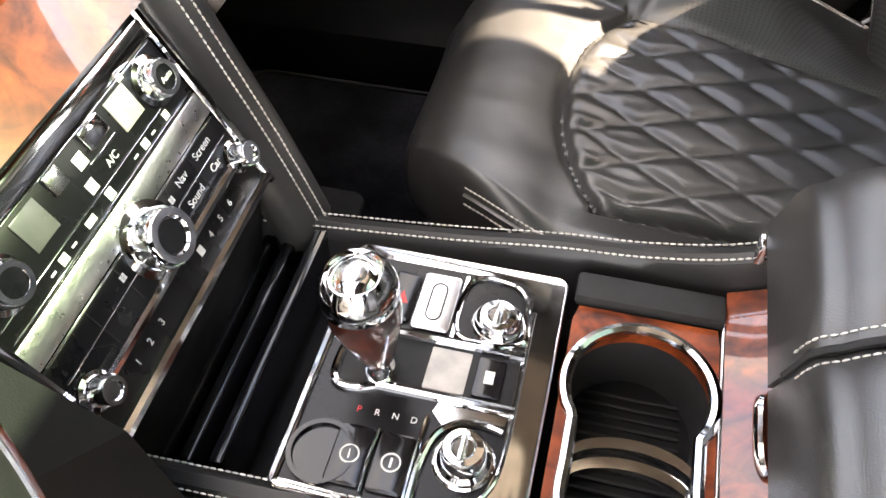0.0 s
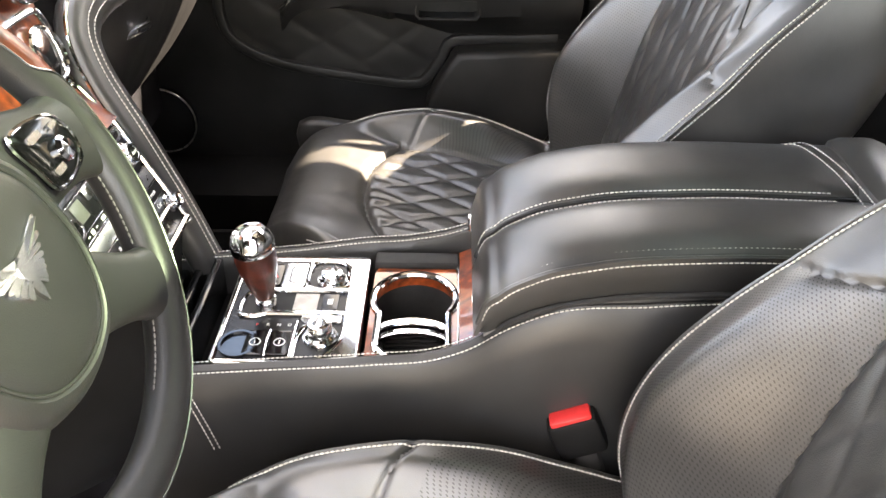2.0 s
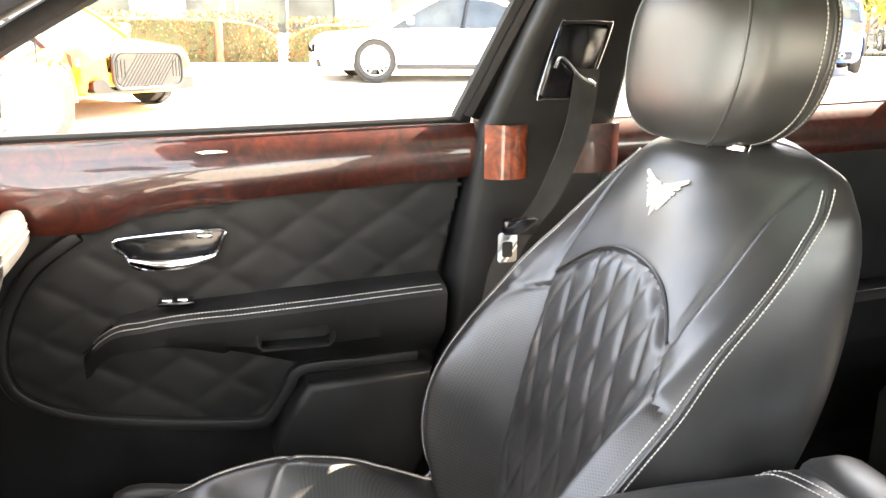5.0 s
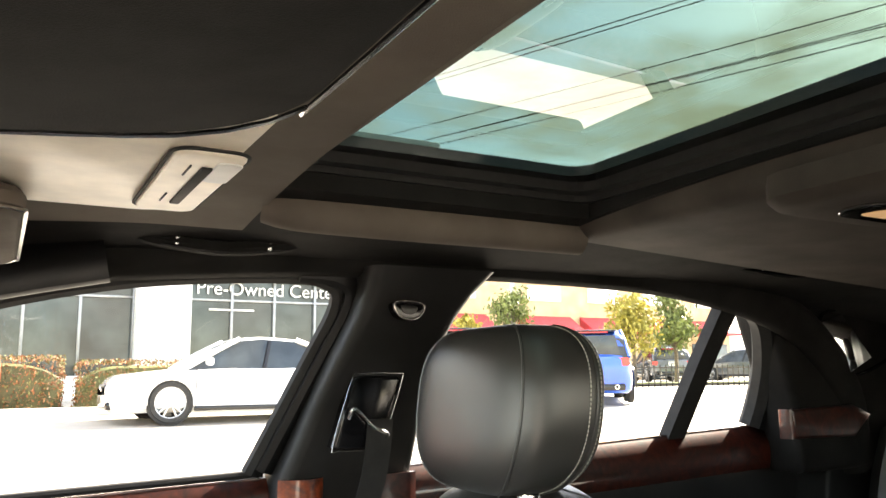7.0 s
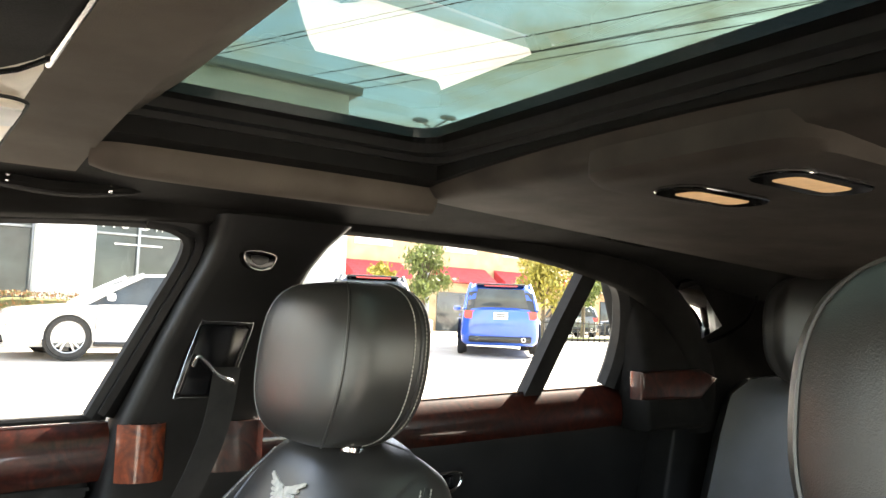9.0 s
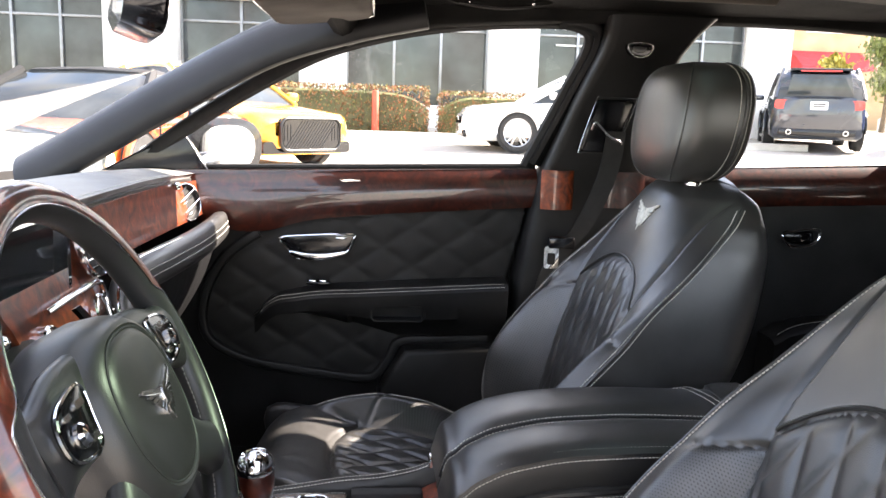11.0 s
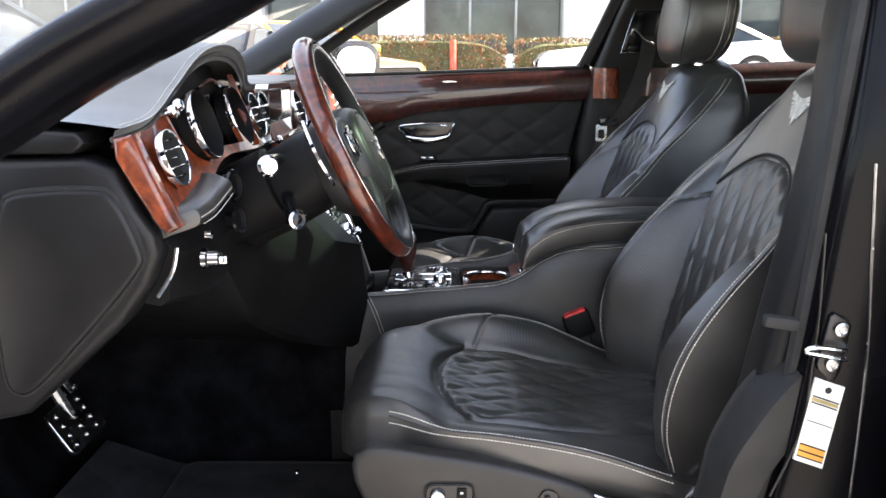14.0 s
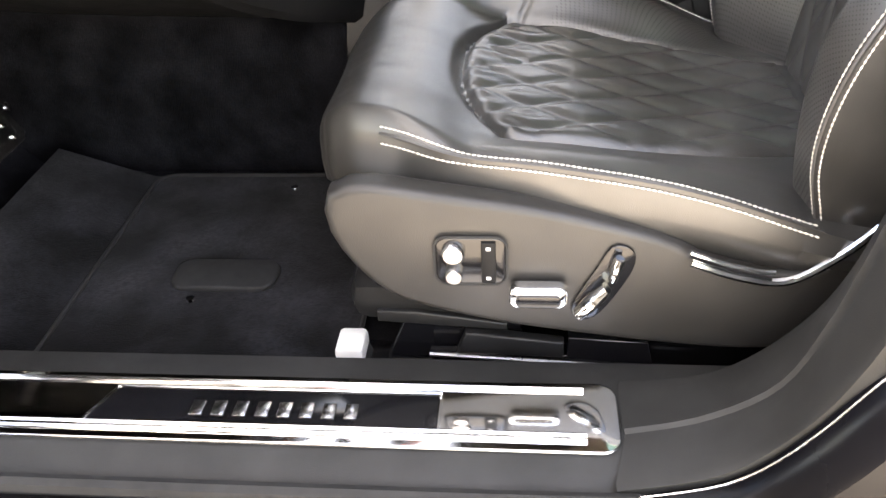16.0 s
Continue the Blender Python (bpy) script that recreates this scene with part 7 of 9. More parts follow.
# driver side lower parts
def knee_loft(ys, edge_x, edge_z, mid_x, mid_z):
    """Lower dash trim: a rounded nose over a free lower edge, drawn out along y."""
    fx, fz, gx, gz = curve_of(ys, edge_x), curve_of(ys, edge_z), curve_of(ys, mid_x), curve_of(ys, mid_z)
    rings = []
    for y in np.linspace(ys[0], ys[-1], 40):
        a, b, c, d = fx(y), fz(y), gx(y), gz(y)
        nose = [(-0.38, 0.958), (-0.345 + 0.15 * (c + 0.33), 0.940), (c - 0.012, d + 0.4 * (0.94 - d)), (c, d), (c - 0.004, d - 0.25 * (d - b)), (a + 0.45 * (c - a), b + 0.28 * (d - b)), (a + 0.008, b + 0.008), (a - 0.004, b), (a - 0.03, b + 0.006), (-0.60, b + 0.02), (-0.86, b + 0.04), (-0.86, 0.96)]
        rings.append([Vector((x, y, z)) for x, z in nose])
    return loft(rings)


part("knee_panel", knee_loft([-0.635, -0.50, -0.42, -0.30, -0.118], [-0.352, -0.328, -0.325, -0.335, -0.34], [0.828, 0.816, 0.843, 0.872, 0.88], [-0.332, -0.316, -0.308, -0.312, -0.315], [0.895, 0.885, 0.897, 0.912, 0.915]), PLASTIC, dash, "black outer knee panel")
part("inner_knee", knee_loft([-0.395, -0.35, -0.30, -0.22, -0.118], [-0.348, -0.325, -0.300, -0.248, -0.185], [0.805, 0.722, 0.680, 0.632, 0.590], [-0.335, -0.310, -0.280, -0.222, -0.157], [0.865, 0.830, 0.800, 0.750, 0.692]), PLASTIC, dash, "smooth black knee panel sweeping down to the console")


pd_ = [[Vector((x0 + 0.002 + 0.025 * math.copysign(abs(math.cos(q)) ** 0.8, math.cos(q)), y, z0 + 0.014 * math.copysign(abs(math.sin(q)) ** 0.8, math.sin(q)))) for q in np.linspace(0, 2 * math.pi, 18, endpoint=False)] for y, x0, z0 in ((-0.642, -0.362, 0.926), (-0.630, -0.328, 0.937), (-0.60, -0.318, 0.944), (-0.54, -0.312, 0.962), (-0.53, -0.325, 0.965))]
part("leather_bolster", loft(pd_), LEATHER, dash, "padded leather bolster")
part("bolster_stitching", stitches(smooth_path([(-0.300, -0.628, 0.938), (-0.291, -0.60, 0.945), (-0.284, -0.54, 0.963)], 40), smooth_path([(-0.298, -0.628, 0.930), (-0.289, -0.60, 0.937), (-0.283, -0.54, 0.955)], 40)), THREAD, dash)
lx, ly, lz = -0.306, -0.615, 0.884
ls = part("light_switch", lathe([(0.013, 0), (0.013, 0.006), (0.010, 0.008), (0.0095, 0.020), (0.0075, 0.022), (0, 0.022)], pose(lx, ly, lz, 0, 90), 24), CHROME, dash, "chrome light switch")
part("switch_key", box((lx + 0.024, ly + 0.004, lz - 0.003), (0.010, 0.006, 0.010), 0.002), CHROME, ls)
part("switch_button", lathe([(0.006, 0), (0.006, 0.008), (0, 0.009)], pose(lx + 0.002, ly + 0.01, lz + 0.028, 0, 90), 14), CHROME, ls)
part("switch_blade", tube(smooth_path([(-0.326, -0.648, 0.905), (-0.333, -0.65, 0.875), (-0.352, -0.652, 0.845)], 16), 0.003, 8), CHROME, ls, "chrome trim blade")
# end panel, seen in the open doorway
end = [(-0.80, 1.0), (-0.59, 1.012), (-0.42, 1.014), (-0.385, 1.0), (-0.362, 0.95), (-0.345, 0.925), (-0.340, 0.90), (-0.356, 0.86), (-0.39, 0.815), (-0.45, 0.76), (-0.52, 0.697), (-0.60, 0.68), (-0.80, 0.68)]
part("end_panel", prism(end, "y", -0.668, -0.616, 0.012), DASH_LEATHER, dash)
pan = [(p.x, p.z) for p in smooth_path([(-0.517, 0, 0.958), (-0.495, 0, 0.974), (-0.41, 0, 0.978), (-0.385, 0, 0.967), (-0.362, 0, 0.914), (-0.368, 0, 0.876), (-0.49, 0, 0.744), (-0.525, 0, 0.728), (-0.538, 0, 0.755), (-0.536, 0, 0.88)], 60, True)]
part("fuse_cover", prism(pan, "y", -0.6765, -0.656, 0.007), DASH_LEATHER, dash, "removable end cover")
part("cover_gap", tube([Vector((x, -0.6685, z)) for x, z in pan], 0.0042, 6, True), RUBBER, dash)
part("end_top", prism([(-0.85, 1.015), (-0.43, 1.018), (-0.415, 1.03), (-0.425, 1.042), (-0.48, 1.046), (-0.85, 1.046)], "y", -0.668, -0.56, 0.005), DASH_LEATHER, dash)

# steering column and stalks
col = thing("steering_wheel", (-0.2, -0.385, 0.93), "burr walnut and leather steering wheel with a winged badge", "steering wheel")
WC = Vector((-0.1475, -0.353, 0.991))
WN = Vector((0.905, 0, 0.4256))
WU = Vector((-0.4256, 0, 0.905))
WR = Vector((0, 1, 0))


def wheel_at(a, b, h=0.0):
    return WC + WR * a + WU * b + WN * h


rings = []
for h, ry, rz, dz in ((-0.20, 0.065, 0.060, -0.01), (-0.12, 0.070, 0.062, -0.008), (-0.07, 0.072, 0.062, -0.004), (-0.045, 0.066, 0.058, 0)):
    rings.append([wheel_at(ry * math.cos(t), rz * math.sin(t) + dz, h) for t in np.linspace(0, 2 * math.pi, 28, endpoint=False)])
part("column_shroud", loft(rings), PLASTIC, col, "black plastic column shroud")
# rim: walnut on the outside, leather on the inside
RR, RT = 0.1635, 0.0160


def leather_from(th):
    """Angle round the section at which leather takes over: over the face at the sides, behind it at the top."""
    d = abs((math.degrees(th) + 90) % 360 - 180)
    return 118 - 60 * sstep(68, 78, d)


def rim_point(th, ph, grow=0.0):
    rr = RR + (RT + grow) * math.cos(ph)
    return wheel_at(rr * math.cos(th), rr * math.sin(th), (0.0150 + grow) * math.sin(ph) + 0.004)


for nm, mt, lab in (("wood_rim", BURL_RIM, "lacquered burr walnut outer rim"), ("leather_rim", WHEEL_LEATHER, "black leather inner rim")):
    rows = []
    for i in range(144):
        th = 2 * math.pi * i / 144
        edge = leather_from(th)
        a0, a1 = (-112, edge) if nm == "wood_rim" else (edge, 248)
        rows.append([rim_point(th, radians(a0 + (a1 - a0) * k / 17)) for k in range(18)])
    bm = bm_new()
    add_rings(bm, rows + [rows[0]], False, False, closed=False)
    bmesh.ops.remove_doubles(bm, verts=bm.verts, dist=1e-5)
    bmesh.ops.recalc_face_normals(bm, faces=bm.faces)
    part(nm, bm, mt, col, lab)
part("rim_line", tube([rim_point(t, radians(leather_from(t))) for t in np.linspace(0, 2 * math.pi, 200, endpoint=False)], 0.0010, 6, True), CHROME_SATIN, col, "thin bright inlay between wood and leather")
# hub: a rounded pad with a sunk seam round its middle
hub = [(0.0, 0.064), (0.040, 0.058), (0.068, 0.034), (0.078, -0.006), (0.072, -0.046), (0.046, -0.082), (0.0, -0.094)]
hubo = [(p.x, p.y) for p in smooth_path([(a, b, 0) for a, b in hub + [(-a, b) for a, b in reversed(hub[1:-1])]], 64, True)]
pad_h = curve_of([0.0, 0.3, 0.6, 0.74, 0.78, 0.82, 0.92, 1.0, 1.05], [0.034, 0.0335, 0.031, 0.0285, 0.0262, 0.0275, 0.021, 0.008, -0.012])
part("hub", loft([[wheel_at(a * q, -0.012 + (b + 0.012) * q, h) for a, b in hubo] for q, h in [(0.86, -0.055), (1.02, -0.035)] + [(q, pad_h(q)) for q in (1.05, 1.0, 0.96, 0.92, 0.87, 0.82, 0.80, 0.78, 0.76, 0.74, 0.67, 0.6, 0.45, 0.3, 0.12)]]), WHEEL_LEATHER, col, "rounded leather hub pad")
part("hub_seam", tube([wheel_at(a * 0.78, -0.012 + (b + 0.012) * 0.78, pad_h(0.78) + 0.0004) for a, b in hubo], 0.0013, 6, True), RUBBER, col)


def spoke_arm(points, n=20):
    """Flat padded arm: across, up, half width at each point."""
    path = smooth_path([(a, b, w) for a, b, w in points], n)
    rings = []
    for i, p in enumerate(path):
        d = path[min(i + 1, n - 1)] - path[max(i - 1, 0)]
        l = math.hypot(d.x, d.y)
        nx, ny = -d.y / l, d.x / l
        rings.append([wheel_at(p.x + nx * p.z * math.copysign(abs(math.cos(q)) ** 0.7, math.cos(q)), p.y + ny * p.z * math.copysign(abs(math.cos(q)) ** 0.7, math.cos(q)), 0.005 + 0.012 * math.copysign(abs(math.sin(q)) ** 0.8, math.sin(q))) for q in np.linspace(0, 2 * math.pi, 20, endpoint=False)])
    return loft(rings)


STITCH_DARK = material("grey_thread", (0.16, 0.155, 0.145), 0.7, vary=0.2, scale=200)
for sg in (-1, 1):
    part("spoke", spoke_arm([(sg * 0.045, 0.018, 0.036), (sg * 0.085, 0.018, 0.034), (sg * 0.125, 0.012, 0.029), (sg * 0.152, 0.008, 0.034)]), WHEEL_LEATHER, col)
    part("spoke", spoke_arm([(sg * 0.040, -0.052, 0.036), (sg * 0.075, -0.074, 0.026), (sg * 0.105, -0.094, 0.025), (sg * 0.130, -0.112, 0.038)]), WHEEL_LEATHER, col)
    key = [(sg * a, b) for a, b in ((0.080, 0.036), (0.118, 0.032), (0.132, 0.018), (0.126, -0.002), (0.090, -0.006), (0.082, 0.012))]
    ko = smooth_path([(a, b, 0) for a, b in key], 40, True)
    pod = part("switch_pod", loft([[wheel_at(0.104 * sg + (p.x - 0.104 * sg) * q, 0.015 + (p.y - 0.015) * q, h) for p in ko] for q, h in ((1.0, 0.010), (1.0, 0.0195), (0.94, 0.0205), (0.2, 0.021))]), GLOSS_BLACK, col, "gloss black switch pod with a chrome edge")
    part("pod_rim", tube([wheel_at(p.x, p.y, 0.0195) for p in ko], 0.0017, 6, True), CHROME, pod)
    part("thumb_wheel", lathe([(0.0085, -0.003), (0.0085, 0.003), (0.006, 0.0055), (0, 0.006)], place_on(wheel_at(sg * 0.112, 0.010, 0.021), WN), 18), CHROME, pod, "chrome thumb wheel")
    for a, b, w, h in ((0.096, 0.027, 0.014, 0.005), (0.097, 0.003, 0.012, 0.005), (0.118, 0.025, 0.010, 0.004)):
        part("thumb_key", loft([[wheel_at(sg * x, y, z) for x, y in rrect(a, b, w, h, 0.0015, 3)] for z in (0.020, 0.0228)]), CHROME_SATIN, pod)
    pth = [wheel_at(sg * (0.092 + 0.020 * math.sin(math.pi * t)), -0.030 + 0.10 * t, -0.032) for t in np.linspace(0, 1, 14)]
    part("paddle", loft([[p + WR * a + WN * b for a, b in ((-0.006, -0.002), (0.006, -0.002), (0.006, 0.002), (-0.006, 0.002))] for p in pth]), CHROME, col, "chrome shift paddle")
    for t0, t1 in ((-30, -4), (-72, -50)):
        part("rim_stitching", stitches([rim_point(t if sg > 0 else math.pi - t, radians(172), 0.0004) for t in np.linspace(radians(t0), radians(t1), 60)]), STITCH_DARK, col)
bm = bm_new()
winged_badge(bm, lambda a, b, h: wheel_at(a, b - 0.012, 0.0345 + h - 1.2 * (a * a + b * b)), 0.032, 0.0025)
part("badge", bm, CHROME_SATIN, col, "polished winged badge", smooth=False)

st = part("indicator_stalk", tube(smooth_path([(-0.245, -0.43, 0.985), (-0.245, -0.49, 0.99), (-0.240, -0.530, 0.990)], 14), 0.0085, 10), GLOSS_BLACK, col, "black stalk with a chrome end")
part("stalk_end", lathe([(0.009, -0.012), (0.0135, -0.006), (0.0145, 0.004), (0.0105, 0.009), (0, 0.010)], place_on(Vector((-0.238, -0.538, 0.988)), Vector((0.5, -0.85, 0.15))), 24), CHROME, st)
st = part("column_lever", tube(smooth_path([(-0.235, -0.43, 0.93), (-0.222, -0.48, 0.918), (-0.210, -0.512, 0.914)], 14), 0.0095, 10), GLOSS_BLACK, col, "black column knob with a chrome end")
part("lever_end", lathe([(0.012, -0.010), (0.0135, -0.004), (0.0135, 0.004), (0.010, 0.006), (0.009, 0.003)], place_on(Vector((-0.207, -0.517, 0.914)), Vector((0.6, -0.75, 0.1))), 24, False), CHROME, st)
part("lever_button", lathe([(0.0095, 0.0025), (0.006, 0.0045), (0, 0.005)], place_on(Vector((-0.207, -0.517, 0.914)), Vector((0.6, -0.75, 0.1))), 24), GLOSS_BLACK, st)
for y, z, r in ((-0.485, 0.955, 0.020), (-0.470, 0.905, 0.017)):
    c = Vector((-0.298, y, z))
    part("ignition_socket", lathe([(r * 1.15, 0), (r * 1.1, 0.004), (r * 0.85, 0.004), (r * 0.8, -0.014), (0, -0.015)], place_on(c, Vector((0.95, -0.2, 0.1))), 28), GLOSS_BLACK, dash, "recessed black socket")

# pedals
for y, w, nm in ((-0.390, 0.120, "brake_pedal"), (-0.285, 0.050, "accelerator_pedal")):
    px = -0.600 if y < -0.3 else -0.655
    pz = pose(px, y, 0.562, 0, 58, 0)
    p = thing(nm, (px, y, 0.50), "drilled bright metal foot pedal with rubber studs", "pedal")
    part("pad", prism(rrect(0, 0, 0.078, w, 0.014), "z", -0.004, 0.004, 0.002), CHROME_SATIN, p).matrix_basis = pz
    for i in range(4):
        for j in range(3):
            s_ = part("stud", lathe([(0.0045, 0.004), (0.004, 0.0065), (0, 0.007)], pz @ Matrix.Translation((-0.027 + i * 0.018, (j - 1) * w * 0.3, 0)), 10), CHROME, p)
    part("arm", tube([Vector((px - 0.005, y, 0.565)), Vector((px - 0.06, y, 0.68)), Vector((px - 0.12, y, 0.80))], 0.009, 8), STEEL, p)
part("column_boot", lathe([(0.05, 0), (0.055, 0.10), (0.06, 0.2)], pose(-0.44, -0.385, 0.86, 0, 66), 24), PLASTIC, dash)

# ---------------------------------------------------------------- things on the roof and header
mir = thing("interior_mirror", (-0.2, -0.02, 1.32), "black interior mirror hanging from the header", "mirror")
hm = pose(-0.215, 0.0, 1.325, 0, 0, 0) @ pose(0, 0, 0, 0, 8, 20)
part("housing", loft([[Vector((x, a * q, b * q)) for a, b in rrect(0, 0, 0.225, 0.072, 0.030)] for x, q in ((-0.032, 0.55), (-0.024, 0.85), (0.0, 0.98), (0.014, 1.0), (0.018, 0.97))]), GLOSS_BLACK, mir).matrix_basis = hm
part("glass", prism(rrect(0, 0, 0.212, 0.060, 0.026), "x", 0.0175, 0.0195), MIRROR, mir).matrix_basis = hm
part("stem", tube([Vector((-0.23, 0.0, 1.34)), Vector((-0.25, 0.0, 1.40))], 0.012, 10), GLOSS_BLACK, mir)
part("sensor_box", box((-0.29, 0.0, 1.37), (0.10, 0.10, 0.06), 0.02), GLOSS_BLACK, mir)
for sy, lab in ((-1, "black leather driver sun visor folded against the roof"), (1, "taupe passenger sun visor folded against the roof")):
    v = thing("sun_visor", (0.06, sy * 0.36, 1.39), lab, "sun visor", group="sun visors")
    vx, vy, vw, vl, vz = (0.035, -0.295, 0.265, 0.61, 1.384) if sy < 0 else (-0.045, 0.385, 0.17, 0.36, 1.376)
    o = rrect(vx, vy, vw, vl, 0.085 if sy < 0 else 0.05, 8)
    part("body", loft([[Vector((vx + (x - vx) * q, vy + (y - vy) * q, z + 0.10 * (x - vx))) for x, y in o] for q, z in ((0.94, vz - 0.007), (1.0, vz), (1.0, vz + 0.010), (0.95, vz + 0.017))]), HEADLINER if sy < 0 else HEADLINER_TAUPE, v)
    part("edge_trim", tube(smooth_path([(x, y, vz - 0.003 + 0.10 * (x - vx)) for x, y in o], 60, True), 0.0018, 6, True), CHROME_SATIN, v)
ov = thing("overhead_console", (0.13, 0.05, 1.42), "cream overhead console with reading lamps and switches", "overhead console")
part("body", loft([[Vector((x, y, z)) for x, y in rrect(0.06, 0.155, 0.23 * q, 0.33 * q, 0.04)] for q, z in ((0.92, 1.404), (1.0, 1.412), (1.0, 1.45))]), LAMP_WHITE, ov)
part("lamp_unit", prism(rrect(0.148, 0.175, 0.050, 0.20, 0.014), "z", 1.398, 1.405, 0.003), LAMP_WHITE, ov, "pale reading lamp unit")
part("lamp_gap", tube([Vector((x, y, 1.4015)) for x, y in rrect(0.148, 0.175, 0.053, 0.203, 0.015)], 0.0014, 6, True), RUBBER, ov)
part("lamp_slot", box((0.150, 0.170, 1.3975), (0.008, 0.125, 0.003), 0.001), RUBBER, ov)
part("lamp_lens", prism(rrect(0.163, 0.118, 0.018, 0.058, 0.006), "z", 1.3965, 1.3985, 0.0008), WHITE, ov)
for y in (0.120, 0.215):
    part("lamp_line", box((0.138, y, 1.3976), (0.0012, 0.030, 0.0012)), RUBBER, ov)
for x0, x1 in ((0.195, 0.352), (1.18, 1.35)):
    zc, yc_ = (0.0, 0.0) if x0 < 1 else (0.012, -0.06)
    g = thing("grab_handle", ((x0 + x1) / 2, 0.56, 1.42), "black folded grab handle with chrome hinges", "grab handle", group="grab handles")
    part("grip", tube(smooth_path([(x0 - 0.03, 0.595 + yc_, 1.438 + zc), (x0, 0.578 + yc_, 1.425 + zc), ((x0 + x1) / 2, 0.572 + yc_, 1.417 + zc), (x1, 0.578 + yc_, 1.427 + zc), (x1 + 0.03, 0.595 + yc_, 1.44 + zc)], 24), 0.011, 8), HEADLINER, g)
    part("edge", tube(smooth_path([(x0, 0.566 + yc_, 1.415 + zc), ((x0 + x1) / 2, 0.561 + yc_, 1.409 + zc), (x1, 0.566 + yc_, 1.417 + zc)], 24), 0.0010, 6), STEEL_DARK, g)
    for x in (x0 + 0.02, x1 - 0.02):
        part("hinge", box((x, 0.570 + yc_, 1.428 + zc), (0.007, 0.010, 0.024), 0.002), CHROME_SATIN, g)
rl = thing("rear_lamp_console", (0.88, 0.0, 1.43), "black roof console with lit reading lamps", "roof lamp")
part("body", loft([[Vector((x, y, z)) for x, y in rrect(0.92, -0.035, 0.46 * q, 0.27 * q, 0.05)] for q, z in ((0.88, 1.411), (0.96, 1.413), (1.0, 1.422), (1.0, 1.446))]), CONSOLE_TAUPE, rl)
part("pocket_gap", tube(smooth_path([(0.80, 0.345, 1.4335), (0.86, 0.235, 1.4295), (1.05, 0.20, 1.4295)], 24), 0.002, 6), RUBBER, rl)
GLOW = material("lit_lamp_lens", (0.45, 0.30, 0.16), 0.4, vary=0.1, scale=60, emit=(1.0, 0.62, 0.32, 0.045))
for y in (0.024, -0.090):
    part("lamp", prism(rrect(0.83, y, 0.10, 0.032, 0.012), "z", 1.406, 1.412, 0.002), GLOW, rl, "lit amber lamp lens")
    part("lamp_bezel", plate_ring(rrect(0.83, y, 0.150, 0.060, 0.028), rrect(0.83, y, 0.102, 0.034, 0.013), "z", 1.4065, 1.4115), GLOSS_BLACK, rl, smooth=False)
    part("lamp_rim", tube([Vector((x, yy, 1.409)) for x, yy in rrect(0.83, y, 0.150, 0.060, 0.028)], 0.0018, 6, True), CHROME, rl)

# passenger door mirror outside
dm = thing("door_mirror", (-0.27, 0.95, 1.1), "black passenger door mirror with a large oval glass", "door mirror")
c = Vector((-0.305, 0.955, 1.120))
m = Matrix.Translation(c) @ pose(0, 0, 0, 0, 3, -40)
rows = []
for q, x in ((0.35, -0.085), (0.72, -0.065), (0.93, -0.030), (1.0, 0.0), (0.98, 0.016), (0.93, 0.018)):
    rows.append([m @ Vector((x, a * q, b * q)) for a, b in [(0.108 * math.copysign(abs(math.cos(t)) ** 0.8, math.cos(t)), 0.072 * math.copysign(abs(math.sin(t)) ** 0.8, math.sin(t))) for t in np.linspace(0, 2 * math.pi, 40, endpoint=False)]])
part("housing", loft(rows), GLOSS_BLACK, dm)
part("glass", loft([[m @ Vector((x, 0.080 * math.copysign(abs(math.cos(t)) ** 0.8, math.cos(t)), 0.053 * math.copysign(abs(math.sin(t)) ** 0.8, math.sin(t)))) for t in np.linspace(0, 2 * math.pi, 40, endpoint=False)] for x in (0.017, 0.020)]), MIRROR, dm)
part("arm", tube([Vector((-0.33, 0.80, 1.08)), Vector((-0.32, 0.90, 1.09))], 0.022, 10), GLOSS_BLACK, dm)

# ---------------------------------------------------------------- the lot outside
WHITE_PAINT = material("white_wall_paint", (0.78, 0.77, 0.74), 0.7, vary=0.05, scale=1.5, grain=0.2, grain_scale=80)
TAN_WALL = material("tan_stucco", (0.48, 0.34, 0.20), 0.85, vary=0.12, scale=1.2, grain=0.4, grain_scale=70)
DARK_GLASS = material("dark_shop_glass", (0.035, 0.042, 0.042), 0.06, vary=0.5, scale=0.9, wear=0.03, spec=0.6)
ALU = material("aluminium_frame", (0.30, 0.31, 0.32), 0.4, 0.8, vary=0.1, scale=8)
KERB = material("kerb_concrete", (0.50, 0.48, 0.44), 0.85, vary=0.12, scale=2)
POST_RED = material("red_post_paint", (0.50, 0.075, 0.035), 0.5, vary=0.15, scale=6)
AWNING = material("red_awning", (0.42, 0.035, 0.045), 0.6, vary=0.15, scale=5)
LEAF_RED = material("russet_hedge_leaf", (0.17, 0.085, 0.03), 0.6, vary=0.5, scale=3.0, color2=(0.28, 0.10, 0.04), island=0.5)
LEAF_GREEN = material("green_hedge_leaf", (0.10, 0.11, 0.035), 0.6, vary=0.4, scale=3.0, color2=(0.17, 0.15, 0.05), island=0.5)
LEAF_YELLOW = material("yellow_tree_leaf", (0.22, 0.20, 0.03), 0.6, vary=0.3, scale=2.0, color2=(0.36, 0.30, 0.05), island=0.35)
LEAF_TREE = material("green_tree_leaf", (0.09, 0.12, 0.03), 0.6, vary=0.4, scale=2.0, color2=(0.16, 0.19, 0.05), island=0.4)
BARK = material("bark", (0.10, 0.075, 0.05), 0.9, vary=0.3, scale=20, grain=0.8, grain_scale=60)
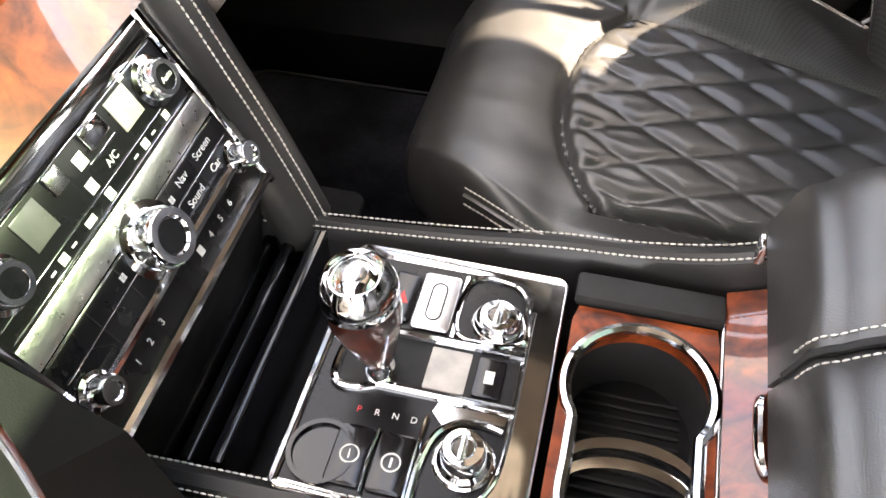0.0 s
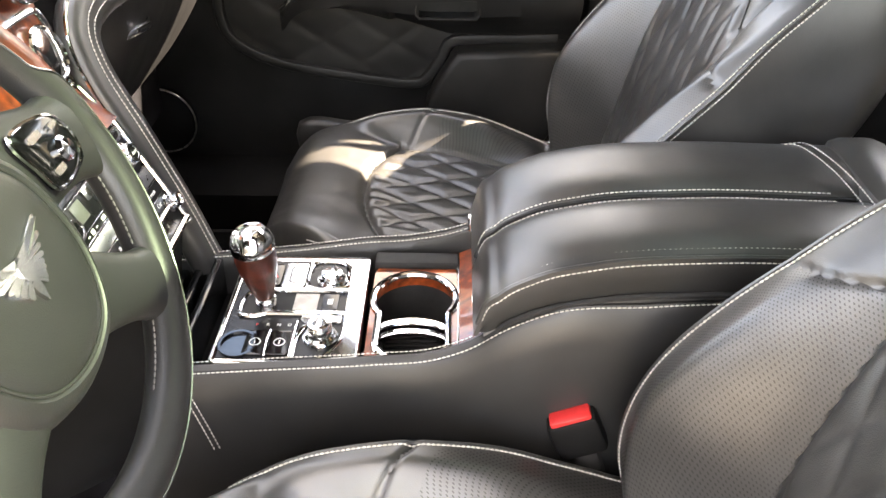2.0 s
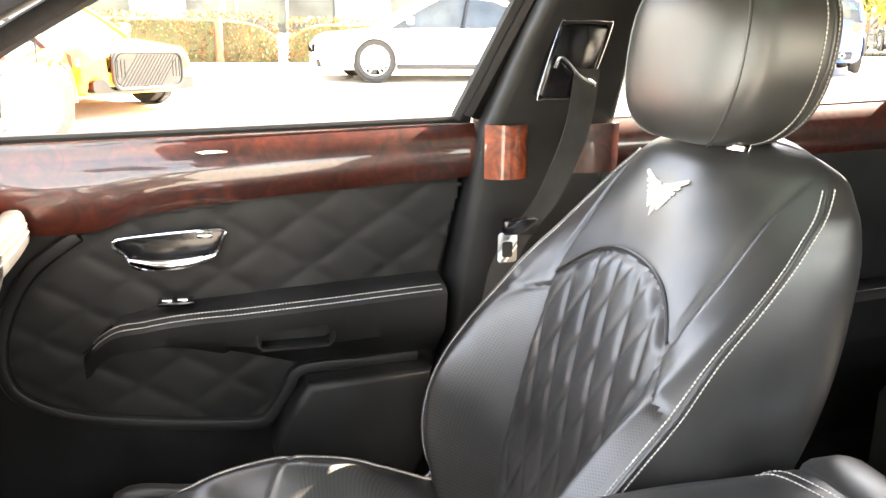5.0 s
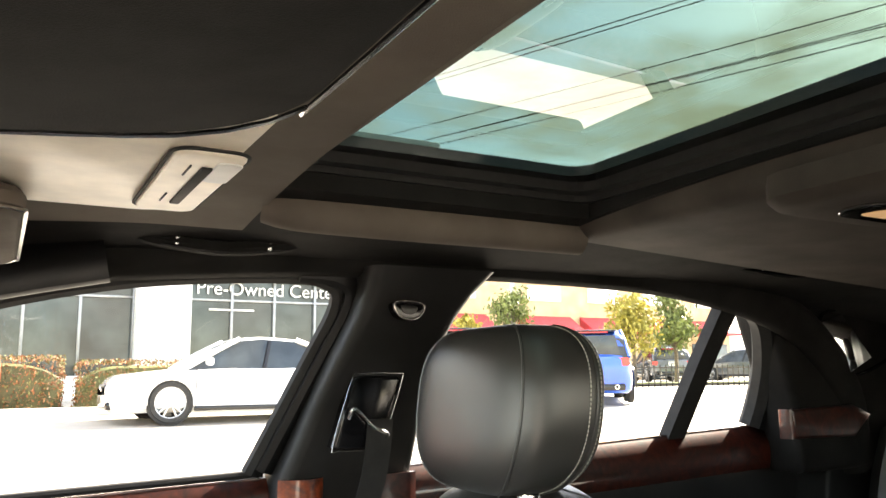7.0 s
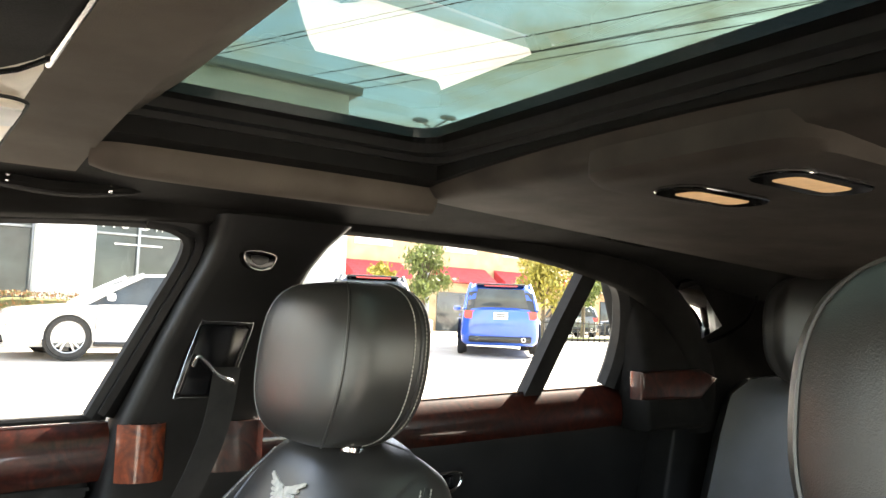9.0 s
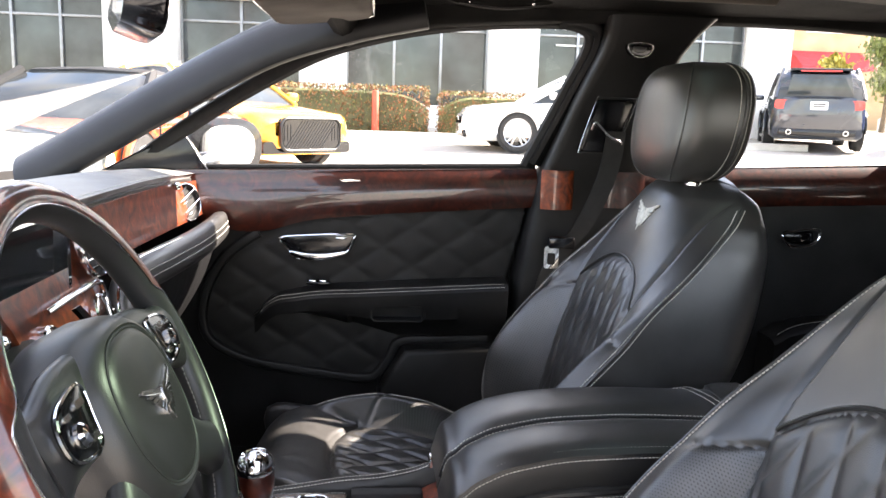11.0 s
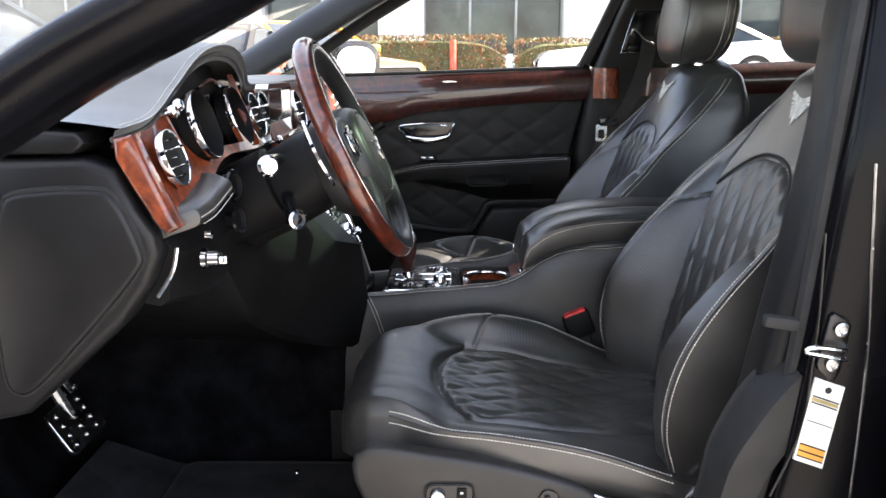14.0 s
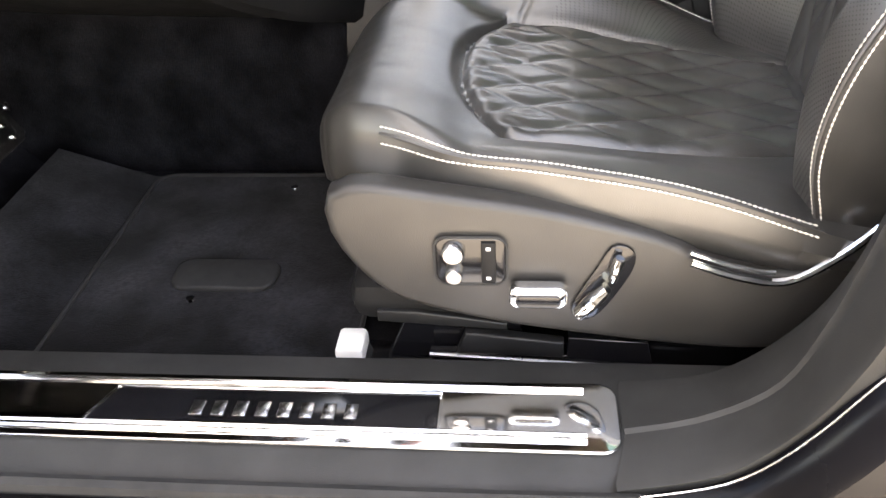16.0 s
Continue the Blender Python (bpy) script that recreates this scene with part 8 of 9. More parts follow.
GRASS = material("grass_verge", (0.12, 0.15, 0.04), 0.9, vary=0.4, scale=6, grain=0.6, grain_scale=90)


def leaf_cloud(rng, n, place, size):
    bm = bm_new()
    for _ in range(n):
        p = place(rng)
        q = Euler((rng.uniform(0, 6.3), rng.uniform(0, 6.3), rng.uniform(0, 6.3))).to_matrix()
        s = size * rng.uniform(0.6, 1.4)
        vs = [bm.verts.new(p + q @ Vector(v)) for v in ((-s, 0, 0), (0, -0.45 * s, 0.12 * s), (s, 0, 0), (0, 0.45 * s, 0.12 * s))]
        bm.faces.new(vs)
    return bm


def hedge(x0, x1, y, depth, h, seed):
    rng = random.Random(seed)
    g = ground_z(0, y)
    e = thing("hedge", ((x0 + x1) / 2, y, g), "clipped russet and green hedge along the lot kerb", "hedge", group="clipped hedges")
    core = bm_new()
    n = int((x1 - x0) / 0.18)
    rows = []
    for i in range(n + 1):
        x = x0 + (x1 - x0) * i / n
        end = 1 - 0.35 * (abs(2 * i / n - 1) ** 12)
        rows.append([Vector((x, y + a * depth / 2 * end + 0.03 * noise.noise(Vector((x * 2, a, b))), g + b * h * (0.97 + 0.03 * noise.noise(Vector((x * 1.3, a * 2, b)))) * (end if b > 0.5 else 1))) for a, b in ((-0.86, 0), (-0.93, 0.5), (-0.86, 0.9), (-0.6, 0.95), (0.6, 0.95), (0.86, 0.9), (0.9, 0))])
    part("core", loft(rows), LEAF_GREEN, e)

    def place(r):
        x = r.uniform(x0 - 0.03, x1 + 0.03)
        k = r.random()
        if k < 0.62:
            a, b = -1 + r.uniform(-0.05, 0.12), r.uniform(0.03, 1.0)
        elif k < 0.92:
            a, b = r.uniform(-1, 1), 1 + r.uniform(-0.05, 0.05)
        else:
            x = (x0 if r.random() < 0.5 else x1) + r.uniform(-0.06, 0.06)
            a, b = r.uniform(-1, 1), r.uniform(0.05, 1)
        return Vector((x, y + a * depth / 2, g + b * h))
    n = int(900 * (x1 - x0))
    tagged(part("russet_leaves", leaf_cloud(rng, int(n * 0.62), place, 0.034), LEAF_RED, e, smooth=False), kind="stuff")
    tagged(part("green_leaves", leaf_cloud(rng, int(n * 0.38), place, 0.034), LEAF_GREEN, e, smooth=False), kind="stuff")


HY = 17.3
hedge(-7.5, 1.15, HY, 1.0, 1.05, 3)
hedge(1.45, 8.0, HY, 1.0, 0.98, 4)
kb = prism([(16.2, ground_z(0, 16.2) - 0.05), (16.2, ground_z(0, 16.2) + 0.15), (16.4, ground_z(0, 16.4) + 0.15), (16.4, ground_z(0, 16.4) - 0.05)], "x", -14, 9.5, 0.02)
single("kerb", kb, KERB, "pale concrete kerb in front of the hedges", "kerb", kind="structure")
for x in (-6.3, -4.2, -2.05, 0.02):
    g = ground_z(0, 16.65)
    p = thing("bollard", (x, 16.65, g), "rust-red painted steel bollard in front of the hedge", "bollard", group="red bollards")
    part("post", lathe([(0.075, 0), (0.075, 0.95), (0.06, 0.985), (0.0, 1.0)], Matrix.Translation((x, 16.65, g)), 20), POST_RED, p)

# low building with dark shop windows between white piers
BY = 20.5
bg = ground_z(0, BY)
bld = thing("shop_building", (0, BY + 3, bg), "white commercial building with dark plate windows", "building")
part("upper_wall", box((-3.6, BY + 3.2, bg + 5.2), (29.4, 6, 4.2), 0.02), WHITE_PAINT, bld)
part("base_wall", box((-3.6, BY + 3.4, bg + 0.3), (29.4, 6, 0.6), 0.02), WHITE_PAINT, bld)
part("roof_slab", box((-3.6, BY + 3.2, bg + 7.4), (30, 6.6, 0.25), 0.03), ALU, bld)
for x0, x1 in ((-14.0, -12.8), (-6.8, -5.0), (-1.95, -0.75), (2.95, 4.25), (10.0, 11.1)):
    part("pier", box(((x0 + x1) / 2, BY + 0.2, bg + 1.7), (x1 - x0, 0.5, 3.4), 0.02), WHITE_PAINT, bld)
for x0, x1 in ((-12.8, -6.8), (-5.0, -1.95), (-0.75, 2.95), (4.25, 10.0)):
    w = part("window", box(((x0 + x1) / 2, BY + 0.62, bg + 1.75), (x1 - x0, 0.05, 2.9), 0.0), DARK_GLASS, bld, "dark plate glass window", smooth=False)
    n = max(2, round((x1 - x0) / 1.25))
    for k in range(n + 1):
        part("mullion", box((x0 + (x1 - x0) * k / n, BY + 0.55, bg + 1.75), (0.07, 0.12, 2.9), 0.005), ALU, w)
    part("rail", box(((x0 + x1) / 2, BY + 0.55, bg + 2.55), (x1 - x0, 0.10, 0.06), 0.005), ALU, w)
sg = thing("shop_sign", (5.6, BY + 0.5, bg + 2.7), "white letters on the dark shop window", "sign")
words("lettering", "Pre-Owned Center", 0.50, pose(4.45, BY + 0.50, bg + 2.85, 90, 0, 0), WHITE, sg, "LEFT")
part("sign_bar", box((5.4, BY + 0.52, bg + 2.3), (1.2, 0.03, 0.05), 0.01), WHITE, sg)

# tan building with a red awning, farther along
tb = thing("tan_building", (33, 40, 1.0), "tan stucco building with red awnings and parapet", "building")
part("wall", box((31, 42, 4.49), (26, 6, 7.0), 0.05), TAN_WALL, tb)
part("parapet", box((31, 41.9, 8.2), (26.6, 6.4, 0.6), 0.05), WHITE_PAINT, tb)
for x in (22.5, 28.5, 33, 37.5, 42):
    part("shopfront", box((x, 38.98, 2.19), (3.2, 0.12, 2.3), 0.02), DARK_GLASS, tb)
    part("awning", prism([(38.95, 4.85), (37.7, 4.05), (37.7, 3.9), (38.95, 3.9)], "x", x - 1.9, x + 1.9, 0.02), AWNING, tb, "red fabric awning")
    part("upper_panel", box((x, 38.96, 6.2), (2.4, 0.1, 0.9), 0.02), WHITE_PAINT, tb)
fb = thing("pale_building", (62, 45, 1.0), "long pale building across the road", "building")
part("wall", box((70, 50, 3.7), (34, 8, 5.5), 0.05), WHITE_PAINT, fb)
part("band", box((70, 45.9, 5.1), (34, 0.15, 0.8), 0.02), TAN_WALL, fb)
for x in range(56, 86, 4):
    part("window", box((x, 45.95, 2.9), (2.0, 0.1, 1.5), 0.02), DARK_GLASS, fb)
single("verge", sheet(lambda u, v: Vector((19 + 30 * u, 22.6 + 2.6 * v, 1.0)), 8, 3, 0.06), GRASS, "strip of bright green grass beyond the lot", "grass", kind="structure")

fence = thing("fence", (22, 20.6, 0.8), "low black metal fence along the verge", "fence")
for k in range(34):
    part("picket", box((17.5 + 0.28 * k, 21.2, 1.24), (0.03, 0.03, 0.82), 0.0), GLOSS_BLACK, fence, smooth=False)
for z in (0.98, 1.55):
    part("rail", box((22.1, 21.2, z), (9.4, 0.03, 0.04), 0.0), GLOSS_BLACK, fence, smooth=False)


def tree(x, y, h, crown, seed, mat, label):
    rng = random.Random(seed)
    g = ground_z(x, y)
    t = thing("tree", (x, y, g), label, "tree", group="street trees")
    part("trunk", tube(smooth_path([(x, y, g), (x + 0.05, y, g + h * 0.3), (x - 0.04, y, g + h * 0.6), (x, y, g + h * 0.9)], 14), lambda s: 0.10 * (1 - 0.8 * s), 8), BARK, t)
    clumps = []
    for k in range(16):
        a, rr, zz = rng.uniform(0, 6.28), crown * rng.uniform(0.15, 0.8), g + h * rng.uniform(0.42, 0.95)
        rr *= math.sin(math.pi * min(0.97, max(0.12, (zz - g) / h - 0.25) / 0.8))
        c = Vector((x + rr * math.cos(a), y + rr * math.sin(a), zz))
        clumps.append(c)
        part("limb", tube([Vector((x, y, g + h * 0.35 + 0.3 * (zz - g - h * 0.35))), c], lambda s: 0.035 * (1 - 0.7 * s), 5), BARK, t)

    def place(r):
        c = clumps[r.randrange(len(clumps))]
        return c + Vector((r.gauss(0, 1), r.gauss(0, 1), r.gauss(0, 0.8))) * crown * 0.19
    tagged(part("crown", leaf_cloud(rng, 2600, place, 0.10), mat, t, smooth=False), kind="stuff")


tree(17.9, 26.7, 3.7, 1.1, 5, LEAF_TREE, "young green street tree with a thin trunk")
tree(21.7, 23.8, 3.4, 1.25, 6, LEAF_YELLOW, "street tree in yellow autumn leaf")
tree(24.3, 24.2, 3.8, 1.25, 7, LEAF_TREE, "green street tree beyond the grass verge")
tree(15.8, 26.5, 2.6, 0.7, 8, LEAF_YELLOW, "small yellow street tree")
lp = thing("lamp_post", (18.4, 27.2, 1.0), "tall grey steel lamp post beside the verge", "lamp post")
part("pole", lathe([(0.14, 0), (0.11, 0.4), (0.07, 8.5)], Matrix.Translation((18.4, 27.2, 1.0)), 14), ALU, lp)
part("base", lathe([(0.3, 0), (0.3, 0.5), (0.2, 0.55)], Matrix.Translation((18.4, 27.2, 1.0)), 16), KERB, lp)
for x, z in ((17.8, 9.75), (19.2, 10.1)):
    part("head", loft([[Vector((x + q * a, 27.2 + b, z + c)) for a, b in rrect(0, 0, 0.75, 0.34, 0.10)] for q, c in ((0.9, -0.05), (1.0, 0.0), (0.8, 0.07))]), ALU, lp)
part("cross_bar", tube([Vector((17.8, 27.2, 9.72)), Vector((18.4, 27.2, 9.5)), Vector((19.2, 27.2, 10.05))], 0.04, 8), ALU, lp)
wires = thing("power_lines", (16, 17, 10), "thin black overhead power lines crossing the lot", "power line")
ALONG = Vector((7.6, -18.5, 0)).normalized()
for x, y, z in ((16.3, 16.65, 10.25), (17.4, 17.7, 10.25), (17.95, 18.3, 10.25), (15.9, 20.8, 10.2), (14.6, 13.2, 10.4), (14.9, 11.7, 10.4)):
    part("wire", tube([Vector((x, y, z + 0.9 * (t / 42) ** 2)) + ALONG * t for t in np.linspace(-42, 42, 30)], 0.016, 5), RUBBER, wires)
for t in (-42, 42):
    c = Vector((16.3, 16.65, 0.4)) + ALONG * t
    part("utility_pole", lathe([(0.22, 0), (0.16, 12.0)], Matrix.Translation(c), 12), BARK, wires)
    part("cross_arm", box((c.x, c.y, 11.1), (4.6, 0.14, 0.14), 0.01), BARK, wires)


# ---------------------------------------------------------------- parked cars
TYRE = material("tyre_rubber", (0.02, 0.02, 0.02), 0.8, vary=0.2, scale=10)
RIM = material("alloy_rim", (0.45, 0.45, 0.46), 0.3, 0.9, vary=0.1, scale=20)
LAMP_CLEAR = material("headlamp_glass", (0.55, 0.57, 0.58), 0.1, vary=0.2, scale=40, coat=0.6)
LAMP_RED = material("tail_lamp", (0.45, 0.02, 0.02), 0.15, vary=0.15, scale=30, coat=0.5)
CAR_GLASS = material("car_window_glass", (0.03, 0.036, 0.038), 0.05, vary=0.3, scale=2, wear=0.02)


def paint(name, c):
    return material(name, c, 0.25, vary=0.05, scale=3, coat=1.0, wear=0.05)


def parked_car(name, at, yaw, paint_mat, label, length=4.8, width=1.88, height=1.42, kind="sedan", roof_mat=None, group="parked cars"):
    """Built nose towards +x, wheels on z = 0, then turned and set down."""
    base = Vector((at[0], at[1], ground_z(at[0], at[1])))
    c = thing(name, base, label, "car", group=group)
    L, W, H = length / 2, width / 2, height
    m = Matrix.Translation(base) @ pose(0, 0, 0, 0, 0, yaw)

    def put(p, bm, mt, parent=c, lab="", smooth=True):
        o = part(p, bm, mt, parent, lab, smooth)
        bmv = o.data
        bmv.transform(m)
        return o
    suv = kind == "suv"
    belt = 0.62 * H if suv else 0.64 * H
    hood_z = 0.60 * H if suv else 0.58 * H
    tail_z = 0.66 * H if suv else 0.66 * H
    if kind == "coupe":
        tail_z = 0.68 * H
    xs = [-L, -L + 0.06, -L + 0.22, -0.62 * L, -0.2 * L, 0.2 * L, 0.45 * L, 0.72 * L, L - 0.22, L - 0.06, L]
    ws = [0.66, 0.82, 0.93, 1.0, 0.985, 0.985, 0.99, 0.98, 0.90, 0.76, 0.58]
    lo = [0.42, 0.28, 0.21, 0.19, 0.18, 0.18, 0.18, 0.18, 0.18, 0.20, 0.30]
    hi = [0.58 * H, 0.63 * H, tail_z, tail_z + 0.02, belt, belt, belt - 0.02, hood_z, hood_z - 0.05, hood_z - 0.13, hood_z - 0.26]
    if suv:
        hi[0], hi[1], hi[2] = 0.60 * H, 0.64 * H, belt
    rings = []
    for x in np.linspace(-L, L, 46):
        w, a, b = W * interp(x, xs, ws), interp(x, xs, lo), interp(x, xs, hi)
        sh = a + 0.62 * (b - a)
        rings.append([Vector((x, q * w, z)) for q, z in ((-0.86, a), (-0.97, a + 0.08), (-1.0, a + 0.30), (-0.985, sh), (-0.95, b - 0.06), (-0.86, b - 0.012), (-0.5, b + 0.012), (0, b + 0.02),
                                                         (0.5, b + 0.012), (0.86, b - 0.012), (0.95, b - 0.06), (0.985, sh), (1.0, a + 0.30), (0.97, a + 0.08), (0.86, a))])
    put("body", loft(rings), paint_mat)
    # cabin
    if suv:
        prof = [(-0.97 * L, belt - 0.02, 0.84), (-0.86 * L, 0.88 * H, 0.76), (-0.76 * L, 0.975 * H, 0.70), (-0.3 * L, H, 0.70), (0.10 * L, 0.985 * H, 0.69), (0.28 * L, 0.90 * H, 0.72), (0.52 * L, belt + 0.0, 0.84)]
    else:
        prof = [(-0.72 * L, belt + 0.02, 0.80), (-0.50 * L, 0.86 * H, 0.70), (-0.30 * L, 0.97 * H, 0.64), (-0.05 * L, H, 0.63), (0.12 * L, 0.975 * H, 0.63), (0.30 * L, 0.84 * H, 0.70), (0.50 * L, belt - 0.04, 0.82)]
    rings = []
    for x in np.linspace(prof[0][0], prof[-1][0], 30):
        z = interp(x, [p[0] for p in prof], [p[1] for p in prof])
        w = W * interp(x, [p[0] for p in prof], [p[2] for p in prof])
        b = belt - 0.06
        rings.append([Vector((x, q * (w + (W * 0.9 - w) * k), b + (max(z, b + 0.004) - b) * t)) for q, k, t in ((-1, 1, 0), (-1, 0.5, 0.5), (-1, 0.06, 0.93), (-0.88, 0, 1), (0, 0, 1.02), (0.88, 0, 1), (1, 0.06, 0.93), (1, 0.5, 0.5), (1, 1, 0))])
    put("glasshouse", loft(rings), CAR_GLASS, lab="dark window glass")
    rf = []
    for x in np.linspace(prof[1][0] * (1.06 if suv else 0.86), prof[-3][0] * 1.1, 18):
        z = interp(x, [p[0] for p in prof], [p[1] for p in prof])
        w = W * interp(x, [p[0] for p in prof], [p[2] for p in prof])
        rf.append([Vector((x, q * w, z + dz)) for q, dz in ((-1.04, -0.06), (-0.98, -0.015), (-0.85, 0.012), (0, 0.03), (0.85, 0.012), (0.98, -0.015), (1.04, -0.06), (0.8, -0.03), (-0.8, -0.03))])
    put("roof", loft(rf), roof_mat or paint_mat)
    for q in (-1, 1):
        for i0 in (0, len(prof) - 2):
            a, b = (prof[0], prof[2]) if i0 == 0 else (prof[-3], prof[-1])
            put("roof_pillar", tube(smooth_path([(a[0], q * W * (a[2] + 0.02), a[1]), ((a[0] + b[0]) / 2, q * W * ((a[2] + b[2]) / 2 + 0.03), (a[1] + b[1]) / 2 + 0.02), (b[0], q * W * (b[2] + 0.02), b[1])], 10), 0.045, 6), roof_mat or paint_mat)
        put("pillar", tube([Vector((-0.04 * L, q * W * 0.90, belt - 0.02)), Vector((-0.10 * L, q * W * 0.67, H * 0.95))], 0.035, 6), GLOSS_BLACK)
        put("mirror", box((0.36 * L, q * (W + 0.07), belt + 0.08), (0.12, 0.20, 0.13), 0.04), paint_mat)
        put("sill_trim", box((0, q * W * 0.985, 0.24), (2.2, 0.04, 0.08), 0.02), GLOSS_BLACK)
        for dx in (-0.13, 0.24):
            put("door_gap", box((dx * L * 2 - 0.1, q * W * 0.992, 0.58), (0.010, 0.012, 0.66), 0.0), RUBBER, smooth=False)
            put("door_handle", box((dx * L * 2 - 0.35, q * W * 0.985, belt - 0.13), (0.18, 0.03, 0.03), 0.01), paint_mat)
    R = 0.40 if suv else 0.345
    for x in (-0.585 * L, 0.605 * L):
        for q in (-1, 1):
            mm = Matrix.Translation((x, q * (W - 0.10), R)) @ pose(0, 0, 0, 90 * -q, 0, 0)
            wh = put("wheel", lathe([(R * 0.72, -0.11), (R * 0.94, -0.115), (R, -0.085), (R, 0.085), (R * 0.94, 0.115), (R * 0.72, 0.11), (R * 0.70, 0.0)], mm, 36, False), TYRE, lab="black tyre on an alloy wheel")
            put("rim_barrel", lathe([(R * 0.74, 0.105), (R * 0.70, 0.06), (R * 0.66, -0.05), (0.0, -0.05)], mm, 30, False), GLOSS_BLACK, wh)
            put("rim_edge", lathe([(R * 0.70, 0.108), (R * 0.74, 0.112), (R * 0.75, 0.100)], mm, 36, False), RIM, wh)
            for k in range(10):
                put("spoke", box((R * 0.37, 0, 0.085), (R * 0.70, 0.035, 0.03), 0.008, mm @ pose(0, 0, 0, 0, 0, 36 * k + (7 if k % 2 else -7))), RIM, wh)
            put("hub_cap", lathe([(0.06, 0.08), (0.055, 0.105), (0, 0.108)], mm, 16), RIM, wh)
            arch = [Vector((x + (R + 0.045) * math.cos(t), q * (W + 0.004), R + (R + 0.045) * math.sin(t))) for t in np.linspace(-0.1, math.pi + 0.1, 24)]
            put("arch_lip", tube(arch, 0.030, 6), GLOSS_BLACK if suv else paint_mat)
            put("arch_well", lathe([(R + 0.03, -0.02), (R + 0.03, 0.098), (R * 0.9, 0.099)], mm, 30, False), RUBBER)
    # nose
    gz = hood_z - 0.30
    if kind == "coupe":
        put("grille", loft([[Vector((L - 0.055 + dx, y * q, gz - 0.02 + z * q)) for y, z in rrect(0, 0.0, 0.98, 0.38, 0.12)] for dx, q in ((-0.10, 1.05), (0.07, 1.0), (0.095, 0.96))]), GLOSS_BLACK, lab="dark mesh grille")
        gr = put("grille_frame", tube([Vector((L + 0.03, y, gz - 0.02 + z)) for y, z in rrect(0, 0, 1.0, 0.40, 0.12)], 0.022, 8, True), STEEL_DARK)
        for k in range(-9, 10):
            put("grille_bar", tube([Vector((L + 0.042, k * 0.05 - 0.15, gz - 0.20)), Vector((L + 0.042, k * 0.05 + 0.15, gz + 0.16))] if -7 < k < 7 else [Vector((L + 0.042, k * 0.05, gz - 0.1)), Vector((L + 0.042, k * 0.05, gz + 0.1))], 0.005, 5), STEEL_DARK, gr)
        for q in (-1, 1):
            put("headlamp", lathe([(0.135, -0.1), (0.13, 0.02), (0.09, 0.05), (0, 0.06)], Matrix.Translation((L - 0.16, q * 0.70, gz + 0.06)) @ pose(0, 0, 0, 0, 78, q * 22), 24), LAMP_CLEAR)
            put("headlamp", lathe([(0.085, -0.1), (0.08, 0.02), (0, 0.04)], Matrix.Translation((L - 0.30, q * 0.86, gz + 0.04)) @ pose(0, 0, 0, 0, 78, q * 40), 20), LAMP_CLEAR)
        put("air_intake", loft([[Vector((L - 0.04 + dx, y * q, 0.285 + z * q)) for y, z in rrect(0, 0, 1.50, 0.15, 0.05)] for dx, q in ((-0.2, 1.0), (0.02, 0.98))]), GLOSS_BLACK)
    else:
        put("grille", loft([[Vector((L - 0.05 + dx, y * q, gz + z * q)) for y, z in rrect(0, 0.0, 0.82, 0.22, 0.07)] for dx, q in ((-0.1, 1.0), (0.045, 0.96))]), GLOSS_BLACK)
        for q in (-1, 1):
            put("headlamp", loft([[Vector((L - 0.24 + dx, q * (0.70 + 0.9 * y), gz + 0.10 + z)) for y, z in rrect(0, 0, 0.36, 0.13, 0.05)] for dx in (-0.12, 0.10)]), LAMP_CLEAR)
        put("air_intake", box((L - 0.06, 0, 0.30), (0.1, 1.3, 0.13), 0.03), GLOSS_BLACK)
    # tail
    tz = (belt if suv else tail_z) - 0.14
    for q in (-1, 1):
        put("tail_lamp", loft([[Vector((-L + 0.10 + dx, q * (0.70 + y), tz + z)) for y, z in rrect(0, 0, 0.34, 0.19, 0.06)] for dx in (0.10, -0.075)]), LAMP_RED)
        put("exhaust", lathe([(0.055, 0), (0.055, 0.12), (0.04, 0.12), (0.04, 0.02)], Matrix.Translation((-L + 0.06, q * 0.55, 0.36)) @ pose(0, 0, 0, 0, -90, 0), 14), CHROME)
    put("number_plate", box((-L - 0.005, 0, tz - 0.02), (0.02, 0.34, 0.17), 0.006), WHITE, lab="blank white number plate")
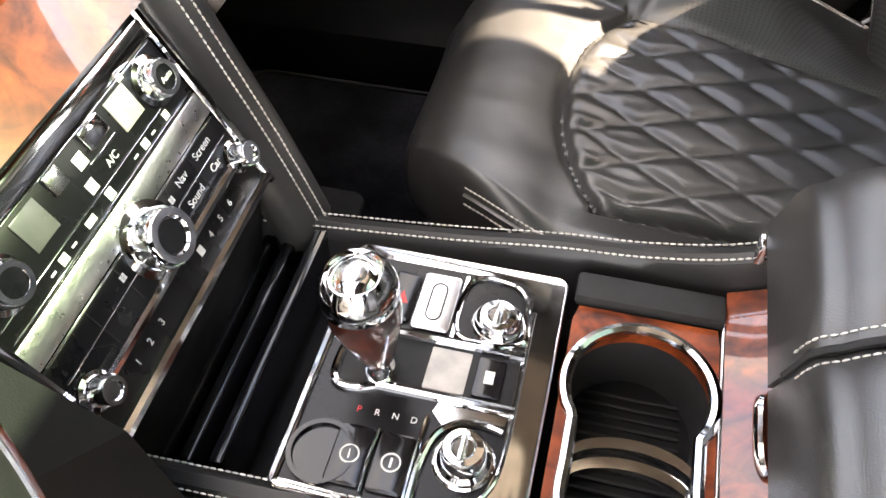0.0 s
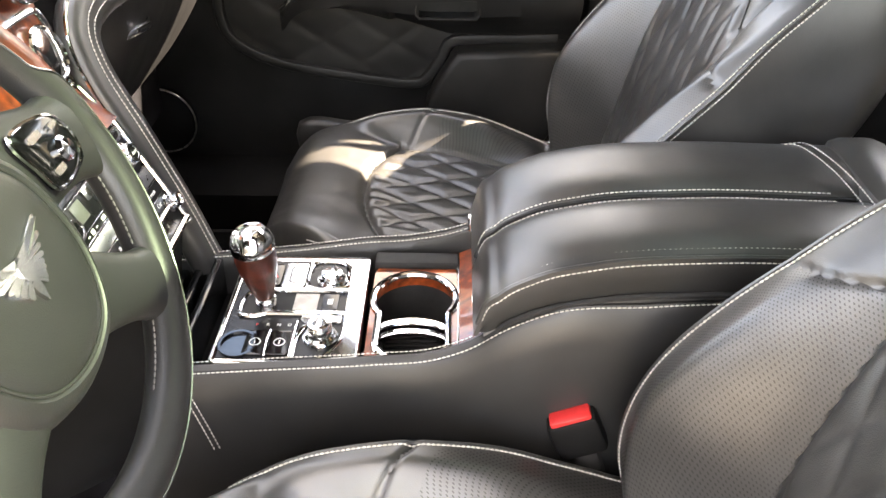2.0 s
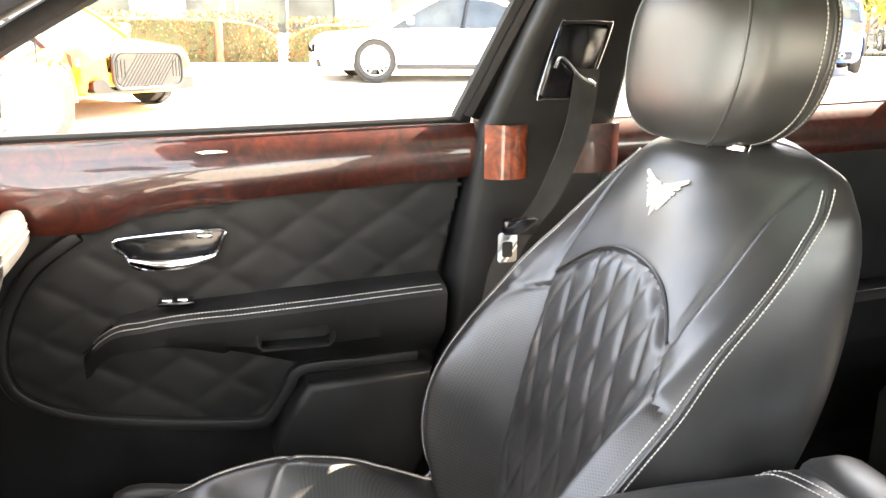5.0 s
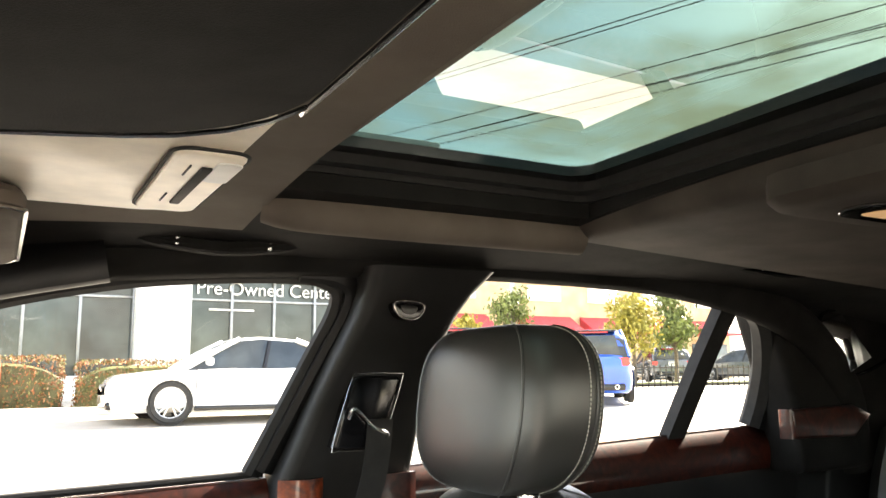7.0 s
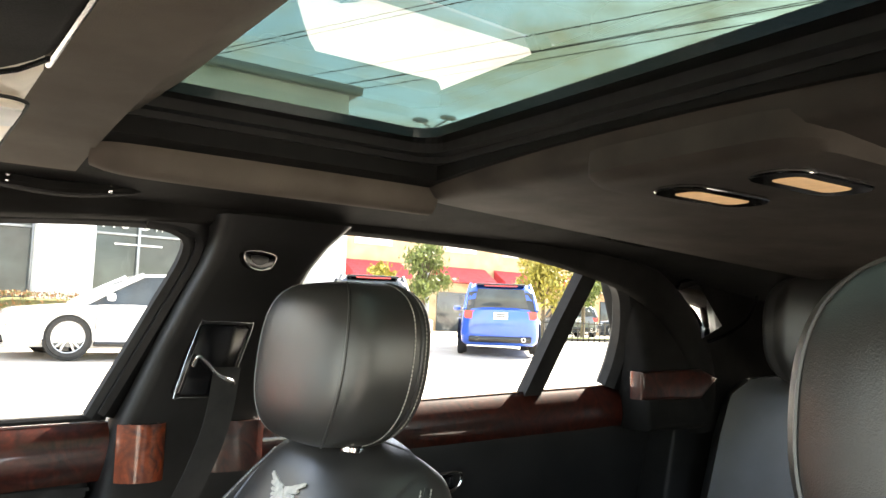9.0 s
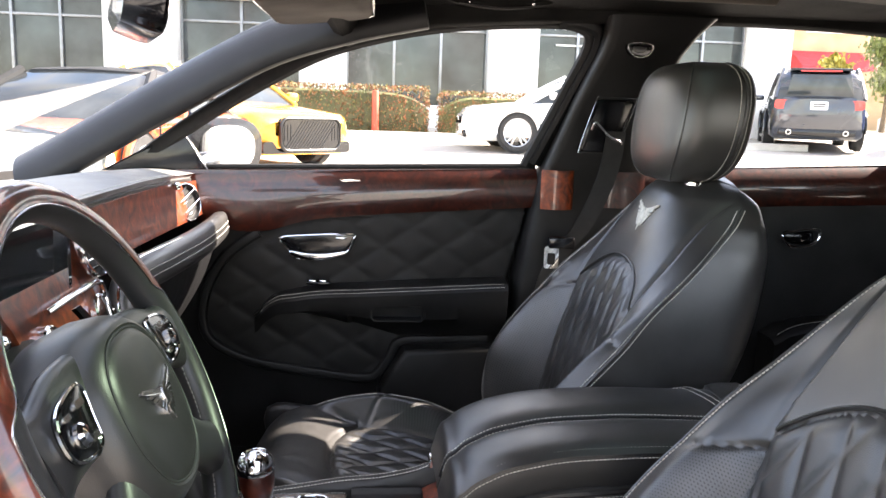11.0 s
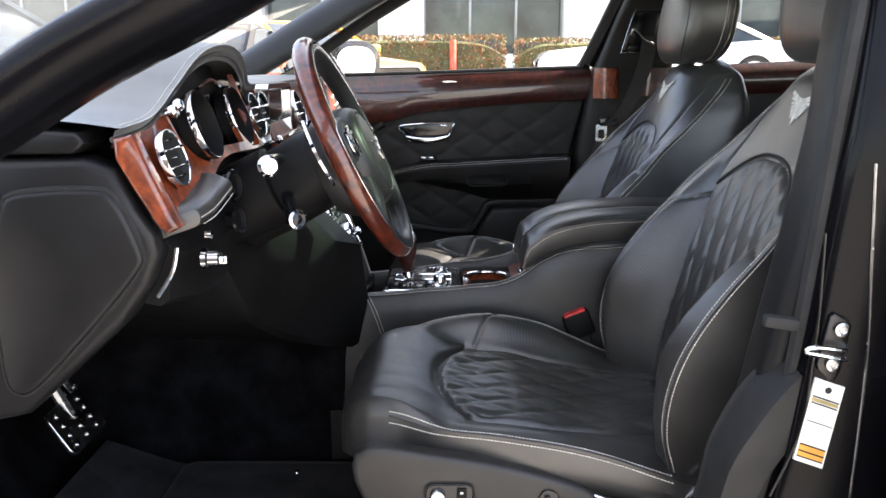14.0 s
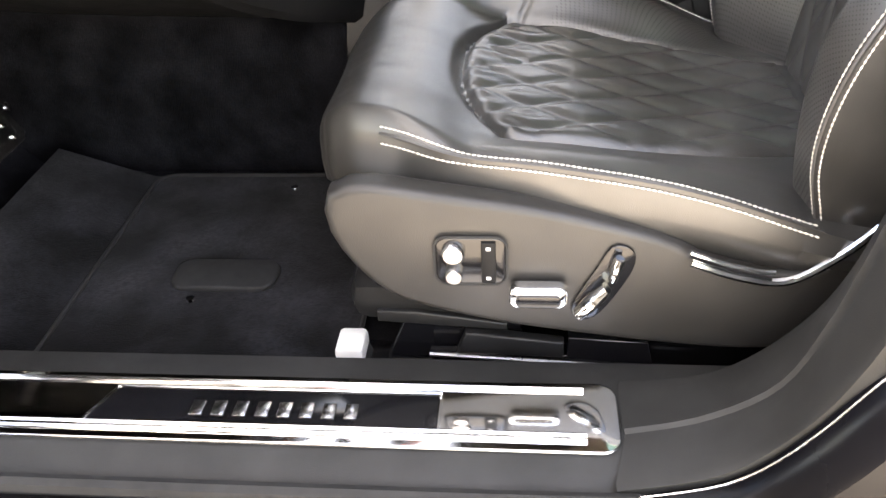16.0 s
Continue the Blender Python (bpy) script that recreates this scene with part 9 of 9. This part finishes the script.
    for z_ in (tz + 0.01, tz - 0.04):
        put("plate_bar", box((-L - 0.017, 0, z_), (0.004, 0.24, 0.03), 0.0), DIAL, smooth=False)
    put("bumper", box((-L + 0.04, 0, 0.36), (0.12, 1.5, 0.16), 0.04), GLOSS_BLACK)
    if suv:
        put("rear_screen", prism([(-0.66, belt + 0.02), (0.66, belt + 0.02), (0.56, 0.90 * H), (-0.56, 0.90 * H)], "x", -0.955 * L, -0.915 * L, 0.01), CAR_GLASS)
        put("roof_spoiler", box((-0.84 * L, 0, 0.965 * H), (0.30, 1.2, 0.05), 0.02), GLOSS_BLACK)
        put("brake_light", box((-0.905 * L, 0, 0.945 * H), (0.03, 0.8, 0.035), 0.005), LAMP_RED)
    return c


parked_car("parked_car", (4.05, 14.45), 180, paint("white_car_paint", (0.80, 0.80, 0.79)), "white sedan parked in front of the hedge", 4.9, 1.86, 1.45)
parked_car("parked_car", (-2.55, 11.2), -43, paint("yellow_car_paint", (0.70, 0.33, 0.015)), "orange-yellow coupe parked nose towards the lane", 4.8, 1.95, 1.33, "coupe")
parked_car("parked_car", (-2.6, 7.2), -97, paint("orange_car_paint", (0.42, 0.075, 0.014)), "orange convertible with a dark fabric roof", 4.3, 1.9, 1.24, "coupe", roof_mat=RUBBER)
parked_car("parked_car", (-4.0, 4.25), -20, paint("silver_car_paint", (0.030, 0.036, 0.034)), "grey-green metallic car parked next to the orange one", 4.8, 1.95, 1.52)
parked_car("parked_car", (10.3, 17.85), 66, paint("black_suv_paint", (0.02, 0.025, 0.035)), "black sport utility car seen from behind", 5.1, 2.0, 1.74, "suv")
parked_car("parked_car", (13.75, 16.7), 54, paint("blue_suv_paint", (0.015, 0.09, 0.50)), "bright blue sport utility car seen from behind", 5.1, 2.0, 1.74, "suv")
parked_car("parked_car", (27.2, 28.2), 60, paint("grey_car_paint", (0.10, 0.11, 0.12)), "dark grey car parked far along the lot", 4.8, 1.9, 1.5, "suv")
parked_car("parked_car", (31.5, 27.0), 120, paint("graphite_car_paint", (0.05, 0.055, 0.06)), "dark car beside the fence", 4.8, 1.9, 1.45)
